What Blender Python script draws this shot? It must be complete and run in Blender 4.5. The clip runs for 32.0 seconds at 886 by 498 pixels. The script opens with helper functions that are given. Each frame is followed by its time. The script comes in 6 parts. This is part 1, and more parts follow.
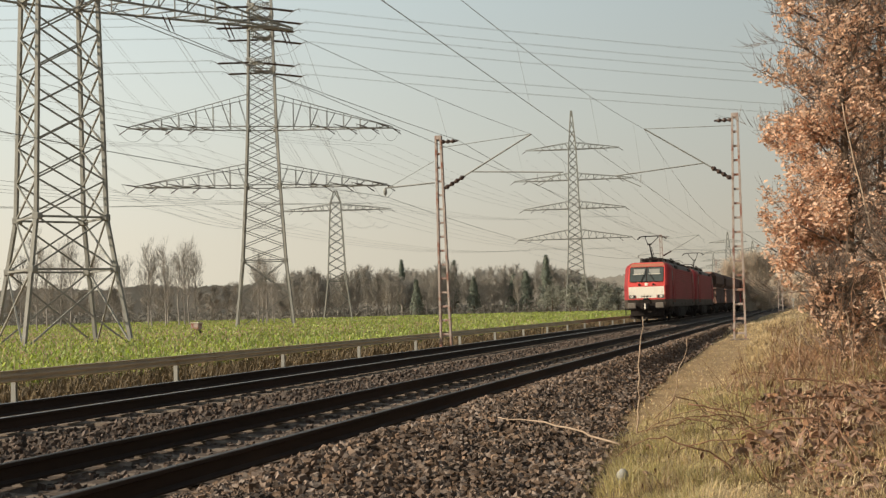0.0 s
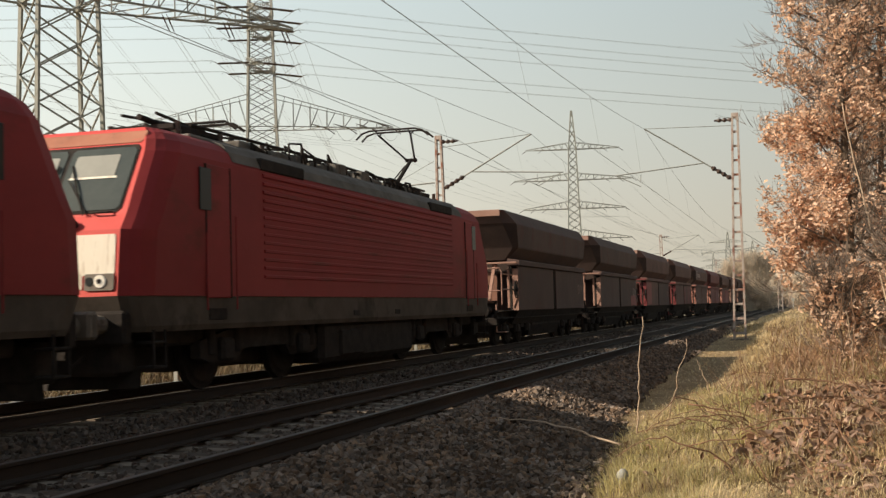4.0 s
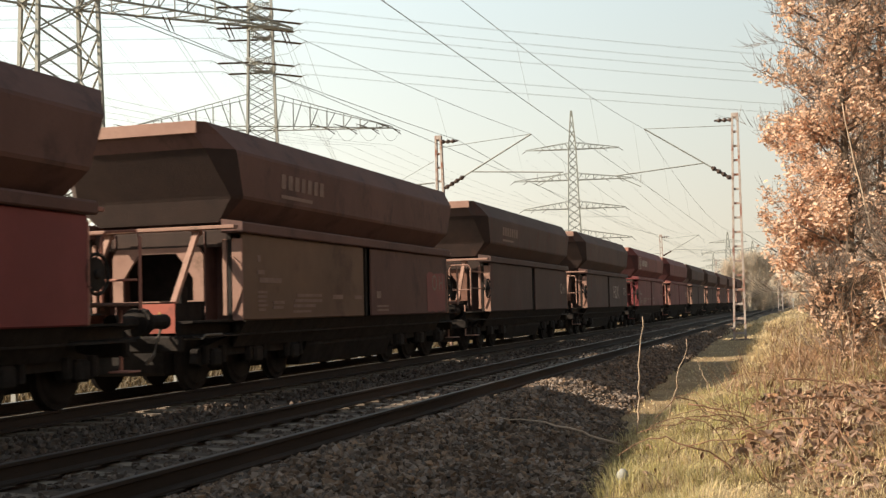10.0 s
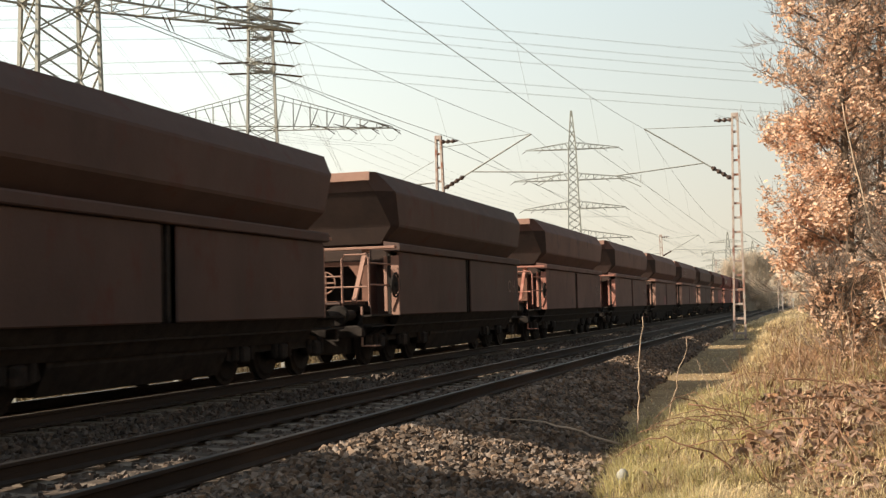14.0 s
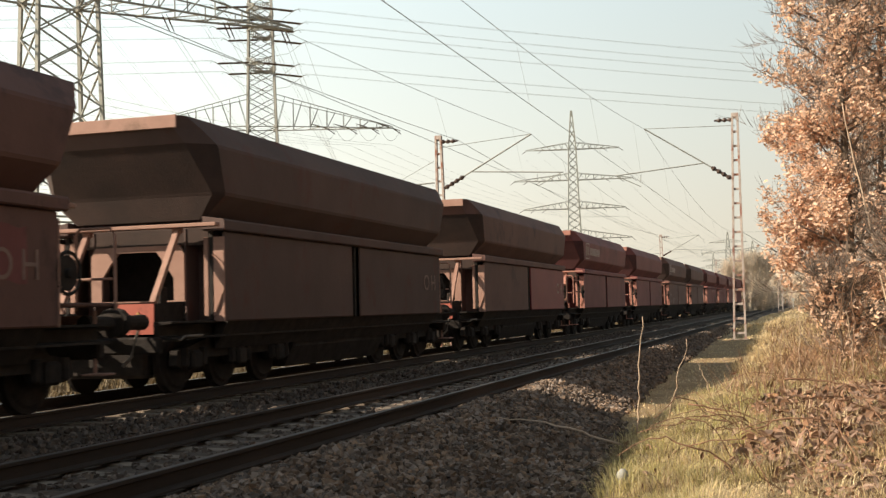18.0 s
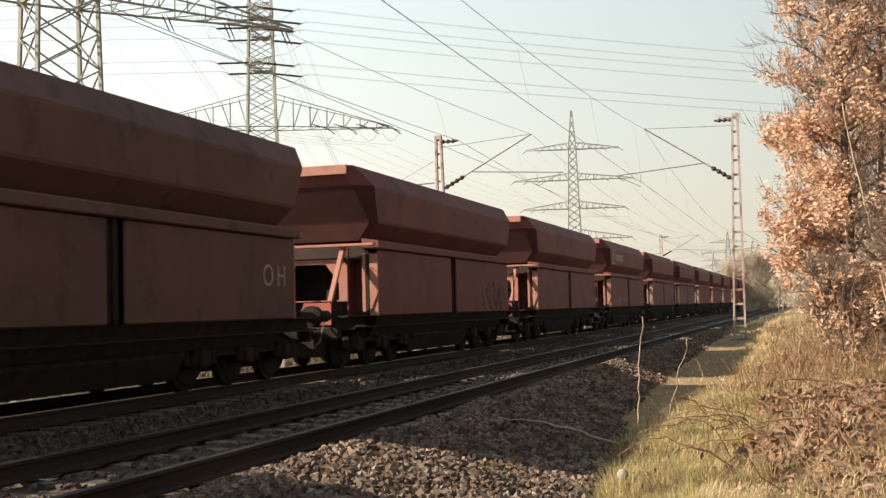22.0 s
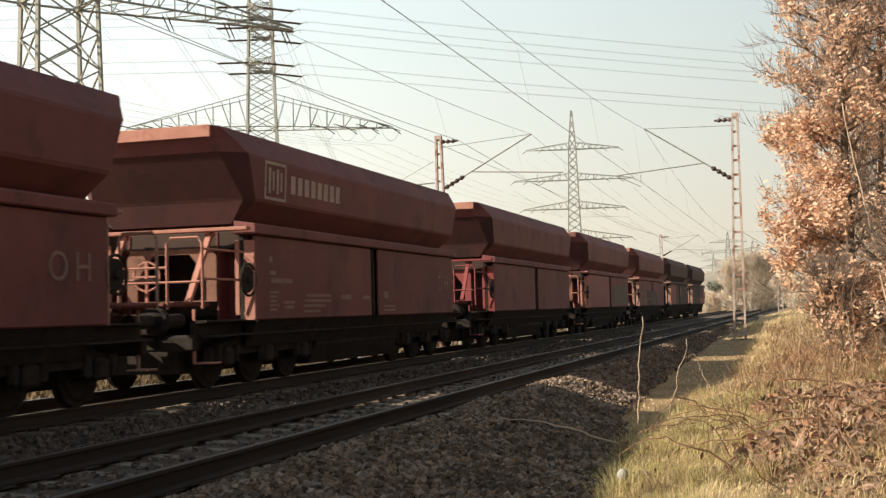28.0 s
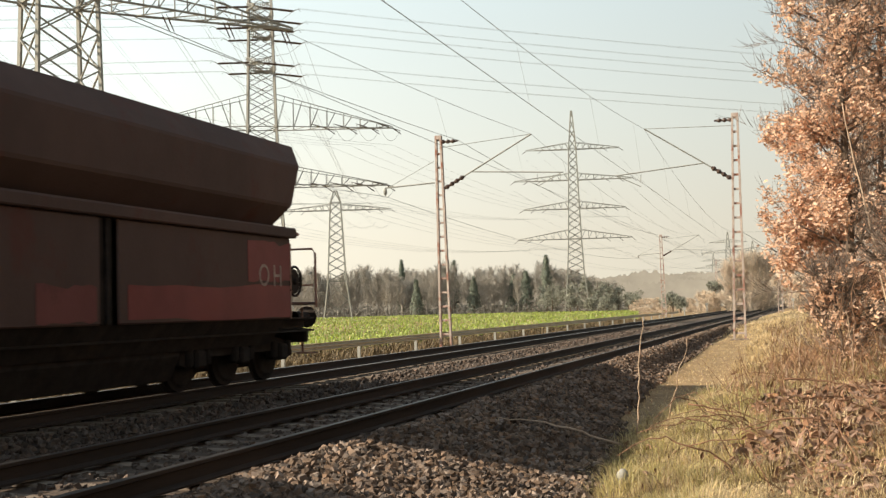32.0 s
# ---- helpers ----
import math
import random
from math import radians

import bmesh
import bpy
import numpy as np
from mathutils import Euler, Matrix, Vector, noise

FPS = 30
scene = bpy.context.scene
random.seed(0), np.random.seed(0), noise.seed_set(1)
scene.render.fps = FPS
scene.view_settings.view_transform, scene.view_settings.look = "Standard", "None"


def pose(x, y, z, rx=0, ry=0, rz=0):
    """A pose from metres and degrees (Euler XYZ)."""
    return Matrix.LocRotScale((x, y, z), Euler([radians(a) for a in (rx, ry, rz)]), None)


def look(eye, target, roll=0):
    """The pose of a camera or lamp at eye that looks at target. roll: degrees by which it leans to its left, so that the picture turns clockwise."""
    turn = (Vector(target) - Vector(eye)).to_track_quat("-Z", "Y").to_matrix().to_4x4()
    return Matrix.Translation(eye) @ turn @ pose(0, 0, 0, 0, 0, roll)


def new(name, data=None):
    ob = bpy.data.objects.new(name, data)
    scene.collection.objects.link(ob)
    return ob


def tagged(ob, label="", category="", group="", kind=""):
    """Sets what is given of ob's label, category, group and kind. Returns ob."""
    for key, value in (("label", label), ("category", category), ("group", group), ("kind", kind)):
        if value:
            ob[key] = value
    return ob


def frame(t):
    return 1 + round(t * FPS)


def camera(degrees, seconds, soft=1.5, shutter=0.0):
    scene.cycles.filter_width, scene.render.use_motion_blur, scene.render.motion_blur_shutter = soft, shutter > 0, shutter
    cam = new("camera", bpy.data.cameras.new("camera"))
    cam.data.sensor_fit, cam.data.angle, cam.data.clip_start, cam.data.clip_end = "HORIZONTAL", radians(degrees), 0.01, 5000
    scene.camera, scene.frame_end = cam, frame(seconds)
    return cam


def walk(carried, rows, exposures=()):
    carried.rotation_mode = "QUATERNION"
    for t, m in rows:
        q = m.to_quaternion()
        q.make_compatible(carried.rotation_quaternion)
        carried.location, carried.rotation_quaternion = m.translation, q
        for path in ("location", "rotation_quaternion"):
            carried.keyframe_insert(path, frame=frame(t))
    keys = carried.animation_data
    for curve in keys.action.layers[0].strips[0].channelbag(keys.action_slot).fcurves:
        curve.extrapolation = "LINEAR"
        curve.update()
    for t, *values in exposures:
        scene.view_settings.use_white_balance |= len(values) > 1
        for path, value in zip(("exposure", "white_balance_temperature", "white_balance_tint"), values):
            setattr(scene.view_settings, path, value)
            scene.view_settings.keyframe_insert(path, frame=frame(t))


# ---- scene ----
EYE = (0.0, 0.0, 1.124)
YAW, PITCH, ROLL = 16.891, 2.890, -1.472
_dir = Vector((-math.sin(radians(YAW)) * math.cos(radians(PITCH)), math.cos(radians(YAW)) * math.cos(radians(PITCH)), math.sin(radians(PITCH))))
VIEW = look(EYE, Vector(EYE) + _dir, ROLL)
cam = camera(40.76, 32.0, soft=1.35, shutter=0.08)
walk(cam, [(0.0, VIEW), (32.0, VIEW)], exposures=[(0.0, -0.06), (3.3, -0.06), (5.2, 0.55), (31.0, 0.55), (32.0, 0.5)])

# tracks: rail top is z = 0, the line runs along y
C1, C2 = -5.36, -9.72
SPEED, GAIN = 20.434, 0.0111   # m/s at 3 s, and half the gain per second
FRONT3 = 14.40          # y of the leading buffers at 3 s
LOCO, WAGON = 19.20, 14.977


# the train surges a little: (seconds, metres behind the steady run)
SURGE = ((0.0, 0.0), (3.0, -0.10), (6.0, 0.0), (9.0, -0.05), (12.0, -0.06), (15.0, -0.03), (18.0, 0.02), (21.0, 0.02), (23.0, 0.10), (24.5, 0.24), (26.0, 0.22), (28.0, 0.14), (30.0, 0.05), (31.0, -0.06), (32.0, -0.12))


def travelled(t):
    return SPEED * (t - 3.0) + GAIN * (t - 3.0) ** 2 - dict(SURGE).get(t, 0.0)


# ---- light ----
SUN_DIR = Vector((-1.0, -0.52, 0.62)).normalized()
world = bpy.data.worlds.new("sky")
scene.world = world
world.use_nodes = True
wn = world.node_tree
sky = wn.nodes.new("ShaderNodeTexSky")
sky.sky_type = "NISHITA"
sky.sun_disc = False
sky.sun_elevation = math.asin(SUN_DIR.z)
sky.sun_rotation = math.atan2(SUN_DIR.x, SUN_DIR.y)
sky.air_density, sky.dust_density, sky.ozone_density = 1.0, 4.0, 1.0
wn.nodes["Background"].inputs["Strength"].default_value = 1.0
# winter haze: pale and warm at the horizon, thinning out upwards
wc, wz, wr = wn.nodes.new("ShaderNodeTexCoord"), wn.nodes.new("ShaderNodeSeparateXYZ"), wn.nodes.new("ShaderNodeValToRGB")
wn.links.new(wc.outputs["Generated"], wz.inputs[0])
wn.links.new(wz.outputs["Z"], wr.inputs[0])
haze = ((0.0, (0.84, 0.765, 0.605)), (0.06, (0.82, 0.765, 0.625)), (0.15, (0.765, 0.79, 0.705)), (0.28, (0.68, 0.785, 0.785)), (0.36, (0.42, 0.48, 0.50)), (0.5, (0.27, 0.315, 0.34)), (1.0, (0.18, 0.215, 0.24)))
while len(wr.color_ramp.elements) < len(haze):
    wr.color_ramp.elements.new(0.5)
for e, (at, c) in zip(wr.color_ramp.elements, haze):
    e.position, e.color = at, (*c, 1)
dim = wn.nodes.new("ShaderNodeVectorMath")
dim.operation = "SCALE"
dim.inputs["Scale"].default_value = 0.10
wn.links.new(sky.outputs[0], dim.inputs[0])
wm = wn.nodes.new("ShaderNodeMix")
wm.data_type = "RGBA"
wm.inputs[0].default_value = 0.9
# haze brightens smoothly towards the sun
wdot, wpow, wscale = wn.nodes.new("ShaderNodeVectorMath"), wn.nodes.new("ShaderNodeMath"), wn.nodes.new("ShaderNodeVectorMath")
wdot.operation, wpow.operation, wscale.operation = "DOT_PRODUCT", "POWER", "SCALE"
wdot.inputs[1].default_value = Vector((SUN_DIR.x, SUN_DIR.y, 0)).normalized()
wn.links.new(wc.outputs["Generated"], wdot.inputs[0])
wpow.inputs[0].default_value = 2.3
wmin = wn.nodes.new("ShaderNodeMath")
wmin.operation = "MINIMUM"
wmin.inputs[1].default_value = 0.1
wn.links.new(wdot.outputs["Value"], wmin.inputs[0])
wn.links.new(wmin.outputs[0], wpow.inputs[1])
wn.links.new(wr.outputs[0], wscale.inputs[0])
wn.links.new(wpow.outputs[0], wscale.inputs["Scale"])
wn.links.new(dim.outputs[0], wm.inputs[6])
wn.links.new(wscale.outputs[0], wm.inputs[7])
wn.links.new(wm.outputs[2], wn.nodes["Background"].inputs[0])
sun = new("sun", bpy.data.lights.new("sun", "SUN"))
sun.data.energy, sun.data.angle, sun.data.color = 5.9, radians(0.6), (1.0, 0.84, 0.64)
sun.matrix_basis = look((0, 0, 60), Vector((0, 0, 60)) - SUN_DIR)


# ---- materials ----
def surface(name, a, b, scale=3.0, rough=0.7, metal=0.0, bump=0.2, fine=40.0, stain=None, stain_scale=0.8, stain_at=0.55, stretch=(1, 1, 1), isle=0.0, spec=0.4):
    """Two tones by noise, fine grain in the relief, and stains with a shape of their own."""
    m = bpy.data.materials.new(name)
    m.use_nodes = True
    nt = m.node_tree
    N, L = nt.nodes.new, nt.links.new
    p = nt.nodes["Principled BSDF"]
    co, info = N("ShaderNodeTexCoord"), N("ShaderNodeObjectInfo")
    shift = N("ShaderNodeVectorMath")
    shift.operation = "MULTIPLY_ADD"
    L(info.outputs["Random"], shift.inputs[0])
    shift.inputs[1].default_value = (37, 53, 71)
    mp = N("ShaderNodeMapping")
    mp.inputs["Scale"].default_value = stretch
    L(co.outputs["Object"], mp.inputs[0])
    L(mp.outputs[0], shift.inputs[2])
    n1 = N("ShaderNodeTexNoise")
    n1.inputs["Scale"].default_value, n1.inputs["Detail"].default_value, n1.inputs["Roughness"].default_value = scale, 6, 0.65
    L(shift.outputs[0], n1.inputs["Vector"])
    ramp = N("ShaderNodeMapRange")
    ramp.inputs[1].default_value, ramp.inputs[2].default_value = 0.35, 0.65
    L(n1.outputs[0], ramp.inputs[0])
    mix = N("ShaderNodeMix")
    mix.data_type = "RGBA"
    mix.inputs[6].default_value, mix.inputs[7].default_value = (*a, 1), (*b, 1)
    L(ramp.outputs[0], mix.inputs[0])
    out = mix.outputs[2]
    if isle:
        geo = N("ShaderNodeNewGeometry")
        hsv = N("ShaderNodeHueSaturation")
        mr = N("ShaderNodeMapRange")
        mr.inputs[3].default_value, mr.inputs[4].default_value = 1 - isle, 1 + isle
        L(geo.outputs["Random Per Island"], mr.inputs[0])
        fade, jump = N("ShaderNodeMapRange"), N("ShaderNodeMath")
        jump.operation = "FRACT"
        mul = N("ShaderNodeMath")
        mul.operation = "MULTIPLY"
        mul.inputs[1].default_value = 17.3
        L(geo.outputs["Random Per Island"], mul.inputs[0])
        L(mul.outputs[0], jump.inputs[0])
        fade.inputs[3].default_value, fade.inputs[4].default_value = 1 - isle * 0.6, 1 + isle * 0.5
        L(jump.outputs[0], fade.inputs[0])
        L(fade.outputs[0], hsv.inputs["Saturation"])
        L(mr.outputs[0], hsv.inputs["Value"])
        L(out, hsv.inputs["Color"])
        out = hsv.outputs[0]
    if stain:
        n2 = N("ShaderNodeTexNoise")
        n2.inputs["Scale"].default_value, n2.inputs["Detail"].default_value, n2.inputs["Roughness"].default_value = stain_scale, 8, 0.7
        L(shift.outputs[0], n2.inputs["Vector"])
        r2 = N("ShaderNodeMapRange")
        r2.inputs[1].default_value, r2.inputs[2].default_value = stain_at, stain_at + 0.12
        L(n2.outputs[0], r2.inputs[0])
        mix2 = N("ShaderNodeMix")
        mix2.data_type = "RGBA"
        L(r2.outputs[0], mix2.inputs[0])
        L(out, mix2.inputs[6])
        mix2.inputs[7].default_value = (*stain, 1)
        out = mix2.outputs[2]
    L(out, p.inputs["Base Color"])
    p.inputs["Roughness"].default_value, p.inputs["Metallic"].default_value = rough, metal
    p.inputs["Specular IOR Level"].default_value = spec
    if bump:
        n3 = N("ShaderNodeTexNoise")
        n3.inputs["Scale"].default_value, n3.inputs["Detail"].default_value = fine, 4
        L(shift.outputs[0], n3.inputs["Vector"])
        bp = N("ShaderNodeBump")
        bp.inputs["Strength"].default_value, bp.inputs["Distance"].default_value = bump, 0.02
        L(n3.outputs[0], bp.inputs["Height"])
        L(bp.outputs[0], p.inputs["Normal"])
    return m


def glow(name, colour, strength):
    m = bpy.data.materials.new(name)
    m.use_nodes = True
    p = m.node_tree.nodes["Principled BSDF"]
    p.inputs["Base Color"].default_value = (*colour, 1)
    p.inputs["Emission Color"].default_value = (*colour, 1)
    p.inputs["Emission Strength"].default_value = strength
    return m


M = {
    "earth": surface("earth", (0.23, 0.158, 0.08), (0.33, 0.235, 0.125), 1.2, 0.95, bump=0.5, fine=12, stain=(0.16, 0.11, 0.06), stain_scale=0.9),
    "ballast": surface("ballast_bed", (0.06, 0.046, 0.037), (0.11, 0.083, 0.065), 9, 0.95, bump=1.0, fine=18),
    "stone": surface("ballast_stone", (0.095, 0.067, 0.05), (0.215, 0.162, 0.125), 2.2, 0.9, bump=0.4, fine=60, isle=0.62),
    "stone_dark": surface("oily_ballast_stone", (0.07, 0.052, 0.042), (0.14, 0.108, 0.088), 2.2, 0.9, bump=0.4, fine=60, isle=0.5),
    "sleeper": surface("sleeper_concrete", (0.15, 0.12, 0.095), (0.24, 0.20, 0.16), 4, 0.9, bump=0.4, fine=70, stain=(0.11, 0.08, 0.06), stain_scale=2.5),
    "rail_side": surface("rail_rust", (0.028, 0.020, 0.016), (0.05, 0.034, 0.026), 3, 0.85, bump=0.3, stretch=(1, 0.1, 1)),
    "rail_dull": surface("rail_dull_steel", (0.07, 0.062, 0.055), (0.12, 0.105, 0.095), 2, 0.5, 1.0, bump=0.05, stretch=(4, 0.1, 1)),
    "rail_top": surface("rail_worn_steel", (0.26, 0.25, 0.235), (0.36, 0.35, 0.33), 2, 0.38, 1.0, bump=0.05, stretch=(4, 0.1, 1)),
    "iron": surface("black_iron", (0.022, 0.019, 0.018), (0.042, 0.035, 0.032), 4, 0.8, bump=0.3, stain=(0.052, 0.038, 0.031), stain_scale=1.5, stain_at=0.58, spec=0.12),
    "wagon_red": surface("wagon_red", (0.142, 0.043, 0.044), (0.195, 0.064, 0.063), 0.9, 0.7, bump=0.15, stain=(0.105, 0.037, 0.037), stain_scale=1.7, stain_at=0.53, stretch=(1, 0.7, 0.5)),
    "wagon_brown": surface("wagon_brown", (0.108, 0.055, 0.047), (0.148, 0.077, 0.065), 0.9, 0.75, bump=0.2, stain=(0.076, 0.040, 0.037), stain_scale=1.7, stain_at=0.53, stretch=(1, 0.7, 0.5)),
    "wagon_dark": surface("wagon_dark", (0.078, 0.050, 0.045), (0.108, 0.068, 0.060), 0.9, 0.8, bump=0.2, stain=(0.10, 0.042, 0.036), stain_scale=1.7, stain_at=0.55, stretch=(1, 0.7, 0.5)),
    "wagon_fresh": surface("wagon_fresh_red", (0.185, 0.036, 0.039), (0.24, 0.052, 0.054), 0.8, 0.6, bump=0.1, stain=(0.22, 0.04, 0.035), stain_scale=0.8),
    "locker": surface("locker_red", (0.34, 0.085, 0.06), (0.44, 0.12, 0.085), 1.5, 0.7, bump=0.1, stain=(0.2, 0.07, 0.055), stain_scale=2.0),
    "sign": surface("faded_sign_yellow", (0.42, 0.25, 0.08), (0.52, 0.33, 0.12), 3.0, 0.7, bump=0.0),
    # dusty end paint, made paler by the sunlight put into it
    "end_cream": surface("dusty_sunlit_end_paint", (0.29, 0.165, 0.13), (0.39, 0.235, 0.185), 1.2, 0.8, bump=0.15, stain=(0.20, 0.12, 0.09), stain_scale=1.2),
    # grime of the sloping hopper ends, with their shade painted in
    "end_shade_grime": surface("ore_grime_shaded", (0.036, 0.024, 0.021), (0.060, 0.037, 0.031), 1.2, 0.9, bump=0.3, stain=(0.075, 0.042, 0.034), stain_scale=0.9, stain_at=0.6),
    "end_shade_grime_red": surface("ore_grime_shaded_red", (0.055, 0.020, 0.020), (0.085, 0.030, 0.029), 1.2, 0.9, bump=0.3, stain=(0.04, 0.022, 0.02), stain_scale=0.9, stain_at=0.55),
    # end sheet darkened: shade from the wagon ahead is put into its colour
    "end_sheet_shade": surface("shaded_end_sheet", (0.15, 0.075, 0.055), (0.24, 0.12, 0.085), 1.5, 0.85, bump=0.2, stain=(0.08, 0.045, 0.036), stain_scale=1.6),
    # wagon red lifted towards pink: sunlight on the ends painted in
    "end_pink": surface("sunlit_end_red", (0.36, 0.16, 0.125), (0.46, 0.225, 0.175), 1.2, 0.8, bump=0.15, stain=(0.28, 0.10, 0.075), stain_scale=1.2),
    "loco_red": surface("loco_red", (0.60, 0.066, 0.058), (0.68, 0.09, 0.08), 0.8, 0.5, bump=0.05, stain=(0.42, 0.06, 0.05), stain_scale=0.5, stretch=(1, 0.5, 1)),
    # red of the long sides: shade mixed into the colour, plus some dust
    "loco_side": surface("loco_red_shaded_dusty", (0.24, 0.027, 0.031), (0.31, 0.038, 0.042), 0.7, 0.65, bump=0.05, stain=(0.18, 0.033, 0.029), stain_scale=0.6, stretch=(1, 0.5, 1), spec=0.25),
    "loco_brow": surface("loco_brow_dust", (0.36, 0.14, 0.09), (0.44, 0.19, 0.125), 1.5, 0.8, bump=0.1, stain=(0.27, 0.12, 0.08), stain_scale=2.0),
    "loco_grey": surface("loco_dirty_grey", (0.07, 0.059, 0.051), (0.115, 0.096, 0.082), 1.5, 0.8, bump=0.1, stain=(0.04, 0.033, 0.028), spec=0.2),
    "buffer_grey": surface("buffer_grey", (0.15, 0.13, 0.11), (0.22, 0.195, 0.17), 3, 0.8, bump=0.2, stain=(0.08, 0.065, 0.055), stain_scale=3.0),
    "windscreen": surface("windscreen_glass", (0.06, 0.072, 0.07), (0.09, 0.102, 0.096), 1.2, 0.10, bump=0.0, spec=0.6),
    "roof_grey": surface("roof_grey", (0.10, 0.09, 0.08), (0.17, 0.155, 0.14), 1.2, 0.8, bump=0.2, stain=(0.08, 0.07, 0.06)),
    "cream": surface("cream_paint", (0.80, 0.74, 0.64), (0.88, 0.84, 0.75), 2.0, 0.55, bump=0.05, stain=(0.55, 0.46, 0.36), stain_scale=2.0, stretch=(4, 1, 0.6)),
    "scrawl_green": surface("scrawl_green_grey", (0.085, 0.08, 0.055), (0.13, 0.115, 0.08), 2.5, 0.75, bump=0.0, stain=(0.15, 0.06, 0.05), stain_scale=1.5),
    "tan_paint": surface("wagon_tan", (0.15, 0.095, 0.066), (0.19, 0.122, 0.086), 0.8, 0.8, bump=0.15, stain=(0.115, 0.07, 0.052), stain_scale=0.7),
    "marking": surface("pale_marking", (0.31, 0.235, 0.21), (0.43, 0.345, 0.31), 6, 0.7, bump=0.0, stain=(0.17, 0.09, 0.08), stain_scale=7.0, stain_at=0.58),
    "marking_dim": surface("faded_marking", (0.20, 0.13, 0.11), (0.27, 0.19, 0.165), 6, 0.75, bump=0.0),
    "glass_dark": surface("cab_glass", (0.02, 0.024, 0.025), (0.03, 0.034, 0.036), 1, 0.35, bump=0.0, spec=0.2),
    "blind": surface("cab_blind", (0.28, 0.285, 0.265), (0.35, 0.355, 0.33), 1, 0.8, bump=0.0),
    "galv": surface("galvanised_steel", (0.21, 0.215, 0.20), (0.30, 0.305, 0.28), 0.5, 0.65, 0.15, bump=0.1),
    "galv_far": surface("weathered_steel", (0.19, 0.20, 0.18), (0.26, 0.265, 0.24), 0.5, 0.75, 0.1, bump=0.0),
    "mast": surface("mast_flaking_paint", (0.36, 0.30, 0.27), (0.46, 0.40, 0.36), 3, 0.8, bump=0.2, stain=(0.27, 0.12, 0.085), stain_scale=2.5, stain_at=0.5),
    "barrier": surface("barrier_steel", (0.46, 0.42, 0.34), (0.56, 0.52, 0.43), 1.0, 0.7, 0.2, bump=0.1, stain=(0.36, 0.29, 0.20), stain_scale=0.8),
    "insulator": surface("brown_porcelain", (0.05, 0.035, 0.03), (0.08, 0.05, 0.04), 4, 0.3, bump=0.0),
    "wire": surface("weathered_wire", (0.27, 0.27, 0.255), (0.36, 0.36, 0.335), 0.3, 0.6, 0.3, bump=0.0),
    "bark": surface("bark", (0.10, 0.075, 0.055), (0.17, 0.13, 0.10), 5, 0.95, bump=0.6, fine=30, stretch=(1, 1, 0.3)),
    "lamp_lit": glow("headlamp_lit", (0.62, 0.57, 0.48), 0.45),
}


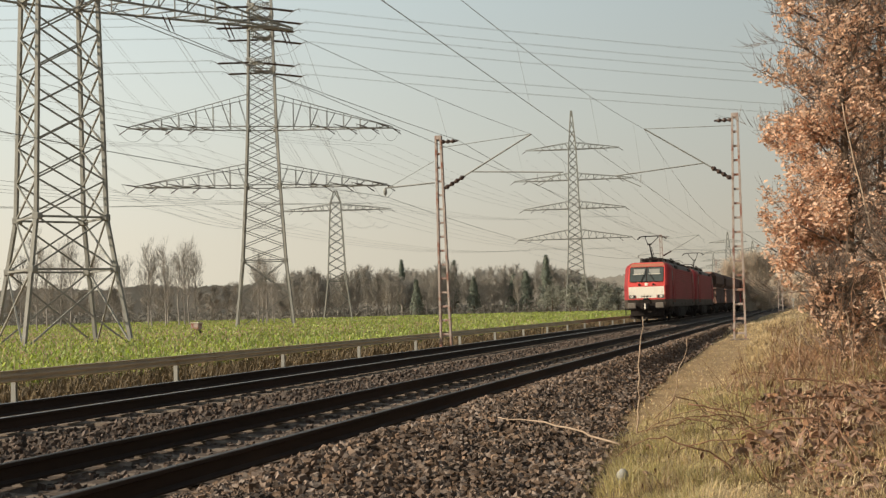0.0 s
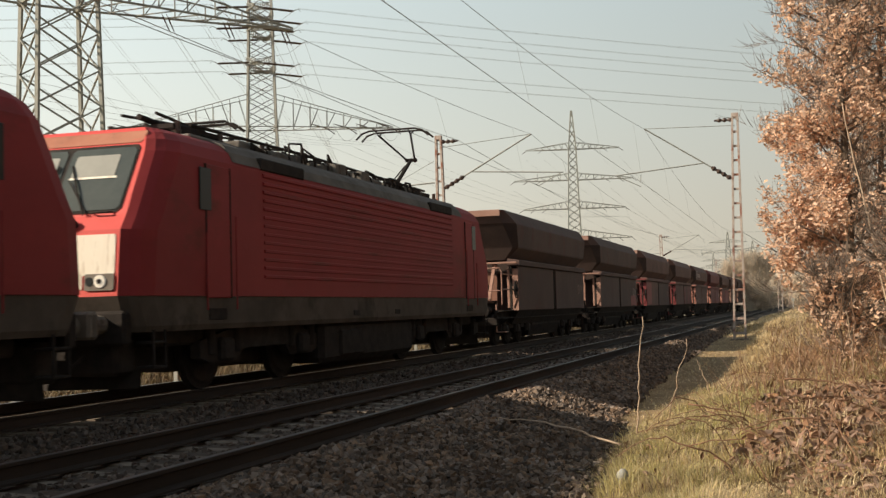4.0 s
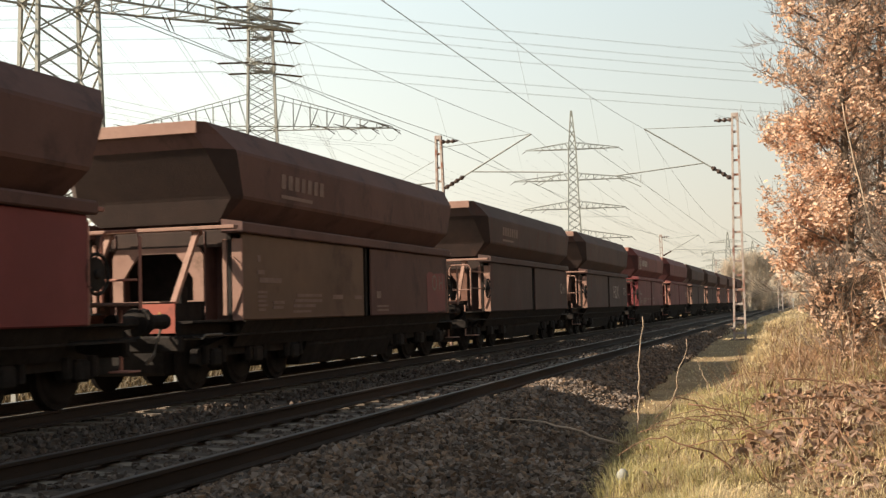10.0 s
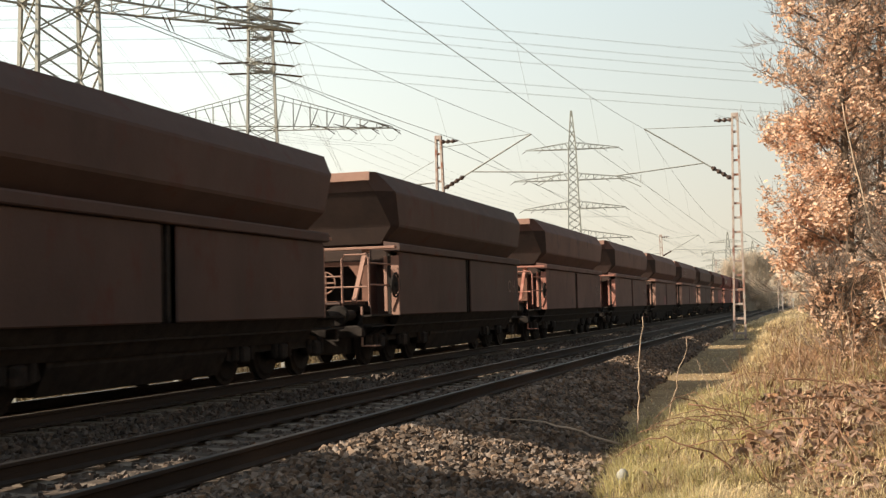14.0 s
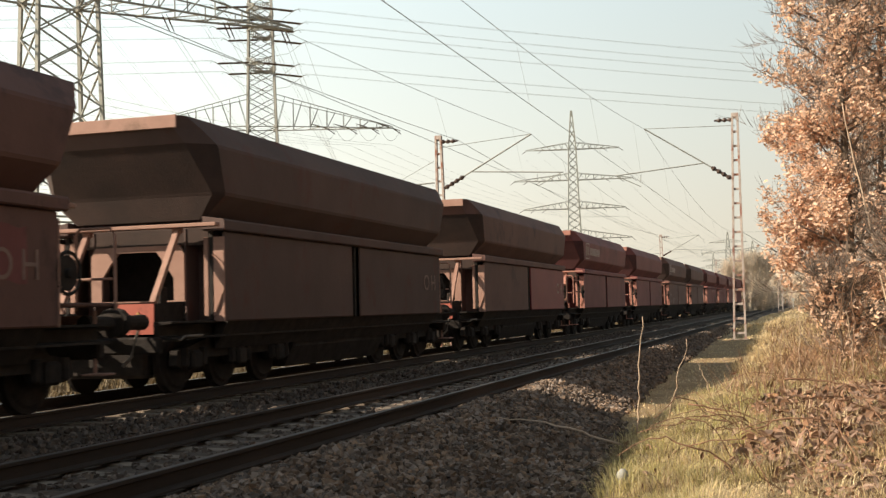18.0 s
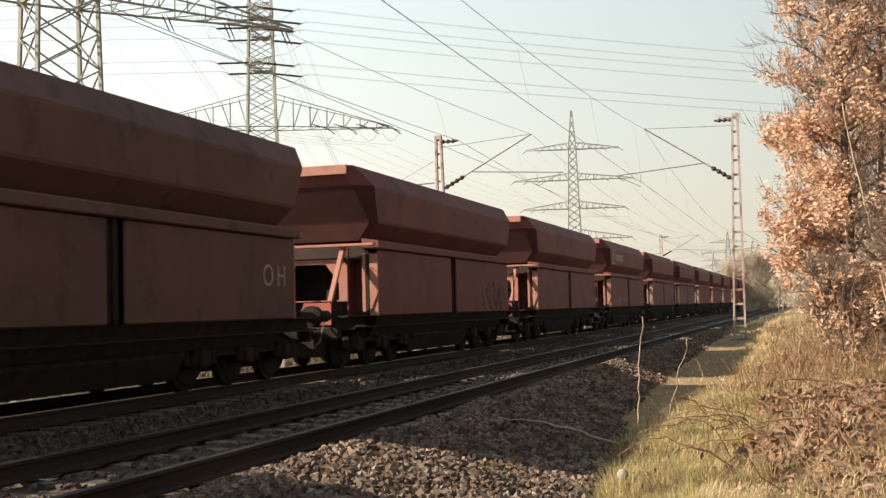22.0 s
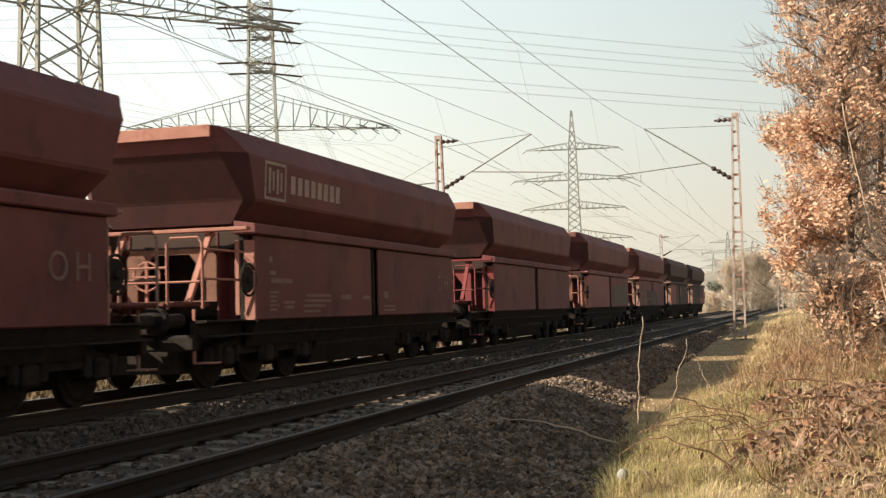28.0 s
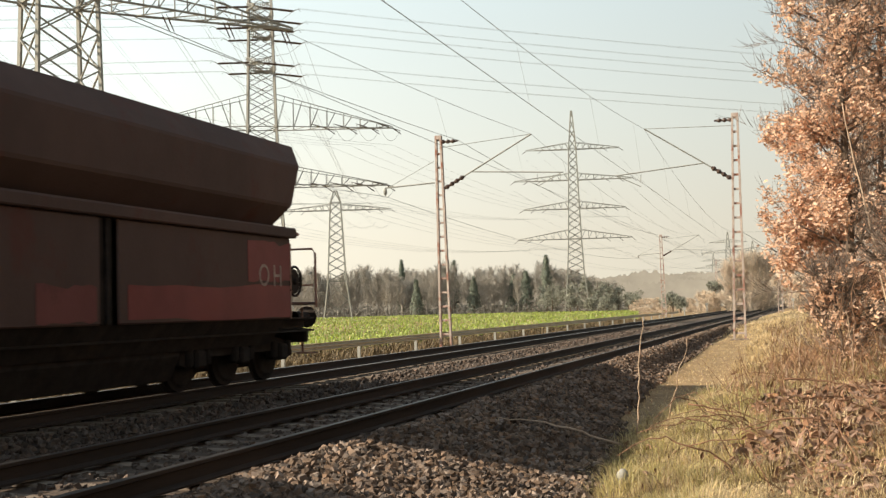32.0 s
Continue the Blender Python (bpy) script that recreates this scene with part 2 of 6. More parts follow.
# ---- building blocks ----
class Geo:
    """Collects vertices and faces of one mesh."""

    def __init__(self):
        self.v, self.f = [], []

    def add(self, verts, faces):
        n = len(self.v)
        self.v.extend([tuple(p) for p in verts])
        self.f.extend([tuple(i + n for i in f) for f in faces])
        return self

    def box(self, c, s, bevel=0.0, m=None):
        hx, hy, hz = s[0] / 2, s[1] / 2, s[2] / 2
        b = min(bevel, hx * 0.9, hy * 0.9, hz * 0.9)
        vs, idx = [], {}
        for sx in (-1, 1):
            for sy in (-1, 1):
                for sz in (-1, 1):
                    if b:
                        for ax in range(3):
                            p = [sx * (hx - b), sy * (hy - b), sz * (hz - b)]
                            p[ax] = (sx * hx, sy * hy, sz * hz)[ax]
                            idx[sx, sy, sz, ax] = len(vs)
                            vs.append(p)
                    else:
                        for ax in range(3):
                            idx[sx, sy, sz, ax] = len(vs)
                        vs.append([sx * hx, sy * hy, sz * hz])
        fs = []
        for ax in range(3):
            o1, o2 = (ax + 1) % 3, (ax + 2) % 3
            for sg in (-1, 1):
                loop = []
                for a, d in ((-1, -1), (1, -1), (1, 1), (-1, 1)):
                    k = [0, 0, 0]
                    k[ax], k[o1], k[o2] = sg, a, d
                    loop.append(idx[k[0], k[1], k[2], ax])
                fs.append(loop if sg > 0 else loop[::-1])
        if b:
            for ax in range(3):
                o1, o2 = (ax + 1) % 3, (ax + 2) % 3
                for a in (-1, 1):
                    for d in (-1, 1):
                        k0, k1 = [0, 0, 0], [0, 0, 0]
                        k0[ax], k1[ax] = -1, 1
                        k0[o1] = k1[o1] = a
                        k0[o2] = k1[o2] = d
                        q = [idx[(*k0, o1)], idx[(*k1, o1)], idx[(*k1, o2)], idx[(*k0, o2)]]
                        fs.append(q if a * d < 0 else q[::-1])
            for sx in (-1, 1):
                for sy in (-1, 1):
                    for sz in (-1, 1):
                        q = [idx[sx, sy, sz, 0], idx[sx, sy, sz, 1], idx[sx, sy, sz, 2]]
                        fs.append(q if sx * sy * sz > 0 else q[::-1])
        if m is not None:
            vs = [m @ Vector(p) for p in vs]
        return self.add([(p[0] + c[0], p[1] + c[1], p[2] + c[2]) for p in vs], fs)

    def bar(self, a, b, w, h=None, up=(0, 0, 1)):
        """A square-section member from a to b."""
        h = h or w
        a, b = Vector(a), Vector(b)
        d = (b - a).normalized()
        u = Vector(up)
        if abs(d.dot(u)) > 0.97:
            u = Vector((1, 0, 0))
        s = d.cross(u).normalized()
        u = s.cross(d)
        vs = [p + s * x * w / 2 + u * y * h / 2 for p in (a, b) for x, y in ((-1, -1), (1, -1), (1, 1), (-1, 1))]
        return self.add(vs, [(0, 3, 2, 1), (4, 5, 6, 7), (0, 1, 5, 4), (1, 2, 6, 5), (2, 3, 7, 6), (3, 0, 4, 7)])

    def tube(self, pts, r, n=6):
        pts = [Vector(p) for p in pts]
        rs = r if isinstance(r, (list, tuple)) else [r] * len(pts)
        rings = []
        for i, p in enumerate(pts):
            d = (pts[min(i + 1, len(pts) - 1)] - pts[max(i - 1, 0)]).normalized()
            u = Vector((0, 0, 1)) if abs(d.z) < 0.9 else Vector((1, 0, 0))
            s = d.cross(u).normalized()
            u = s.cross(d)
            rings.append([p + (s * math.cos(k * 2 * math.pi / n) + u * math.sin(k * 2 * math.pi / n)) * rs[i] for k in range(n)])
        return self.loft(rings)

    def loft(self, rings, caps=True):
        n = len(rings[0])
        fs = []
        for i in range(len(rings) - 1):
            for k in range(n):
                fs.append((i * n + k, i * n + (k + 1) % n, (i + 1) * n + (k + 1) % n, (i + 1) * n + k))
        if caps:
            fs.append(tuple(range(n - 1, -1, -1)))
            fs.append(tuple((len(rings) - 1) * n + k for k in range(n)))
        return self.add([p for r in rings for p in r], fs)

    def disc(self, c, axis, r, t, n=16, bevel=0.0):
        """A round plate across axis."""
        c, d = Vector(c), Vector(axis).normalized()
        b = bevel or t * 0.15
        return self.tube([c - d * t / 2, c - d * (t / 2 - b), c + d * (t / 2 - b), c + d * t / 2], [r - b, r, r, r - b], n)

    def prism(self, outline, a, b, axis=1):
        """An outline (two coordinates, across axis) drawn out from a to b."""
        def put(p, t):
            q = list(p)
            q.insert(axis, t)
            return q
        return self.loft([[put(p, a) for p in outline], [put(p, b) for p in outline]])

    def mesh(self, name, mat, smooth=False):
        me = bpy.data.meshes.new(name)
        me.from_pydata(self.v, [], self.f)
        me.materials.append(mat)
        if smooth:
            me.polygons.foreach_set("use_smooth", [True] * len(me.polygons))
        bm = bmesh.new()
        bm.from_mesh(me)
        bmesh.ops.recalc_face_normals(bm, faces=bm.faces)
        bm.to_mesh(me)
        bm.free()
        return me

    def raw(self, name, mat):
        me = bpy.data.meshes.new(name)
        me.from_pydata(self.v, [], self.f)
        me.materials.append(mat)
        return me


def part(name, geo, mat, parent, label="", smooth=False):
    ob = new(name, geo if isinstance(geo, bpy.types.Mesh) else geo.mesh(name, mat, smooth))
    ob.parent = parent
    if label:
        ob["label"] = label
    return ob


def pieces(name, me):
    """The loose pieces of a mesh, each as a mesh of its own."""
    link = list(range(len(me.vertices)))

    def root(i):
        while link[i] != i:
            i = link[i]
        return i
    for p in me.polygons:
        for v in p.vertices[1:]:
            link[root(v)] = root(p.vertices[0])
    found = {}
    for p in me.polygons:
        found.setdefault(root(p.vertices[0]), []).append(tuple(p.vertices))
    out = []
    for faces in found.values():
        used = sorted({i for f in faces for i in f})
        at = {i: n for n, i in enumerate(used)}
        m2 = bpy.data.meshes.new(name)
        m2.from_pydata([tuple(me.vertices[i].co) for i in used], [], [[at[i] for i in f] for f in faces])
        m2.materials.append(me.materials[0])
        out.append(m2)
    return out


def thing(name, m, label, category, group=""):
    ob = new(name)
    ob.empty_display_size = 0.3
    ob.matrix_basis = m
    return tagged(ob, label, category, group)


def structure(name, geo, mat, label, category, m=None, smooth=False):
    ob = new(name, geo if isinstance(geo, bpy.types.Mesh) else geo.mesh(name, mat, smooth))
    if m is not None:
        ob.matrix_basis = m
    return tagged(ob, label, category, kind="structure")


def smooth(a, b, x):
    t = min(max((x - a) / (b - a), 0.0), 1.0)
    return t * t * (3 - 2 * t)


# ---- ground ----
def between(rows, y):
    """Straight interpolation in rows of (place, value)."""
    for (y0, v0), (y1, v1) in zip(rows, rows[1:]):
        if y <= y1:
            return v0 + (v1 - v0) * max(0.0, (y - y0) / (y1 - y0))
    return rows[-1][1]


def toe(y):
    """x of the foot of the ballast on the path side."""
    return between(((8, -1.72), (12, -2.05), (16, -2.55), (21, -2.88), (31, -3.22), (60, -3.75)), y) + 0.07 * noise.noise(Vector((0, y * 0.9, 1.0)))


def bank(y):
    """x of the foot of the grassy bank beyond the path."""
    return between(((8, -1.48), (10, -1.60), (12, -1.84), (14, -1.92), (17.5, -1.72), (21, -1.45), (31, -1.65), (46, -2.0), (58, -3.2), (90, -3.5), (140, -3.7)), y)


def ground_z(x, y):
    foot = -0.38 + 0.10 * smooth(30, 46, y)
    if x > toe(y):
        d = x - bank(y)
        z = foot + 0.19 * smooth(-0.1, 0.75, d) * (1 - 0.5 * smooth(18, 26, y)) + 0.26 * smooth(0.5, 2.6, d)
        z += 0.13 * noise.noise(Vector((x * 0.8, y * 0.55, 0.0))) * smooth(0.1, 0.9, d) - 0.03 * smooth(0.0, 0.4, x - toe(y)) * smooth(0.0, -0.4, d)
        return z
    if x > -4.35:
        heap = 0.14 * smooth(-4.35, -3.85, x) * (1 + 0.35 * noise.noise(Vector((x * 2, y * 0.8, 5.0))))
        f = min(max((x + 3.72) / (toe(y) + 3.72), 0.0), 1.0)
        return -0.20 + heap + (foot + 0.06) * (0.55 * f + 0.45 * smooth(0, 1, f))
    if x > -11.6:
        return -0.20 - 0.05 * math.exp(-((x + 7.54) / 0.5) ** 2)
    if x > -16.5:
        return -0.20 - 0.42 * smooth(-11.6, -13.2, x) + 0.05 * noise.noise(Vector((x, y * 0.6, 3.0)))
    return -0.62 + 0.12 * noise.noise(Vector((x * 0.02, y * 0.02, 7.0)))


def build_ground():
    xs = [-1400, -700, -350, -200, -120, -80, -50, -35, -25, -20, -17] + [-16.5 + 0.35 * i for i in range(34)] + [-4.5 + 0.15 * i for i in range(42)] + [2.0, 2.4, 2.9, 3.5, 4.2, 5.0, 5.8] + [6.6, 8, 12, 20, 40, 100, 300, 900]
    ys = [-700, -300, -120, -60, -30, -15, -8, -4, -1] + [0.5 * i for i in range(121)] + [61 + 1.06 ** i + i * 2 for i in range(60)] + [260, 340, 480, 700, 1000, 1500, 2200]
    g = Geo()
    g.v = [(x, y, ground_z(x, y) - 0.02) for y in ys for x in xs]
    n = len(xs)
    g.f = [(j * n + i, j * n + i + 1, (j + 1) * n + i + 1, (j + 1) * n + i) for j in range(len(ys) - 1) for i in range(n - 1)]
    me = g.raw("ground", M["earth"])
    me.materials.append(M["ballast"])
    for f in me.polygons:
        if -11.9 < f.center.x < toe(f.center.y) + 0.1 and -300 < f.center.y < 480:
            f.material_index = 1
    structure("ground", me, None, "brown earth with dry winter grass beside the railway", "ground")


RAIL_A, RAIL_B = -700.0, 900.0


def build_track(cx, label, head):
    road = structure("track", Geo().box((0, 0, -0.42), (3.4, RAIL_B - RAIL_A, 0.34), 0.1), M["ballast"], label, "railway track", pose(cx, (RAIL_A + RAIL_B) / 2, 0))
    prof = [(-0.072, -0.172), (0.072, -0.172), (0.072, -0.155), (0.012, -0.135), (0.010, -0.045), (0.036, -0.032), (0.036, -0.004), (-0.036, -0.004), (-0.036, -0.032), (-0.010, -0.045), (-0.012, -0.135), (-0.072, -0.155)]
    half = (RAIL_B - RAIL_A) / 2
    for s in (-1, 1):
        r = part("rail", Geo().prism(prof, -half, half), M["rail_side"], road)
        r.matrix_basis = pose(s * 0.752, 0, 0)
        part("rail_head", Geo().prism([(-0.031, -0.004), (0.031, -0.004), (0.024, 0.0), (-0.024, 0.0)], -half, half), head, r, "worn running surface")
    return road


def sleeper_mesh():
    g = Geo()
    rings = []
    for y, w, h in ((-1.3, 0.13, 0.0), (-0.9, 0.13, 0.0), (-0.5, 0.12, -0.02), (0.0, 0.11, -0.035), (0.5, 0.12, -0.02), (0.9, 0.13, 0.0), (1.3, 0.13, 0.0)):
        rings.append([(y, -w, -0.36), (y, w, -0.36), (y, w * 0.85, -0.19 + h), (y, -w * 0.85, -0.19 + h)])
    return g.loft(rings).mesh("sleeper", M["sleeper"])


build_ground()
track_near = build_track(C1, "near railway track with rusty rails on brown stone ballast", M["rail_dull"])
track_far = build_track(C2, "far railway track with rusty rails on brown stone ballast", M["rail_top"])


# ---- hopper wagon: u runs from the leading coupling to the trailing one ----
U0, U1 = 2.06, 12.917      # ends of the side walls
UC, HL = 7.4885, 5.4285


def hopper_ring(z, w, over, c):
    l = HL + over * 0.97
    pts = [(w, -l + c), (w, l - c), (w - c, l), (-w + c, l), (-w, l - c), (-w, -l + c), (-w + c, -l), (w - c, -l)]
    return [(x, UC + y, z) for x, y in pts]


def wheel_mesh():
    g = Geo()
    g.tube([(0.0, 0, 0), (0.02, 0, 0), (0.03, 0, 0), (0.10, 0, 0), (0.11, 0, 0), (0.14, 0, 0)], [0.49, 0.49, 0.465, 0.46, 0.40, 0.36], 24)
    g.disc((0.12, 0, 0), (1, 0, 0), 0.12, 0.10, 12)
    return g.mesh("wheel", M["iron"])


def wagon_meshes():
    D = {}
    g = Geo()
    rings = [hopper_ring(2.56, 1.10, 0.0, 0.05), hopper_ring(2.90, 1.47, 0.14, 0.14), hopper_ring(2.95, 1.49, 0.17, 0.15), hopper_ring(3.58, 1.52, 0.62, 0.34), hopper_ring(3.63, 1.51, 0.66, 0.34),
             hopper_ring(3.84, 1.36, 0.80, 0.30), hopper_ring(4.02, 1.22, 0.82, 0.12), hopper_ring(4.03, 1.16, 0.76, 0.10), hopper_ring(3.75, 1.20, 0.70, 0.10)]
    D["hopper"] = g.loft(rings).mesh("hopper", M["wagon_red"])
    # the sloping ends are darkened: shade of the overhang and ore grime in one colour
    D["hopper"].materials.append(M["end_shade_grime"])
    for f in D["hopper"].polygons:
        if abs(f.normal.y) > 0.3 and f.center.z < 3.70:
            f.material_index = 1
    g = Geo()
    n = 24
    rows = [[(x, UC + y, 3.72 + 0.2 * math.exp(-(x / 0.7) ** 2) * (0.6 + 0.4 * math.sin(y * 1.7)) + 0.04 * noise.noise(Vector((x * 3, y * 3, 1)))) for y in [(-1 + 2 * k / n) * 5.95 for k in range(n + 1)]] for x in (-1.15, -0.7, -0.3, 0, 0.3, 0.7, 1.15)]
    g.v = [p for r in rows for p in r]
    g.f = [(i * (n + 1) + k, (i + 1) * (n + 1) + k, (i + 1) * (n + 1) + k + 1, i * (n + 1) + k + 1) for i in range(6) for k in range(n)]
    # thin rim plate, so the sun on the rim can be painted paler
    D["coaming"] = Geo().box((0, UC - HL - 0.815, 3.93), (2.28, 0.03, 0.19), 0.008).mesh("end_coaming", M["wagon_red"])
    D["load"] = g.mesh("ore_load", M["iron"])
    D["waist"] = Geo().prism([(1.16, 2.38), (1.50, 2.38), (1.52, 2.40), (1.52, 2.52), (1.50, 2.55), (1.16, 2.60)], U0 - 0.12, U1 + 0.12).mesh("waist_rail", M["wagon_red"])
    g = Geo().box((1.43, 0, 1.70), (0.05, 5.22, 1.34), 0.02)
    D["panel"] = g.mesh("side_panel", M["wagon_red"])
    D["divider"] = Geo().box((1.36, UC, 1.70), (0.06, 0.30, 1.34), 0.01).box((1.41, UC, 1.70), (0.05, 0.07, 1.34), 0.01).mesh("centre_post", M["iron"])
    # corner plate that faces along the train, its narrow flange and diagonal rods
    g = Geo().box((1.37, U0 - 0.01, 1.66), (0.18, 0.03, 1.26), 0.008)
    g.bar((1.29, U0 - 0.04, 1.12), (1.45, U0 - 0.04, 1.50), 0.022)
    g.bar((1.29, U0 - 0.04, 2.02), (1.45, U0 - 0.04, 1.88), 0.022)
    D["corner"] = g.mesh("corner_plate", M["wagon_red"])
    D["flange"] = Geo().box((1.155, U0 + 0.0, 1.70), (0.075, 0.04, 1.18), 0.008).mesh("corner_flange", M["wagon_red"])
    D["grab"] = Geo().box((1.24, U0 + 0.01, 1.72), (0.07, 0.06, 1.40), 0.012).mesh("corner_post", M["iron"])
    D["cheek"] = Geo().box((0.97, U0 + 0.42, 1.74), (0.36, 0.05, 1.42), 0.01).box((0.79, U0 + 0.22, 1.74), (0.03, 0.40, 1.40), 0.008).mesh("recess_plate", M["iron"])
    # added dark plate that stands in for the hopper's shaded lower slope
    D["slope_plate"] = Geo().box((0, U0 + 0.06, 2.31), (2.36, 0.05, 0.27), 0.01).mesh("end_bulkhead", M["end_shade_grime"])
    # inner end sheet with a six-sided opening
    y = U0 - 0.04
    g = Geo()
    fs = []
    ring_o = [(-0.80, 1.34), (-0.3, 1.34), (0.3, 1.34), (0.80, 1.34), (0.80, 1.72), (0.80, 2.05), (0.72, 2.19), (-0.72, 2.19), (-0.80, 2.05), (-0.80, 1.72)]
    ring_i = [(-0.62, 1.36), (-0.3, 1.36), (0.3, 1.36), (0.62, 1.36), (0.62, 1.70), (0.46, 1.93), (0.33, 2.10), (-0.33, 2.10), (-0.46, 1.93), (-0.62, 1.70)]
    n = len(ring_o)
    vs = [(x, y, z) for x, z in ring_o + ring_i] + [(x, y + 0.05, z) for x, z in ring_o + ring_i]
    for k in range(n):
        j = (k + 1) % n
        fs += [(k, j, n + j, n + k), (2 * n + k, 3 * n + k, 3 * n + j, 2 * n + j), (n + k, n + j, 3 * n + j, 3 * n + k), (k, 2 * n + k, 2 * n + j, j)]
    g.add(vs, fs)
    D["end_sheet"] = g.mesh("end_sheet", M["wagon_red"])
    D["end_dark"] = Geo().box((0, U0 + 1.3, 1.75), (2.3, 1.2, 1.36), 0.05).mesh("discharge_chute", M["iron"])
    D["core"] = Geo().prism([(-1.10, 1.03), (1.10, 1.03), (1.14, 1.6), (1.16, 2.58), (-1.16, 2.58), (-1.14, 1.6)], U0 + 1.0, U1 - 1.0).mesh("inner_hopper", M["iron"])
    D["strut"] = Geo().bar((0.76, 1.18, 1.32), (0.77, U0 - 0.16, 2.42), 0.09, 0.07).box((0.77, U0 - 0.17, 2.40), (0.15, 0.10, 0.10), 0.02).mesh("strut", M["wagon_red"])
    D["end_beam"] = Geo().box((0, U0 - 0.25, 2.46), (2.96, 0.14, 0.06), 0.01).mesh("end_beam", M["wagon_red"])
    D["end_deck"] = Geo().box((-0.28, U0 - 0.78, 1.29), (1.95, 1.42, 0.05), 0.012).mesh("end_deck", M["wagon_red"])
    D["solebar"] = Geo().prism([(1.02, 0.80), (1.30, 0.80), (1.30, 0.83), (1.10, 0.85), (1.10, 1.0), (1.30, 1.02), (1.30, 1.05), (1.02, 1.05)], 0.75, 14.23).mesh("solebar", M["iron"])
    D["skirt"] = Geo().prism([(1.16, 0.62), (1.40, 1.03), (1.16, 1.03)], U0 + 0.2, U1 - 0.2).mesh("door_gear", M["iron"])
    D["end_box"] = Geo().prism([(0.02, 0.87), (0.80, 0.87), (0.80, 1.31), (0.22, 1.31)], 1.17, U0 - 0.10).mesh("end_locker", M["iron"])
    D["locker_front"] = Geo().prism([(0.02, 0.87), (0.79, 0.87), (0.79, 1.31), (0.22, 1.31)], 1.148, 1.166).mesh("locker_front", M["locker"])
    D["sign"] = Geo().prism([(0.42, 1.0), (0.66, 1.0), (0.54, 1.20)], 1.138, 1.146).mesh("warning_triangle", M["sign"])
    D["locker_lug"] = Geo().box((0.62, 1.62, 1.43), (0.16, 0.18, 0.26), 0.02).mesh("locker_lug", M["iron"])
    g = Geo().tube([(0.86, 0.62, 0.95), (0.88, 0.50, 0.80), (0.84, 0.46, 0.58), (0.70, 0.48, 0.45)], 0.024, 6)
    D["end_hose"] = g.mesh("brake_hose", M["buffer_grey"])
    D["foot_bar"] = Geo().tube([(0.72, 0.98, 0.79), (1.32, 0.98, 0.79), (1.34, 1.05, 0.84), (1.34, 1.55, 0.84)], 0.02, 6).mesh("foot_bar", M["buffer_grey"])
    g = Geo().disc((1.42, U0 - 0.20, 1.66), (1, 0, 0), 0.21, 0.03, 18).disc((1.44, U0 - 0.20, 1.66), (1, 0, 0), 0.06, 0.10, 10)
    g.tube([(1.44, U0 - 0.20 + 0.25 * math.cos(k * math.pi / 9), 1.66 + 0.25 * math.sin(k * math.pi / 9)) for k in range(19)], 0.022, 6)
    g.bar((1.30, U0 - 0.20, 1.66), (1.30, U0 + 0.05, 1.66), 0.06).bar((1.28, U0 - 0.20, 1.66), (1.44, U0 - 0.20, 1.66), 0.05)
    D["hand_wheel"] = g.mesh("hand_wheel", M["iron"])
    D["headstock"] = Geo().box((0, 0.72, 0.72), (2.3, 0.16, 0.24), 0.03).box((0, 0.74, 0.98), (0.5, 0.14, 0.34), 0.03).mesh("headstock", M["wagon_red"])
    g = Geo()
    g.prism([(-0.95, 0.20), (0.95, 0.20), (1.12, 0.55), (1.12, 1.02), (-1.12, 1.02), (-1.12, 0.55), ], 5.2, 9.78)
    D["chute"] = g.mesh("underframe_hopper", M["iron"])
    g = Geo().tube([(0, 0, 1.04), (0, 0.72, 1.04)], 0.09, 8)
    g.box((0, 0.16, 1.02), (0.34, 0.30, 0.34), 0.06).box((0.2, 0.02, 1.02), (0.16, 0.2, 0.26), 0.04)
    D["coupler"] = g.mesh("coupler", M["iron"])
    g = Geo()
    for x in (0.875,):
        g.tube([(x, 0.05, 1.05), (x, 0.08, 1.05), (x, 0.10, 1.05), (x, 0.12, 1.05), (x, 0.70, 1.05)], [0.17, 0.20, 0.20, 0.09, 0.11], 12)
    D["buffer"] = g.mesh("buffer", M["iron"])
    # bogie frame with three axles
    g = Geo()
    for x in (-1.02, 1.02):
        g.prism([(-1.95, 0.42), (-1.75, 0.36), (-1.2, 0.36), (-1.1, 0.50), (-0.25, 0.50), (-0.2, 0.36), (0.2, 0.36), (0.25, 0.50), (1.1, 0.50), (1.2, 0.36), (1.75, 0.36), (1.95, 0.42), (1.9, 0.62), (0.9, 0.80), (-0.9, 0.80), (-1.9, 0.62)], x - 0.06, x + 0.06, 0)
    for y in (-1.45, 0.0, 1.45):
        for x in (-1.1, 1.1):
            g.box((x, y, 0.48), (0.16, 0.30, 0.28), 0.04)
            for dy in (-0.27, 0.27):
                g.tube([(x, y + dy, 0.40), (x, y + dy, 0.66)], 0.07, 8)
    g.box((0, 0, 0.66), (2.0, 0.5, 0.22), 0.03)
    g.box((0, 0, 0.50), (1.3, 4.1, 0.52), 0.05)
    D["bogie"] = g.mesh("bogie", M["iron"])
    D["axle"] = Geo().tube([(-1.15, 0, 0), (1.15, 0, 0)], 0.085, 10).mesh("axle", M["iron"])
    D["wheel"] = wheel_mesh()
    # platform end: rails, steps and wheel of the hand brake
    for k, (x0, x1) in enumerate(((-1.30, -0.72), (0.72, 1.30))):
        g = Geo()
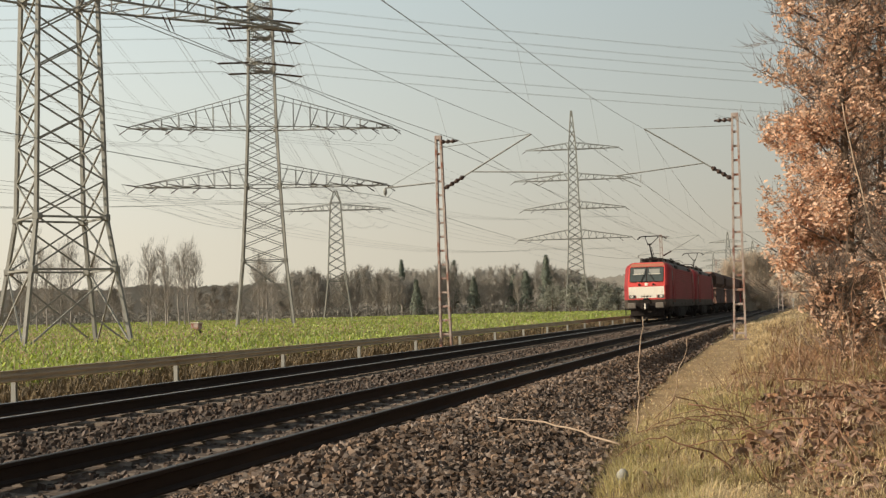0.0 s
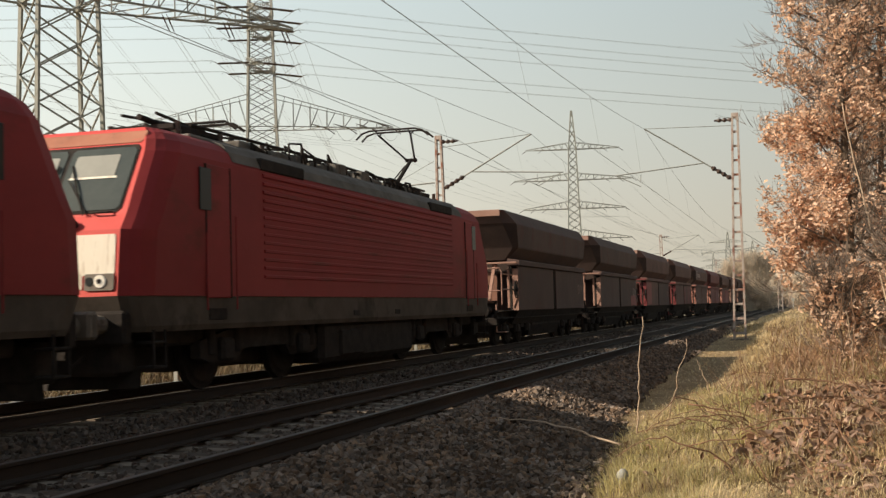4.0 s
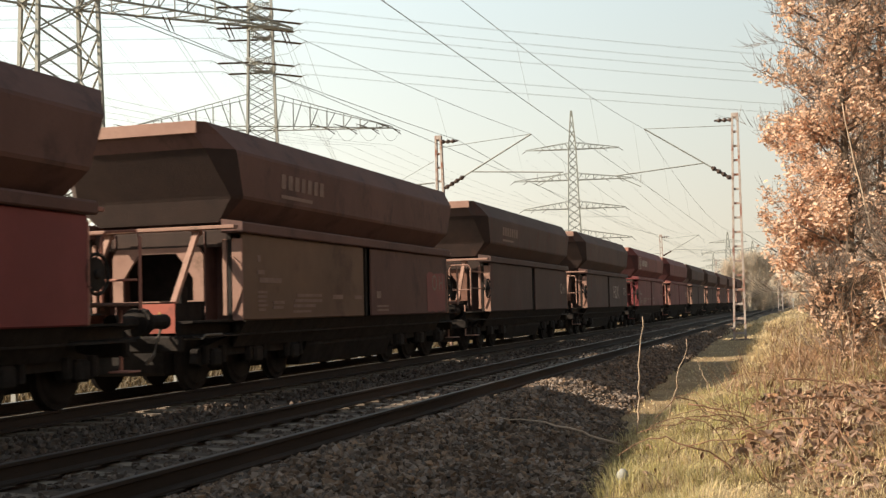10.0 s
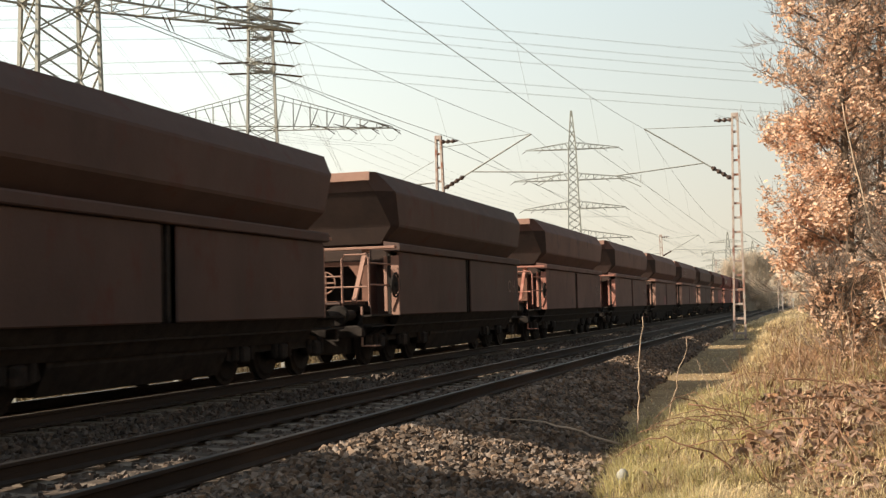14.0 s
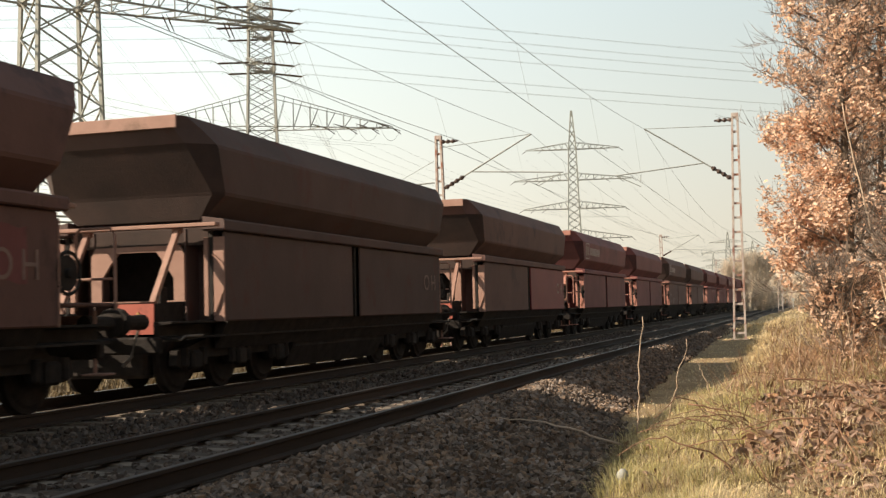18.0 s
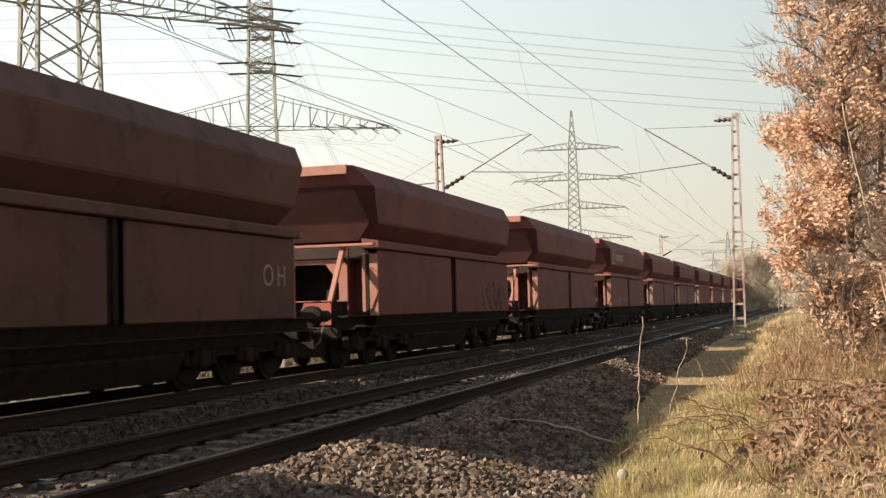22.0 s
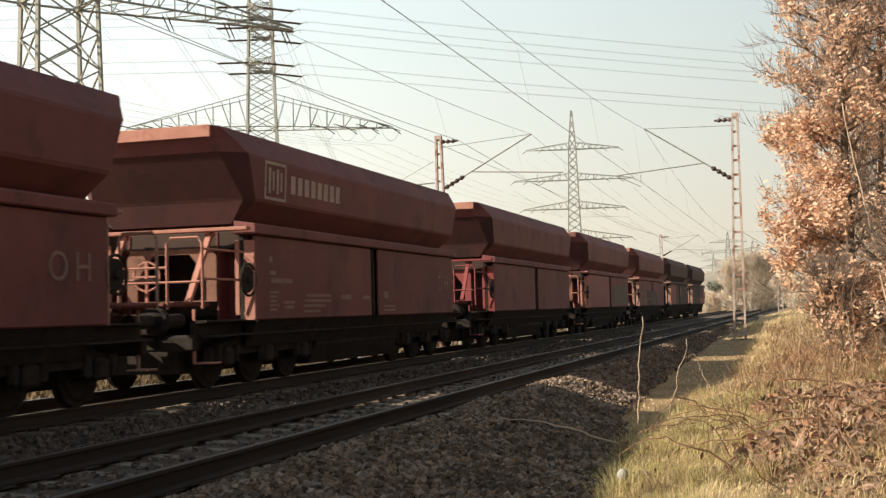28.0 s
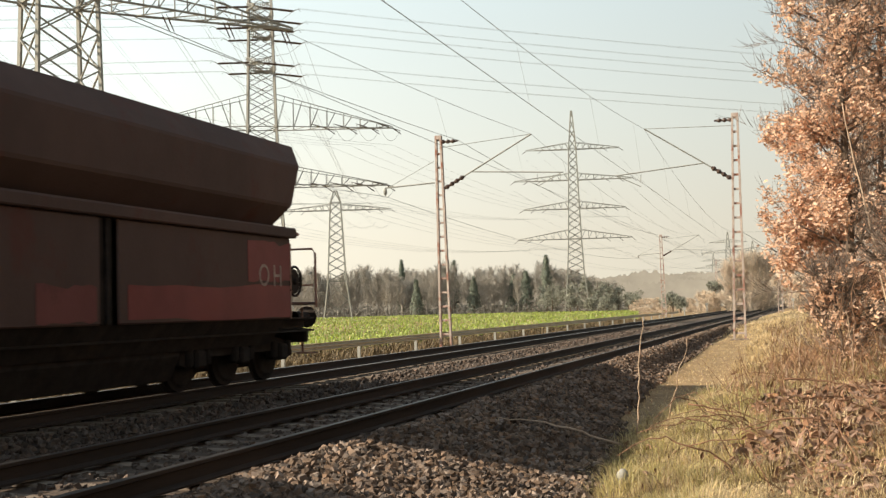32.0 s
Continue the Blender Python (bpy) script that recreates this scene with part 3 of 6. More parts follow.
        g.tube([(x0, U0 - 1.42, 1.22), (x0, U0 - 1.42, 2.18), (x0 + 0.06, U0 - 1.42, 2.27), (x1 - 0.06, U0 - 1.42, 2.27), (x1, U0 - 1.42, 2.18), (x1, U0 - 1.42, 1.22)], 0.022)
        D["handrail%d" % k] = g.mesh("handrail", M["wagon_red"])
    g = Geo()
    g.tube([(-1.25, U0 - 1.42, 1.62), (1.25, U0 - 1.42, 1.62)], 0.02).tube([(-0.72, U0 - 1.42, 1.84), (0.72, U0 - 1.42, 1.84)], 0.02)
    g.tube([(1.30, U0 - 1.42, 2.1), (1.30, U0 - 0.1, 2.1)], 0.02).tube([(1.30, U0 - 1.42, 1.66), (1.30, U0 - 0.1, 1.66)], 0.02)
    D["guard"] = g.mesh("guard_rail", M["wagon_red"])
    g = Geo()
    k = 14
    ring = [(0.28 + 0.22 * math.cos(a * 2 * math.pi / k), U0 - 1.25, 1.72 + 0.22 * math.sin(a * 2 * math.pi / k)) for a in range(k + 1)]
    g.tube(ring, 0.018, 5).bar((0.06, U0 - 1.25, 1.72), (0.50, U0 - 1.25, 1.72), 0.03).bar((0.28, U0 - 1.25, 1.22), (0.28, U0 - 1.25, 1.94), 0.04)
    D["brake"] = g.mesh("brake_wheel", M["wagon_red"])
    g = Geo()
    g.box((1.22, U0 - 1.15, 0.42), (0.30, 0.30, 0.025), 0.006)
    g.bar((1.08, U0 - 1.29, 0.42), (1.08, U0 - 1.29, 1.22), 0.035)
    D["step"] = g.mesh("step", M["wagon_red"])
    D["chute_plate"] = Geo().prism([(-0.55, 0.86), (0.55, 0.86), (0.75, 1.16), (-0.75, 1.16)], U0 - 1.5, U0 - 1.46).mesh("end_plate", M["wagon_red"])
    return D


def paint(ob, mat):
    """Gives this object alone the paint, on a mesh that it shares."""
    ob.material_slots[0].link = "OBJECT"
    ob.material_slots[0].material = mat


def text_mesh(body, size, mat, thick=0.004, spread=1.0):
    cu = bpy.data.curves.new("letters", "FONT")
    cu.body, cu.size, cu.extrude, cu.align_x, cu.align_y, cu.space_character = body, size, thick, "CENTER", "CENTER", spread
    ob = new("letters", cu)
    me = bpy.data.meshes.new_from_object(ob.evaluated_get(bpy.context.evaluated_depsgraph_get()))
    me.name = "lettering"
    bpy.data.objects.remove(ob)
    me.materials.clear()
    me.materials.append(mat)
    return me


WM = wagon_meshes()
FLIP = Matrix.Translation((0, 2 * UC, 0)) @ pose(0, 0, 0, 0, 0, 180)
MIRX = Matrix.Diagonal((-1, 1, 1, 1))


def mirrored(me):
    m2 = me.copy()
    m2.transform(MIRX)
    m2.flip_normals()
    return m2


def turned(me):
    m2 = me.copy()
    m2.transform(FLIP)
    return m2


WX = {k: mirrored(WM[k]) for k in ("waist", "panel", "divider", "corner", "flange", "grab", "cheek", "hand_wheel", "strut", "solebar", "skirt", "buffer", "step")}
TURNED = {k: turned(WM[k]) for k in ("corner", "grab", "end_sheet", "end_dark", "strut", "end_beam", "headstock", "coupler", "buffer", "coaming", "end_box", "locker_front", "sign", "locker_lug", "end_hose", "foot_bar", "flange", "cheek", "slope_plate")}
TURNED_X = {k: turned(WX[k]) for k in ("corner", "flange", "grab", "cheek", "strut", "buffer")}
OH_MESH = text_mesh("OH", 0.50, M["marking_dim"], spread=1.45)
OH_MESH.transform(pose(1.462, U1 - 0.80, 1.72, 90, 0, 90))
OH_BRIGHT = OH_MESH.copy()
OH_BRIGHT.materials.clear()
OH_BRIGHT.materials.append(M["marking"])
OH_BACK = OH_MESH.copy()
OH_BRIGHT_BACK = OH_BRIGHT.copy()
OH_BRIGHT_BACK.transform(Matrix.Translation((0, 2 * UC, 0)) @ pose(0, 0, 0, 0, 0, 180))
OH_BACK.transform(Matrix.Translation((0, 2 * UC, 0)) @ pose(0, 0, 0, 0, 0, 180))


def build_wagon(m, label, body, end, sheet, side_a=None, side_b=None):
    w = thing("hopper_wagon", m, label, "freight wagon", "wagons of the ore train")

    def put(name, me, mat=None, parent=None, lab=""):
        o = part(name, me, None, parent or w, lab)
        if mat:
            paint(o, mat)
        return o
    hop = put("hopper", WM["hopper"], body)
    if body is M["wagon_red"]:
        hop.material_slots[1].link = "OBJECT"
        hop.material_slots[1].material = M["end_shade_grime_red"]
    put("ore_load", WM["load"])
    for src in (WM, WX):
        put("waist_rail", src["waist"], body)
        put("centre_post", src["divider"])
        put("solebar", src["solebar"])
        put("door_gear", src["skirt"])
    for i, src in enumerate((WM, WX)):
        for j, dy in enumerate((U0 + 2.6125, U1 - 2.6125)):
            o = put("side_panel", src["panel"], (side_a or body) if j == 0 else (side_b or body))
            o.matrix_basis = pose(0, dy, 0)
    for src in (WM, TURNED):
        for k, nm in (("end_sheet", "end_sheet"), ("coaming", "end_coaming"), ("end_beam", "end_beam"), ("headstock", "headstock")):
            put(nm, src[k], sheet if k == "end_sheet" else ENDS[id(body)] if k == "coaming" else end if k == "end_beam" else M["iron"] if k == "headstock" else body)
        put("discharge_chute", src["end_dark"])
        put("end_bulkhead", src["slope_plate"])
        put("coupler", src["coupler"])
    for src in (WM, WX, TURNED, TURNED_X):
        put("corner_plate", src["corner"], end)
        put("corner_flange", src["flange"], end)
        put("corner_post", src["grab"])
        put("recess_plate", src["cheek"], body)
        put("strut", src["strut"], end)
        put("buffer", src["buffer"])
    put("underframe_hopper", WM["chute"])
    put("inner_hopper", WM["core"])
    for y in (3.19, 11.79):
        b = put("bogie", WM["bogie"])
        b.matrix_basis = pose(0, y, 0)
        for dy in (-1.45, 0.0, 1.45):
            a = put("wheelset", WM["axle"], parent=b)
            a.matrix_basis = pose(0, dy, 0.46)
            for s in (-1, 1):
                o = part("wheel", WM["wheel"], None, b)
                o.matrix_basis = pose(s * 0.70, dy, 0.46, 0, 0, 0 if s > 0 else 180)
    put("end_locker", TURNED["end_box"])
    put("locker_front", TURNED["locker_front"], lab="orange-red locker front")
    put("warning_triangle", TURNED["sign"])
    put("locker_lug", TURNED["locker_lug"])
    put("brake_hose", TURNED["end_hose"])
    put("foot_bar", TURNED["foot_bar"])
    put("end_deck", WM["end_deck"], body)
    put("hand_wheel", WM["hand_wheel"])
    put("hand_wheel", WX["hand_wheel"])
    put("handrail", WM["handrail0"], end)
    put("handrail", WM["handrail1"], end)
    put("guard_rail", WM["guard"], end)
    put("brake_wheel", WM["brake"], end)
    put("end_plate", WM["chute_plate"], end)
    for src in (WM, WX):
        put("step", src["step"], end)
    return w


def bars_mesh(name, rects, mat, x):
    """Flat painted bars on the side wall: (u0, u1, z0, z1)."""
    g = Geo()
    for u0, u1, z0, z1 in rects:
        g.box((x, (u0 + u1) / 2, (z0 + z1) / 2), (0.006, u1 - u0, z1 - z0))
    return g.mesh(name, mat)


def lean(me):
    """Follows the slight outward lean of the upper hopper wall."""
    for v in me.vertices:
        v.co.x += (v.co.z - 3.27) * 0.045
    return me


def both_sides(me):
    back = me.copy()
    back.transform(Matrix.Translation((0, 2 * UC, 0)) @ pose(0, 0, 0, 0, 0, 180))
    return me, back


a0 = U0 + 0.30
ring = [[(x, u, z) for u, z in ((a0 + i, 2.96 + i), (a0 + 0.8 - i, 2.96 + i), (a0 + 0.8 - i, 3.58 - i), (a0 + i, 3.58 - i))] for x, i in ((1.508, 0.0), (1.515, 0.0), (1.515, 0.045), (1.508, 0.045), (1.508, 0.0))]
LOGO_BOX = both_sides(lean(Geo().loft(ring, False).mesh("emblem", M["marking"])))
LOGO_STROKES = both_sides(lean(bars_mesh("emblem_strokes", [(a0 + 0.14, a0 + 0.22, 3.07, 3.48), (a0 + 0.29, a0 + 0.35, 3.12, 3.43), (a0 + 0.44, a0 + 0.52, 3.07, 3.48), (a0 + 0.59, a0 + 0.65, 3.12, 3.43)], M["marking"], 1.512)))
LOGO_BARS = both_sides(lean(bars_mesh("name_bars", [(a0 + 1.0 + 0.285 * k, a0 + 1.0 + 0.285 * k + 0.19, 3.12, 3.42) for k in range(8)], M["marking"], 1.512)))
a0 = U0 + 0.35
NAME_BARS = both_sides(lean(bars_mesh("name_bars", [(a0 + 1.0 + 0.27 * k, a0 + 1.0 + 0.27 * k + 0.17, 3.18, 3.42) for k in range(7)] + [(a0 + 1.0, a0 + 2.3, 3.02, 3.08)], M["marking_dim"], 1.512)))
b0 = U0 + 0.5
DATA = both_sides(bars_mesh("stencil_marks", [(b0, b0 + 0.12, 1.95, 2.05), (b0, b0 + 0.25, 1.75, 1.82), (b0 + 0.05, b0 + 0.9, 1.62, 1.70), (b0, b0 + 0.35, 1.45, 1.49), (b0, b0 + 0.33, 1.38, 1.42), (b0, b0 + 0.30, 1.31, 1.35), (b0, b0 + 0.36, 1.24, 1.28), (b0, b0 + 0.28, 1.17, 1.21),
                                          (b0 + 0.55, b0 + 1.0, 1.28, 1.33), (b0 + 0.55, b0 + 0.95, 1.20, 1.25), (b0 + 1.5, b0 + 2.6, 1.40, 1.45), (b0 + 1.4, b0 + 2.6, 1.31, 1.36), (b0 + 1.35, b0 + 2.3, 1.22, 1.27), (b0 + 1.35, b0 + 2.1, 1.13, 1.17), (b0 + 3.1, b0 + 3.6, 1.36, 1.44), (b0 + 4.2, b0 + 4.6, 1.36, 1.43),
                                          (UC + 0.5, UC + 0.75, 1.38, 1.52), (UC + 0.5, UC + 1.2, 1.20, 1.24), (UC + 0.5, UC + 1.2, 1.12, 1.16)], M["marking_dim"], 1.460))
TAG = text_mesh("HDK", 0.80, M["marking"])
TAG.transform(pose(1.462, UC + 2.0, 1.66, 90, 0, 90))
TAG = both_sides(TAG)


g = Geo()
for u, z, r in ((U1 - 0.7, 1.45, 0.26), (U1 - 1.25, 1.38, 0.20), (U1 - 1.8, 1.50, 0.30), (U1 - 2.5, 1.40, 0.22)):
    g.tube([(1.459, u + r * math.cos(a * 0.45), z + 1.3 * r * math.sin(a * 0.45)) for a in range(13)], 0.028, 5)
LOOPS = both_sides(g.mesh("scrawl", M["marking_dim"]))


def paint_patch(w, lead, u0, u1, z0, z1, mat, seed):
    """A patch of other paint with an uneven edge on the wall that faces the path."""
    r = random.Random(seed)
    n = 8
    top = [(u0 + (u1 - u0) * k / n, z1 + r.uniform(-0.08, 0.0)) for k in range(n + 1)]
    low = [(u0 + (u1 - u0) * k / n, z0 + r.uniform(0.0, 0.06)) for k in range(n, -1, -1)]
    g = Geo().prism(top + low, 1.4585, 1.4615, 0)
    me = g.mesh("paint_patch", mat)
    part("paint_patch", me if lead else both_sides(me)[1], None, w, "overpainted patch")


# index -> (platform leads?, body, end, left half of the side, right half, mark)
R_, B_, D_, F_ = M["wagon_red"], M["wagon_brown"], M["wagon_dark"], M["wagon_fresh"]
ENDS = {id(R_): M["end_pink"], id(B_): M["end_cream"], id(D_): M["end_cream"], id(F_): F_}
SPEC = [(1, D_, B_), (0, D_, B_), (1, B_, F_), (1, B_, F_), (1, B_, R_), (1, R_, R_), (0, B_, R_), (0, B_, B_), (1, D_, B_), (1, D_, B_),
        (1, R_, F_), (1, R_, R_), (1, D_, B_), (1, D_, B_), (1, B_, R_), (0, B_, R_), (0, B_, B_), (0, B_, B_), (0, D_, B_), (0, B_, B_),
        (1, R_, R_), (1, R_, R_), (1, B_, R_), (1, B_, R_), (0, R_, R_), (0, R_, R_), (0, R_, R_), (0, R_, B_), (0, R_, B_), (0, R_, B_),
        (0, R_, R_), (0, R_, B_), (1, R_, R_), (1, R_, F_), (1, R_, R_), (1, R_, B_), (0, D_, B_), (0, D_, B_)]
LOGO = {4, 10, 20, 22, 26, 32}
NAMED = {6, 7, 8, 17}
TONE = {id(R_): "red oxide", id(B_): "faded red-brown", id(D_): "dark grimy brown", id(F_): "bright red"}
# (index, half of the side: 0 leads, 1 trails): another paint
PATCH = {(2, 1): D_, (6, 0): R_, (6, 1): F_, (7, 0): M["tan_paint"], (34, 0): F_, (19, 1): F_}
DAUBS = [(2, U0 + 0.1, U0 + 2.2, 1.05, 2.34, F_), (7, U1 - 1.6, U1 - 0.2, 1.05, 2.0, F_), (36, U0 + 0.05, U0 + 3.0, 1.05, 2.34, F_), (36, UC + 0.2, UC + 1.1, 1.55, 2.25, F_),
         (37, UC + 0.4, U1 - 0.05, 1.04, 1.60, F_), (37, U1 - 1.6, U1 - 0.05, 1.62, 2.30, F_), (37, UC - 1.5, UC - 0.3, 1.04, 1.55, R_), (3, UC + 0.2, UC + 1.5, 1.06, 2.3, R_), (3, UC + 2.6, U1 - 0.1, 1.06, 2.3, R_), (1, U1 - 2.0, U1 - 0.3, 1.05, 1.6, F_), (17, UC + 3.6, U1 - 0.6, 1.5, 2.2, R_), (16, UC - 1.5, UC - 0.3, 1.05, 1.6, R_), 
         (35, U0 + 3.0, U1 - 3.5, 1.05, 1.9, D_), (34, UC + 1.0, U1 - 0.5, 1.15, 2.0, M["scrawl_green"])]
FIRST = 2 * LOCO + 0.563
wagons = []
for i, (lead, body, end) in enumerate(SPEC):
    s = FRONT3 + FIRST + i * WAGON
    base = pose(C2, s, 0)
    label = "%s steel ore hopper wagon, %s end leading" % (TONE[id(body)], "railed brake platform" if lead else "plain braced")
    pa, pb = PATCH.get((i, 0)), PATCH.get((i, 1))
    if not lead:
        pa, pb = pb, pa
    # most platform ends get the sheet colour with shade painted in
    w = build_wagon(base if lead else base @ Matrix.Translation((0, WAGON, 0)) @ pose(0, 0, 0, 0, 0, 180), label, body, ENDS[id(end)], M["end_sheet_shade"] if lead and end is not F_ else ENDS[id(end)], pa, pb)
    side = 0 if lead else 1
    if i not in (6, 12, 20, 24, 33, 35):
        bright = i in (1, 5, 8, 9, 11, 19, 23, 27, 37)
        part("depot_letters", (OH_BRIGHT if bright else OH_MESH) if lead else OH_BRIGHT_BACK if bright else OH_BACK, None, w, "pale stencilled letters")
    if i in LOGO:
        part("emblem", LOGO_BOX[side], None, w, "pale framed emblem")
        part("emblem_stroke", LOGO_STROKES[side], None, w, "pale painted strokes")["kind"] = "stuff"
        part("painted_name", LOGO_BARS[side], None, w, "pale painted name")["kind"] = "stuff"
    if i in NAMED:
        part("painted_name", NAME_BARS[side], None, w, "faded painted name")["kind"] = "stuff"
    if i in (4, 7, 10, 22, 26, 28, 32, 35):
        part("stencil_text", DATA[side], None, w, "small pale stencilled data")["kind"] = "stuff"
    if i == 24:
        part("scrawl", LOOPS[side], None, w, "pale looped scrawl")
    if i == 9:
        part("scrawl", TAG[side], None, w, "pale scrawled letters")
    for k, (n, u0, u1, z0, z1, mat) in enumerate(DAUBS):
        if n == i:
            paint_patch(w, lead, u0, u1, z0, z1, mat, k)
    wagons.append((w, lead, i))


# ---- electric locomotive: u runs from the leading buffers ----
FRONT = ((0.92, 0.72), (1.38, 0.48), (2.28, 0.56), (2.48, 0.70), (3.50, 1.30), (3.62, 1.40), (3.80, 1.62))


def front_u(z):
    for (z0, u0), (z1, u1) in zip(FRONT, FRONT[1:]):
        if z <= z1:
            return u0 + (u1 - u0) * (z - z0) / (z1 - z0)
    return FRONT[-1][1]


def loco_ring(z, w, nw, extra=0.0):
    u = front_u(z) + extra
    d = w - nw
    bow = [(nw, u), (nw + d * 0.42, u + 0.07), (nw + d * 0.75, u + 0.18), (w, u + 0.46)]
    right = bow + [(x, LOCO - y) for x, y in bow[::-1]]
    pts = right + [(-x, y) for x, y in right[::-1]]
    return [(x, y, z) for x, y in pts]


def face_plate(g, outline, off, thick=0.012):
    """A plate on the raked cab front; the outline is in x and z."""
    a = [(x, front_u(z) - off, z) for x, z in outline]
    b = [(x, front_u(z) - off + thick + 0.02, z) for x, z in outline]
    g.loft([b, a])
    return g


def oblong(x0, x1, z0, z1, c=0.03):
    return [(x0 + c, z0), (x1 - c, z0), (x1, z0 + c), (x1, z1 - c), (x1 - c, z1), (x0 + c, z1), (x0, z1 - c), (x0, z0 + c)]


END = Matrix.Translation((0, LOCO, 0)) @ pose(0, 0, 0, 0, 0, 180)


def loco_meshes():
    D = {}
    D["sill"] = Geo().loft([loco_ring(0.92, 1.40, 1.13), loco_ring(1.00, 1.43, 1.16), loco_ring(1.40, 1.43, 1.17)]).mesh("sill", M["loco_grey"])
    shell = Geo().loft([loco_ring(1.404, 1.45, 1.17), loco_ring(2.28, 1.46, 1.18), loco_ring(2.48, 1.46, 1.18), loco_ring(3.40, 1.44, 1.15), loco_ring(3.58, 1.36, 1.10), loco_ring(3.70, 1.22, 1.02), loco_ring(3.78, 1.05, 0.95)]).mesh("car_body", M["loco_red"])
    # the long sides take a darker, dusty red with their shade put into it
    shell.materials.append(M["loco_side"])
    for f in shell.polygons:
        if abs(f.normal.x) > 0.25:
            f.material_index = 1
    D["body"] = shell
    D["brow"] = face_plate(Geo(), oblong(-1.06, 1.06, 3.53, 3.72, 0.03), 0.008).mesh("cab_brow", M["loco_brow"])
    g = Geo()
    for s in (-1, 1):
        g.prism([(s * 1.30, 3.50), (s * 1.44, 3.44), (s * 1.37, 3.60), (s * 1.24, 3.73), (s * 1.07, 3.80), (s * 1.02, 3.76)][::s], 3.3, LOCO - 3.3)
    g.box((0, LOCO / 2, 3.79), (2.08, LOCO - 5.4, 0.10), 0.03)
    D["roof"] = g.mesh("roof", M["roof_grey"])
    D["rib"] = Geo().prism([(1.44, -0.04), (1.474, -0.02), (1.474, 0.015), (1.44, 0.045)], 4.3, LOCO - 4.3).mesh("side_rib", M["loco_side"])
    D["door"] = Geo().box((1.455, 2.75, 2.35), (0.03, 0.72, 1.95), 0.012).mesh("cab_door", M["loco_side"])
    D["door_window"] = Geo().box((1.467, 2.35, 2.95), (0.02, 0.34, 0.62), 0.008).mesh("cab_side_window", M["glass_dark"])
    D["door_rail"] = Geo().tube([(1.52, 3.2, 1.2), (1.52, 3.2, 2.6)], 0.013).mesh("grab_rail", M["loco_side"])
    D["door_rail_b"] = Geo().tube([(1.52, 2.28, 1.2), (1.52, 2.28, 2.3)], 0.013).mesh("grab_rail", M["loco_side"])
    # flat dark plates on the sill stand in for the shade inside holes
    D["recess"] = Geo().box((1.432, 2.75, 1.14), (0.02, 0.55, 0.17), 0.006).box((1.432, 8.4, 1.1), (0.02, 0.3, 0.10), 0.006).mesh("step_recess", M["iron"])
    D["door_gap"] = Geo().box((1.462, 2.37, 2.35), (0.02, 0.025, 1.95), 0.004).box((1.462, 3.13, 2.35), (0.02, 0.025, 1.95), 0.004).mesh("door_seal", M["iron"])
    D["vent"] = Geo().box((1.40, 5.1, 3.52), (0.12, 1.7, 0.20), 0.02).mesh("roof_louvre", M["iron"])
    # cab front
    D["screen_frame"] = face_plate(Geo(), oblong(-1.08, 1.08, 2.52, 3.50, 0.06), 0.014).mesh("windscreen_frame", M["iron"])
    g = Geo()
    face_plate(g, oblong(-1.05, -0.035, 2.56, 3.46, 0.05), 0.026)
    D["pane"] = g.mesh("windscreen_pane", M["windscreen"])
    g = Geo()
    face_plate(g, oblong(-0.82, -0.14, 3.04, 3.36, 0.02), 0.034)
    D["blind"] = g.mesh("sun_blind", M["blind"])
    D["blind_edge"] = face_plate(Geo(), oblong(-0.86, -0.12, 3.015, 3.045, 0.005), 0.036).mesh("blind_edge", M["cream"])
    D["cream"] = face_plate(Geo(), oblong(-1.12, 1.12, 1.68, 2.22, 0.02), 0.010).add([(x, front_u(z) - 0.010, z) for x, z in ((-0.64, 1.5), (0.64, 1.5), (0.64, 1.69), (-0.64, 1.69))], [(0, 1, 2, 3)]).mesh("cream_panel", M["cream"])
    D["lamp_box"] = face_plate(Geo(), oblong(0.68, 1.12, 1.48, 1.70, 0.02), 0.022).mesh("headlamp_housing", M["buffer_grey"])
    g = Geo().disc((0.92, front_u(1.6) - 0.03, 1.60), (0, 1, 0), 0.085, 0.03, 16)
    D["lamp"] = g.mesh("headlamp", M["lamp_lit"])
    D["bulb"] = Geo().disc((0.92, front_u(1.6) - 0.05, 1.60), (0, 1, 0), 0.034, 0.02, 10).mesh("lamp_bulb", M["iron"])
    D["lamp_red"] = Geo().disc((0.76, front_u(1.6) - 0.028, 1.60), (0, 1, 0), 0.06, 0.02, 14).mesh("tail_lamp", M["glass_dark"])
    D["top_lamp"] = face_plate(Geo(), oblong(-0.10, 0.10, 2.29, 2.46, 0.02), 0.03).mesh("upper_lamp_housing", M["cream"])
    D["top_lens"] = Geo().disc((0, front_u(2.37) - 0.045, 2.37), (0, 1, 0.3), 0.06, 0.02, 14).mesh("upper_headlamp", M["lamp_lit"])
    g = Geo()
    for x in (-0.45, 0.45):
        g.disc((x, front_u(2.36) - 0.05, 2.36), (0, 1, 0), 0.075, 0.10, 12)
    D["horn"] = g.mesh("horn", M["iron"])
    for k, (x0, x1) in enumerate(((-0.98, -0.66), (-0.26, 0.26), (0.66, 0.98))):
        z = 2.52
        g = Geo()
        g.tube([(x0, front_u(z) - 0.02, z), (x0 + 0.04, front_u(z) - 0.07, z), (x1 - 0.04, front_u(z) - 0.07, z), (x1, front_u(z) - 0.02, z)], 0.014)
        D["front_rail%d" % k] = g.mesh("front_hand_rail", M["iron"])
    g = Geo()
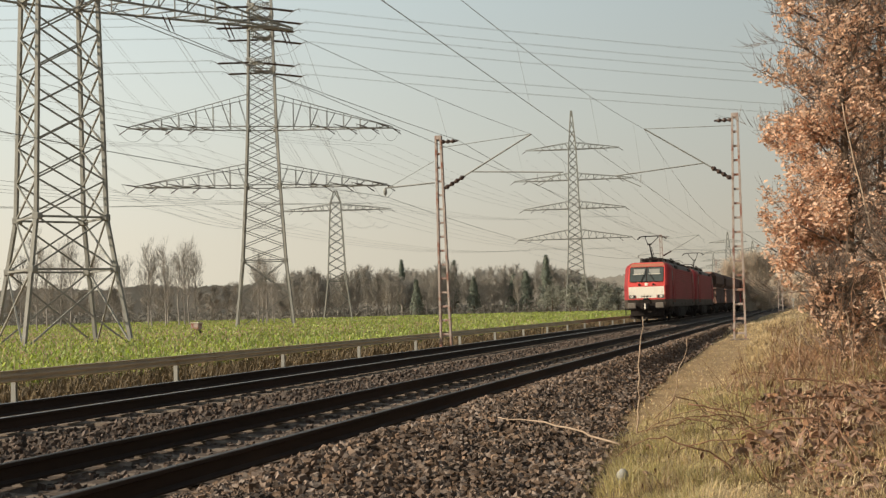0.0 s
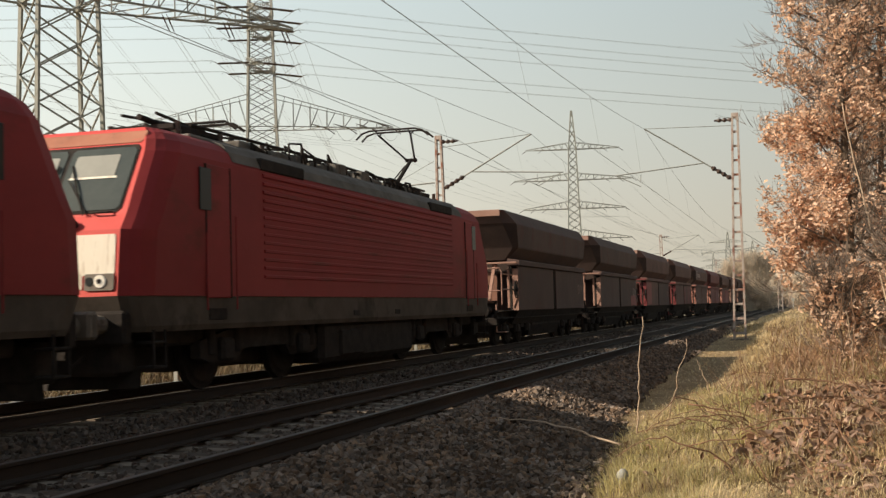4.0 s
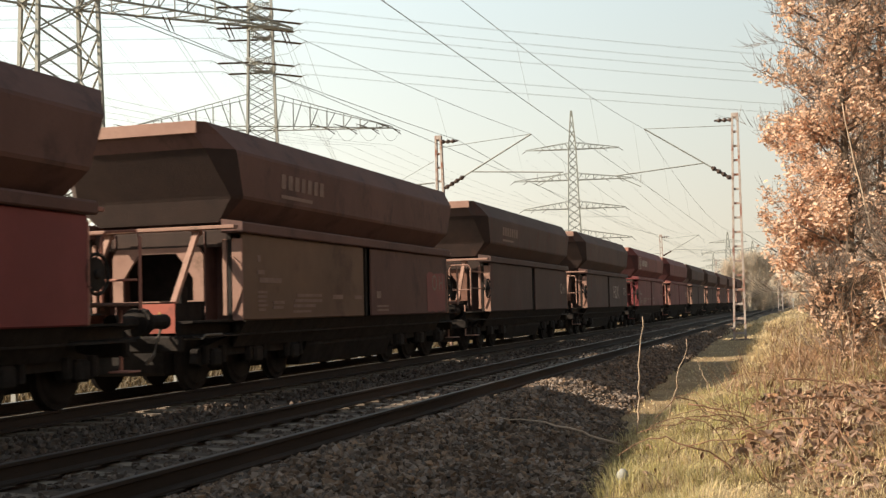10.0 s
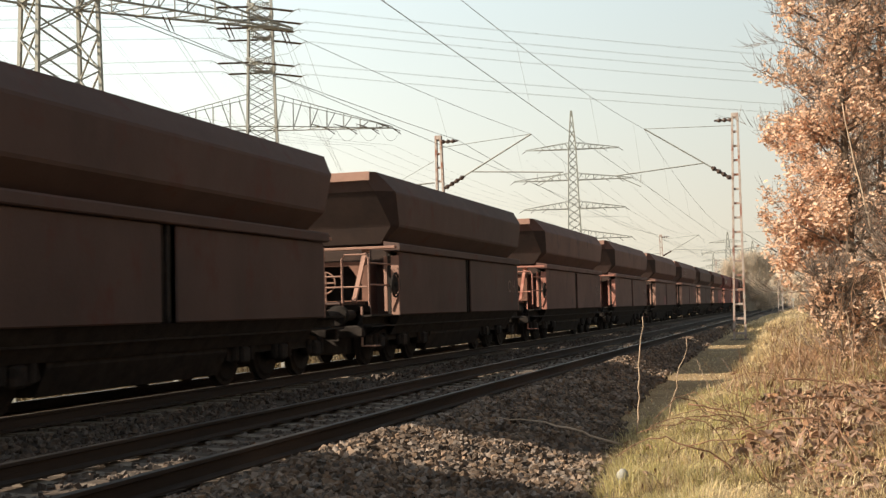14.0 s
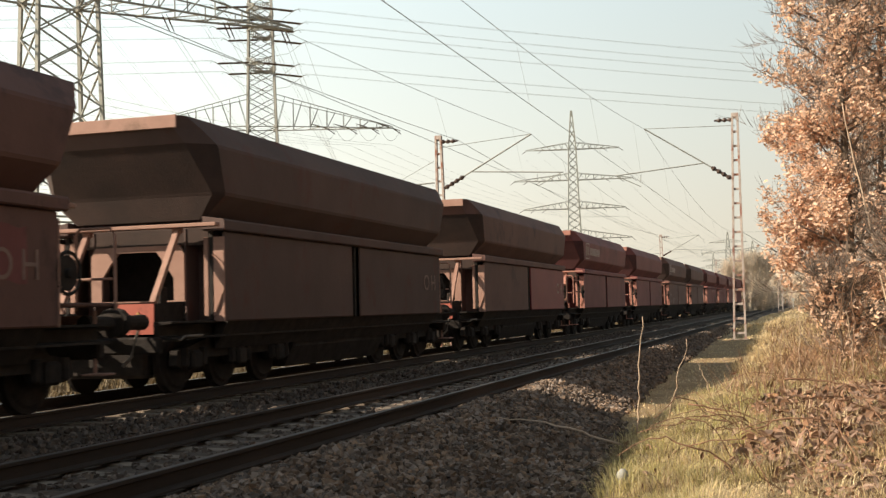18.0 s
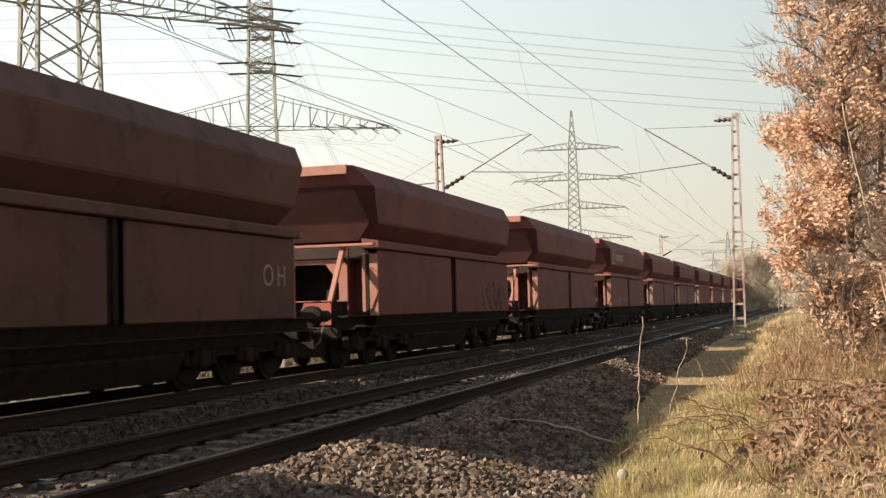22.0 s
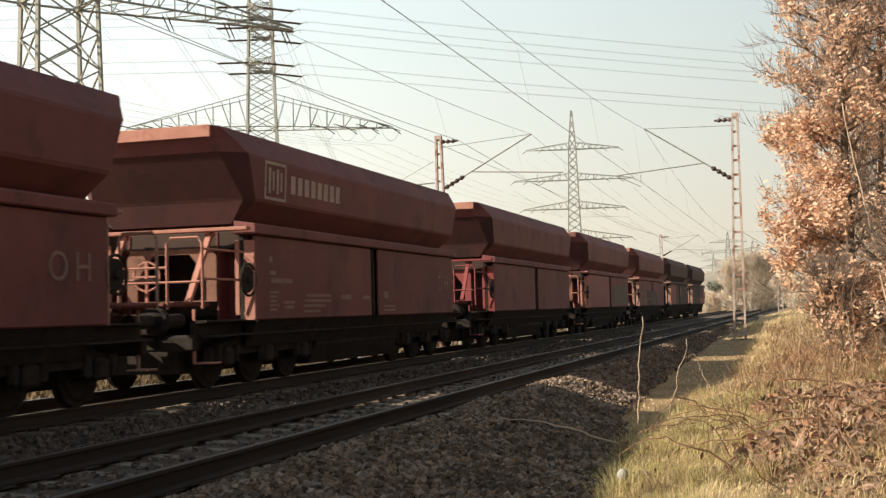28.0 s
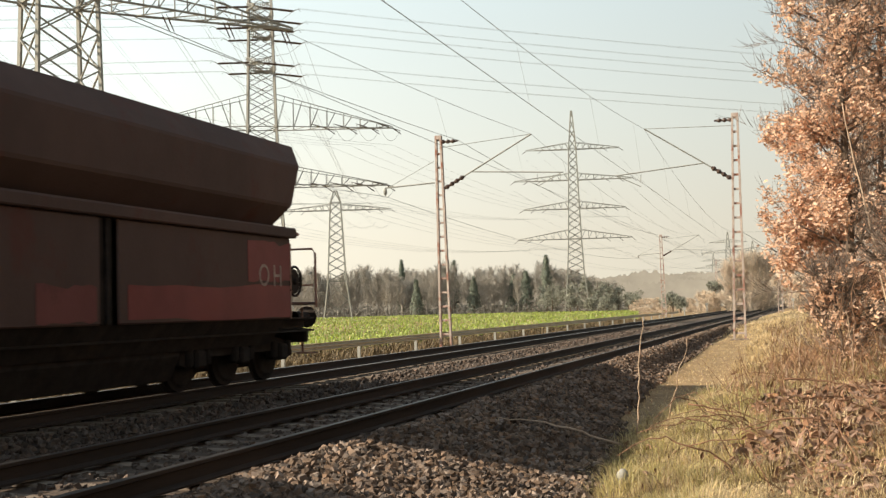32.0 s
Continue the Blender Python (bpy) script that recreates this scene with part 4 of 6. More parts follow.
    for x0, x1 in ((-0.40, -0.08), (0.55, 0.12)):
        z0, z1 = 2.50, 3.22
        g.tube([(x0, front_u(z0) - 0.05, z0), ((x0 + x1) / 2, front_u(2.85) - 0.07, 2.85), (x1, front_u(z1) - 0.05, z1)], 0.014)
        g.tube([(x0 + 0.05, front_u(z0) - 0.05, z0), (x1 + 0.03, front_u(3.0) - 0.06, 3.0)], 0.010)
    D["wiper"] = g.mesh("windscreen_wiper", M["iron"])
    g = Geo()
    for k in range(7):
        x = -0.30 + k * 0.085 + (0.03 if k > 2 else 0) + (0.03 if k > 5 else 0)
        g.box((x, front_u(1.60) - 0.018, 1.60), (0.05, 0.012, 0.10), 0.003)
    D["number"] = g.mesh("number_bars", M["iron"])
    g = Geo().box((0.88, 0.06, 1.03), (0.52, 0.10, 0.36), 0.04)
    g.tube([(0.88, 0.10, 1.03), (0.88, 0.55, 1.03)], 0.13, 12)
    D["buffer"] = g.mesh("buffer", M["buffer_grey"])
    g = Geo().box((0, 0.62, 0.98), (2.5, 0.20, 0.46), 0.04).box((0, 0.86, 0.60), (2.1, 0.5, 0.5), 0.05)
    D["beam"] = g.mesh("buffer_beam", M["iron"])
    g = Geo().box((0, 0.12, 0.98), (0.40, 0.55, 0.50), 0.08).box((-0.17, -0.10, 0.98), (0.12, 0.24, 0.40), 0.04).box((0.15, -0.06, 1.0), (0.10, 0.2, 0.3), 0.03)
    g.tube([(-0.18, 0.1, 1.25), (-0.1, 0.0, 1.42), (0.12, 0.0, 1.46), (0.28, 0.1, 1.34), (0.32, 0.2, 1.15)], 0.06, 8)
    D["coupler"] = g.mesh("automatic_coupler", M["iron"])
    D["coupler_face"] = Geo().box((-0.02, -0.18, 0.98), (0.10, 0.06, 0.34), 0.02).mesh("coupler_face", M["cream"])
    g = Geo()
    for x in (-0.5, 0.5, -0.35):
        g.tube([(x, 0.5, 0.92), (x + 0.02, 0.30, 0.62), (x + 0.1, 0.32, 0.50), (x + 0.16, 0.5, 0.62)], 0.028, 6)
    D["hose"] = g.mesh("brake_hose", M["iron"])
    g = Geo()
    g.loft([[(-1.15, 1.05, 0.17), (-1.15, 1.08, 0.42), (0, 0.72, 0.42), (0, 0.64, 0.17)], [(1.15, 1.05, 0.17), (1.15, 1.08, 0.42), (0.02, 0.74, 0.42), (0.02, 0.66, 0.17)]])
    D["plough"] = g.mesh("snow_plough", M["iron"])
    D["step"] = Geo().box((1.30, 1.1, 0.45), (0.28, 0.34, 0.04), 0.01).box((1.30, 1.1, 0.78), (0.28, 0.34, 0.04), 0.01).bar((1.42, 0.95, 0.45), (1.42, 0.95, 0.95), 0.03).bar((1.42, 1.25, 0.45), (1.42, 1.25, 0.95), 0.03).mesh("cab_step", M["iron"])
    D["tank"] = Geo().box((0, LOCO / 2, 0.58), (2.6, 5.2, 0.76), 0.10).box((0, LOCO / 2, 0.85), (2.2, LOCO - 3.0, 0.30), 0.04).box((1.2, LOCO / 2 - 1.2, 0.55), (0.3, 1.2, 0.5), 0.04).mesh("transformer_box", M["iron"])
    g = Geo()
    for x in (-1.1, 1.1):
        g.prism([(-2.2, 0.50), (-1.9, 0.42), (-1.0, 0.42), (-0.8, 0.60), (0.8, 0.60), (1.0, 0.42), (1.9, 0.42), (2.2, 0.50), (2.2, 0.74), (1.2, 0.92), (-1.2, 0.92), (-2.2, 0.74)], x - 0.08, x + 0.08, 0)
        for y in (-1.45, 1.45):
            g.box((x * 1.08, y, 0.60), (0.2, 0.4, 0.36), 0.05)
            g.tube([(x * 1.05, y - 0.42, 0.55), (x * 1.05, y - 0.42, 0.92)], 0.10, 10)
            g.tube([(x * 1.05, y + 0.42, 0.55), (x * 1.05, y + 0.42, 0.92)], 0.10, 10)
    g.box((0, 0, 0.62), (1.3, 4.2, 0.66), 0.05)
    D["bogie"] = g.mesh("bogie", M["iron"])
    D["wheel"] = Geo().tube([(0.0, 0, 0), (0.02, 0, 0), (0.03, 0, 0), (0.10, 0, 0), (0.11, 0, 0), (0.14, 0, 0)], [0.65, 0.65, 0.625, 0.62, 0.55, 0.50], 28).disc((0.12, 0, 0), (1, 0, 0), 0.16, 0.12, 14).mesh("wheel", M["iron"])
    # roof gear
    g = Geo()
    for x in (-0.62, 0.0, 0.55):
        g.tube([(x, 3.6, 4.12), (x, 8.0, 4.16), (x, LOCO - 3.6, 4.12)], 0.03, 6)
    for y in (5.0, 6.6, 7.6, 9.4, 10.6, 12.4, 14.4):
        g.tube([(-0.62, y, 4.14), (-0.3, y + 0.2, 4.22), (0.2, y + 0.3, 4.16), (0.55, y + 0.5, 4.14)], 0.022, 5)
    D["busbar"] = g.mesh("roof_busbar", M["iron"])
    g = Geo()
    for y in (3.2, 4.6, 6.2, 8.0, 10.2, 12.0, 13.8, 15.2, 16.4):
        for x in (-0.62, 0.0, 0.55):
            g.tube([(x, y, 3.80), (x, y, 3.88), (x, y, 3.90), (x, y, 3.98), (x, y, 4.0), (x, y, 4.12)], [0.07, 0.07, 0.045, 0.07, 0.045, 0.05], 8)
    D["roof_insulators"] = g.mesh("roof_insulators", M["insulator"])
    g = Geo()
    for y, l, h, w in ((6.9, 1.3, 0.18, 1.5), (9.0, 1.6, 0.22, 1.3), (11.2, 1.2, 0.16, 1.6), (13.0, 1.0, 0.2, 1.2)):
        g.box((0, y, 3.84 + h / 2), (w, l, h), 0.04)
    r = random.Random(3)
    for k in range(34):
        y = 5.6 + (LOCO - 11.2) * k / 33
        h = r.uniform(0.06, 0.24)
        g.box((r.uniform(-0.5, 0.75), y, 3.84 + h / 2), (r.uniform(0.15, 0.6), r.uniform(0.12, 0.45), h), 0.02)
    for y in (5.4, LOCO - 5.4):
        g.box((0.2, y, 3.95), (0.9, 0.5, 0.26), 0.04)
    D["roof_box"] = g.mesh("roof_equipment", M["roof_grey"])
    g = Geo()
    for k in range(46):
        y = 5.2 + (LOCO - 10.4) * k / 45
        x, h = r.uniform(0.1, 0.95), r.uniform(0.12, 0.36)
        g.tube([(x, y, 3.78), (x, y, 3.84 + h), (x + r.uniform(-0.1, 0.1), y + r.uniform(0.1, 0.6), 3.84 + h * r.uniform(0.6, 1.1)), (x, y + r.uniform(0.3, 0.8), 3.80)], r.uniform(0.018, 0.045), 5)
    D["roof_pipes"] = g.mesh("roof_pipework", M["iron"])
    g = Geo()
    for x in (-0.5, 0.5):
        g.bar((x, -0.8, 4.05), (x, 0.8, 4.05), 0.07)
        for y in (-0.7, 0.7):
            g.tube([(x, y, 3.8), (x, y, 3.9), (x, y, 4.02)], [0.07, 0.05, 0.06], 8)
    g.bar((-0.5, 0.75, 4.05), (0.5, 0.75, 4.05), 0.07).bar((-0.5, -0.75, 4.05), (0.5, -0.75, 4.05), 0.07)
    g.box((0, 0.6, 4.15), (0.5, 0.4, 0.16), 0.03).box((0.3, -0.3, 3.98), (0.5, 0.7, 0.26), 0.04).box((-0.35, 0.35, 3.98), (0.4, 0.5, 0.3), 0.04)
    D["panto_base"] = g.mesh("pantograph_base", M["iron"])
    g = Geo().tube([(0, 0.55, 4.10), (0, -0.95, 5.02)], [0.055, 0.045], 8).tube([(0.12, 0.75, 4.08), (0.10, -0.75, 4.85)], 0.018, 6)
    D["lower_arm"] = g.mesh("lower_arm", M["iron"])
    g = Geo()
    for s in (-1, 1):
        g.tube([(s * 0.08, -1.05, 4.98), (s * 0.42, 0.30, 5.52)], 0.026, 6)
    g.tube([(-0.15, -0.98, 5.02), (0.15, -0.98, 5.02)], 0.05, 8)
    D["upper_arm"] = g.mesh("upper_arm", M["iron"])
    g = Geo()
    for y in (0.10, 0.50):
        g.tube([(-0.95, y, 5.42), (-0.80, y, 5.56), (-0.6, y, 5.62), (0.6, y, 5.62), (0.80, y, 5.56), (0.95, y, 5.42)], 0.025, 6)
    for x in (-0.42, 0.42):
        g.tube([(x, 0.1, 5.60), (x, 0.30, 5.50), (x, 0.5, 5.60)], 0.02, 6)
    D["head"] = g.mesh("pantograph_head", M["iron"])
    g = Geo().tube([(0, 0.6, 4.12), (0, -0.9, 4.2)], 0.05, 8).tube([(-0.3, -0.9, 4.24), (0.0, 0.7, 4.26)], 0.025, 6).tube([(0.3, -0.9, 4.24), (0.0, 0.7, 4.26)], 0.025, 6)
    for y in (0.5, 0.8):
        g.tube([(-0.95, y, 4.14), (-0.75, y, 4.28), (0.75, y, 4.28), (0.95, y, 4.14)], 0.025, 6)
    D["folded"] = g.mesh("folded_pantograph", M["iron"])
    return D


LM = loco_meshes()


def build_loco(m, label, raised_front):
    lo = thing("electric_locomotive", m, label, "locomotive", "locomotives of the ore train")
    part("sill", LM["sill"], None, lo, "dirty grey sill")
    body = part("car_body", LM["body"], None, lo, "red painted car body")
    part("roof", LM["roof"], None, lo, "grimy grey roof")
    for side in (0, 1):
        turn = Matrix.Identity(4) if side == 0 else END
        for k in range(13):
            r = part("side_rib", LM["rib"], None, body)
            r.matrix_basis = turn @ pose(0, 0, 1.72 + k * 0.135)
        for e in (0, 1):
            flip = Matrix.Identity(4) if e == 0 else Matrix.Translation((0, LOCO, 0)) @ Matrix.Diagonal((1, -1, 1, 1))
            for key, nm in (("door", "cab_door"), ("door_window", "cab_side_window"), ("door_rail", "grab_rail"), ("door_rail_b", "grab_rail"), ("vent", "roof_louvre"), ("step", "cab_step"), ("recess", "step_recess"), ("door_gap", "door_seal")):
                o = part(nm, LM[key], None, lo)
                o.matrix_basis = turn @ flip
    for e in (0, 1):
        turn = Matrix.Identity(4) if e == 0 else END
        for key, nm in (("screen_frame", "windscreen_frame"), ("brow", "cab_brow"), ("cream", "cream_panel"), ("top_lamp", "upper_lamp_housing"), ("horn", "horn"), ("front_rail0", "front_hand_rail"), ("front_rail1", "front_hand_rail"), ("front_rail2", "front_hand_rail"), ("wiper", "windscreen_wiper"), ("number", "number_bars"),
                        ("beam", "buffer_beam"), ("coupler", "automatic_coupler"), ("coupler_face", "coupler_face"), ("plough", "snow_plough")):
            part(nm, LM[key], None, lo).matrix_basis = turn
        for me in LOCO_HOSES:
            part("brake_hose", me, None, lo).matrix_basis = turn
        lens = part("upper_headlamp", LM["top_lens"], None, lo)
        lens.matrix_basis = turn
        for s in (-1, 1):
            mir = turn @ Matrix.Diagonal((s, 1, 1, 1))
            pane = part("windscreen_pane", LM["pane"], None, lo)
            pane.matrix_basis = mir
            part("sun_blind", LM["blind"], None, lo).matrix_basis = mir
            part("blind_edge", LM["blind_edge"], None, lo).matrix_basis = mir
            part("headlamp_housing", LM["lamp_box"], None, lo).matrix_basis = mir
            part("headlamp", LM["lamp"], None, lo).matrix_basis = mir
            part("lamp_bulb", LM["bulb"], None, lo).matrix_basis = mir
            part("tail_lamp", LM["lamp_red"], None, lo).matrix_basis = mir
            part("buffer", LM["buffer"], None, lo).matrix_basis = mir
        b = part("bogie", LM["bogie"], None, lo)
        y = 4.85 if e == 0 else LOCO - 4.85
        b.matrix_basis = pose(0, y, 0)
        for dy in (-1.45, 1.45):
            for s in (-1, 1):
                part("wheel", LM["wheel"], None, b).matrix_basis = pose(s * 0.70, dy, 0.62, 0, 0, 0 if s > 0 else 180)
        py = 3.9 if e == 0 else LOCO - 3.9
        pm = pose(0, py, 0) if e == 0 else pose(0, py, 0, 0, 0, 180)
        part("pantograph_base", LM["panto_base"], None, lo).matrix_basis = pm
        if (e == 0) == raised_front:
            for key, nm in (("lower_arm", "lower_arm"), ("upper_arm", "upper_arm"), ("head", "pantograph_head")):
                part(nm, LM[key], None, lo).matrix_basis = pm
        else:
            part("folded_pantograph", LM["folded"], None, lo).matrix_basis = pm
    for key, nm in (("tank", "transformer_box"), ("busbar", "roof_busbar"), ("roof_box", "roof_equipment"), ("roof_pipes", "roof_pipework")):
        part(nm, LM[key], None, lo)
    for me in ROOF_INSULATORS:
        part("roof_insulator", me, None, lo)
    return lo


ROOF_INSULATORS = pieces("roof_insulator", LM["roof_insulators"])
LOCO_HOSES = pieces("brake_hose", LM["hose"])
locos = [(build_loco(pose(C2, FRONT3, 0), "red electric locomotive with cream bib and lit headlamps, leading", True), FRONT3),
         (build_loco(pose(C2, FRONT3 + LOCO, 0), "red electric locomotive with rear pantograph up, second in train", False), FRONT3 + LOCO)]


# ---- lattice pylons ----
def lattice(g, c0, h0, z0, c1, h1, z1, steps, t, spin):
    """Bracing between two square levels of a tower: half-diagonals h0 and h1."""
    def corner(k, f):
        h = h0 + (h1 - h0) * f
        a = spin + k * math.pi / 2
        return Vector((c0[0] + h * math.cos(a), c0[1] + h * math.sin(a), z0 + (z1 - z0) * f))
    for i in range(steps):
        f0, f1 = i / steps, (i + 1) / steps
        for k in range(4):
            g.bar(corner(k, f0), corner(k + 1, f1), t)
            g.bar(corner(k + 1, f0), corner(k, f1), t)


BAR_FACES = [(0, 3, 2, 1), (4, 5, 6, 7), (0, 1, 5, 4), (1, 2, 6, 5), (2, 3, 7, 6), (3, 0, 4, 7)]


def pylon(name, x, y, levels, arms, spin, leg, brace, mat, label, steps, base=-0.7, single=False, twin=False):
    """levels: (z, half-diagonal); arms: (z, half span, depth of the arm at the tower, heading, insulators a side)."""
    p = thing(name, pose(x, y, base), label, "power pylon", "power pylons")
    for k in range(4):
        a, w = spin + k * math.pi / 2, leg / 2
        g = Geo().loft([[(h * math.cos(a) + sx * w, h * math.sin(a) + sy * w, z) for sx, sy in ((-1, -1), (1, -1), (1, 1), (-1, 1))] for z, h in levels])
        part("leg", g, mat, p)
    for i, ((z0, h0), (z1, h1)) in enumerate(zip(levels, levels[1:])):
        g = Geo()
        lattice(g, (0, 0), h0, z0, (0, 0), h1, z1, steps[i], brace, spin)
        for k in range(4):
            a, b = spin + k * math.pi / 2, spin + (k + 1) * math.pi / 2
            g.bar((h1 * math.cos(a), h1 * math.sin(a), z1), (h1 * math.cos(b), h1 * math.sin(b), z1), brace * 1.3)
        if single:
            for j in range(0, len(g.v), 8):
                part("brace", Geo().add(g.v[j:j + 8], BAR_FACES), mat, p)
        else:
            part("bracing", g, mat, p)["kind"] = "stuff"
    for z, h in levels[1:4] if single else ():
        for k in range(4):
            a = spin + k * math.pi / 2
            part("gusset_plate", Geo().box((h * math.cos(a) * 0.97, h * math.sin(a) * 0.97, z), (0.5, 0.5, 0.42), 0.05), mat, p)
    for z, span, depth, heading, count in arms:
        d, s = Vector((math.cos(heading), math.sin(heading), 0)), Vector((-math.sin(heading), math.cos(heading), 0))
        hw = next((h0 + (h1 - h0) * (z - z0) / (z1 - z0) for (z0, h0), (z1, h1) in zip(levels, levels[1:]) if z0 <= z <= z1), levels[-1][1]) * 0.72
        for sg in (-1, 1):
            g = Geo()
            tip = d * sg * span + Vector((0, 0, z))
            up = Vector((0, 0, depth))
            for w in (-1, 1):
                root = d * sg * hw + s * w * hw + Vector((0, 0, z))
                g.bar(root, tip, brace * 1.3)
                g.bar(root + up, tip + Vector((0, 0, 0.15)), brace)
                n = 7
                for k in range(n):
                    a, b = root.lerp(tip, k / n), root.lerp(tip, (k + 0.5) / n)
                    a2, b2 = (root + up).lerp(tip, k / n), (root + up).lerp(tip, (k + 1) / n)
                    g.bar(a, b2.lerp(a2, 0.5), brace * 0.7)
                    g.bar(b2, b2.lerp(root.lerp(tip, (k + 1) / n), 1.0), brace * 0.7)
            for k in range(8):
                a = (d * sg * hw + s * hw + Vector((0, 0, z))).lerp(tip, k / 8)
                b = (d * sg * hw - s * hw + Vector((0, 0, z))).lerp(tip, (k + 1) / 8)
                g.bar(a, b, brace * 0.7)
            arm = part("crossarm", g, mat, p)
            for k in range(count if twin else 0):
                q = d * sg * span * (0.95 - 0.265 * k) + Vector((0, 0, z))
                for e in (-0.17, 0.17):
                    a, b = q + d * e, q + d * (e + sg * 0.55) - Vector((0, 0, 1.15))
                    part("insulator", Geo().tube([a, a.lerp(b, 0.15), a.lerp(b, 0.2), a.lerp(b, 0.55), a.lerp(b, 0.6), a.lerp(b, 0.65), b], [0.02, 0.02, 0.05, 0.05, 0.02, 0.05, 0.03], 6), M["insulator"], arm)
            for k in range(0 if twin else count):
                q = d * sg * (span * (1 - 0.9 * k / max(count, 1) * 0.75)) + Vector((0, 0, z))
                gi = Geo()
                w = d * sg * 0.9
                gi.tube([q, q + w * 0.1 - Vector((0, 0, 0.15)), q + w - Vector((0, 0, 0.72)), q + w * 1.05 - Vector((0, 0, 0.8))], [0.03, 0.06, 0.06, 0.03], 6)
                part("insulator", gi, M["insulator"], arm)
    return p


A1 = radians(52.1)
P1 = Vector((-45.5, 65.8, 0))
pylon("power_pylon", P1.x, P1.y, [(0, 4.75), (4.9, 3.75), (8.2, 3.12), (22.4, 2.66), (33, 2.3), (42, 0.4)], [(22.4, 17.0, 2.4, A1, 3), (31, 11.0, 2.0, A1, 3)], radians(7.1), 0.23, 0.10, M["galv"],
      "large grey steel lattice pylon at the edge of the field", (1, 1, 6, 5, 3), single=True, twin=True)
A2 = radians(25.2)
P2 = Vector((-64.4, 135.5, 0))
pylon("power_pylon", P2.x, P2.y, [(0, 4.95), (8.4, 3.75), (17.7, 2.97), (25, 2.5), (32.3, 2.25), (42.5, 1.9), (52, 1.4), (60, 0.3)],
      [(17.7, 15.6, 2.6, A2, 4), (25, 16.5, 4.0, A2, 4), (32.7, 4.2, 1.0, A2 + 1.4, 0), (37.0, 4.2, 1.0, A2 + 1.4, 0), (39.6, 4.2, 1.0, A2 + 1.4, 0), (45, 12, 2.0, A2, 3)], A2 + math.pi / 4, 0.26, 0.085, M["galv"],
      "tall grey lattice pylon with two pairs of crossing line arms", (2, 5, 4, 4, 6, 5, 3), single=True)
P3 = Vector((-104.9, 259.6, 0))
pylon("power_pylon", P3.x, P3.y, [(0, 4.6), (9, 3.0), (27.5, 1.7), (30.2, 0.5)], [(25.6, 13.0, 1.4, A2 - 0.15, 3)], A2 + 0.75, 0.24, 0.11, M["galv_far"], "small grey lattice pylon behind the field", (2, 9, 1))
P4 = Vector((-53.1, 285.1, 0))
pylon("power_pylon", P4.x, P4.y, [(0, 4.2), (9, 2.9), (18, 2.2), (40, 1.25), (49.2, 0.2)], [(18, 13.7, 2.2, radians(11), 3), (25.3, 12.4, 1.8, radians(11), 3), (32.3, 14.4, 1.6, radians(11), 3), (39.8, 11.3, 1.6, radians(11), 2)], radians(11) + math.pi / 4, 0.24, 0.11, M["galv_far"],
      "pale grey lattice pylon with four pairs of arms", (1, 5, 12, 4))
for x, y, h in ((-36.0, 599.0, 36.0), (-62.0, 860.0, 36.0), (-26.0, 640.0, 33.0)):
    pylon("power_pylon", x, y, [(0, 4.0), (12, 2.4), (h * 0.8, 1.3), (h, 0.3)], [(h * 0.55, 11, 1.6, 0.1, 0), (h * 0.72, 13, 1.6, 0.1, 0), (h * 0.86, 9, 1.4, 0.1, 0)], 0.9, 0.3, 0.14, M["galv_far"], "distant grey lattice pylon over the woods", (2, 8, 3))


def sagged(a, b, sag, n=24):
    a, b = Vector(a), Vector(b)
    return [a.lerp(b, k / n) - Vector((0, 0, 4 * sag * (k / n) * (1 - k / n))) for k in range(n + 1)]


def conductor(a, b, sag, r=0.0125, label="grey overhead power conductor", n=24):
    ob = new("power_conductor", Geo().tube(sagged(a, b, sag, n), r, 4).raw("power_conductor", M["wire"]))
    return tagged(ob, label, "power cable", "overhead conductors")


# strain insulators and the line that crosses the view
LINE = radians(33.8)
ld = Vector((math.cos(LINE), math.sin(LINE), 0))
ls = Vector((-ld.y, ld.x, 0))
for z, offs in ((38.9, (-3.3, 3.3)), (36.3, (-3.3, 3.3)), (32.0, (-3.3, 3.3))):
    for o in offs:
        root = P2 + Vector((math.cos(A2 + 1.4), math.sin(A2 + 1.4), 0)) * o + Vector((0, 0, z))
        for sg in (-1, 1):
            low = Vector((0, 0, -0.35))
            ins = tagged(new("strain_insulator"), "dark twin strain insulator string on a pylon arm", "insulator", "strain insulators")
            for w in (-0.22, 0.22):
                a, b = root + ld * sg * 0.9 + ls * w + low * 0.25, root + ld * sg * 4.7 + ls * w + low
                part("insulator_string", Geo().tube([a, a.lerp(b, 0.04), a.lerp(b, 0.48), a.lerp(b, 0.5), a.lerp(b, 0.52), a.lerp(b, 0.96), b], [0.03, 0.085, 0.085, 0.03, 0.085, 0.085, 0.03], 7), M["insulator"], ins)
            part("yoke", Geo().bar(root, root + ld * sg * 0.9 + low * 0.25, 0.06).bar(root + ld * sg * 4.7 + ls * 0.3 + low, root + ld * sg * 4.7 - ls * 0.3 + low, 0.08).tube([root + ld * sg * 4.7 + low, root + ld * sg * 5.3 + low + Vector((0, 0, 0.3)), root + ld * sg * 5.6 + low], 0.035, 5), M["galv_far"], ins, "pale steel yoke")
            for w in (-0.2, 0.2):
                conductor(root + ld * sg * 5.2 + ls * w, root + ld * sg * 330 + ls * w + Vector((0, 0, 1.5)), 5.5)
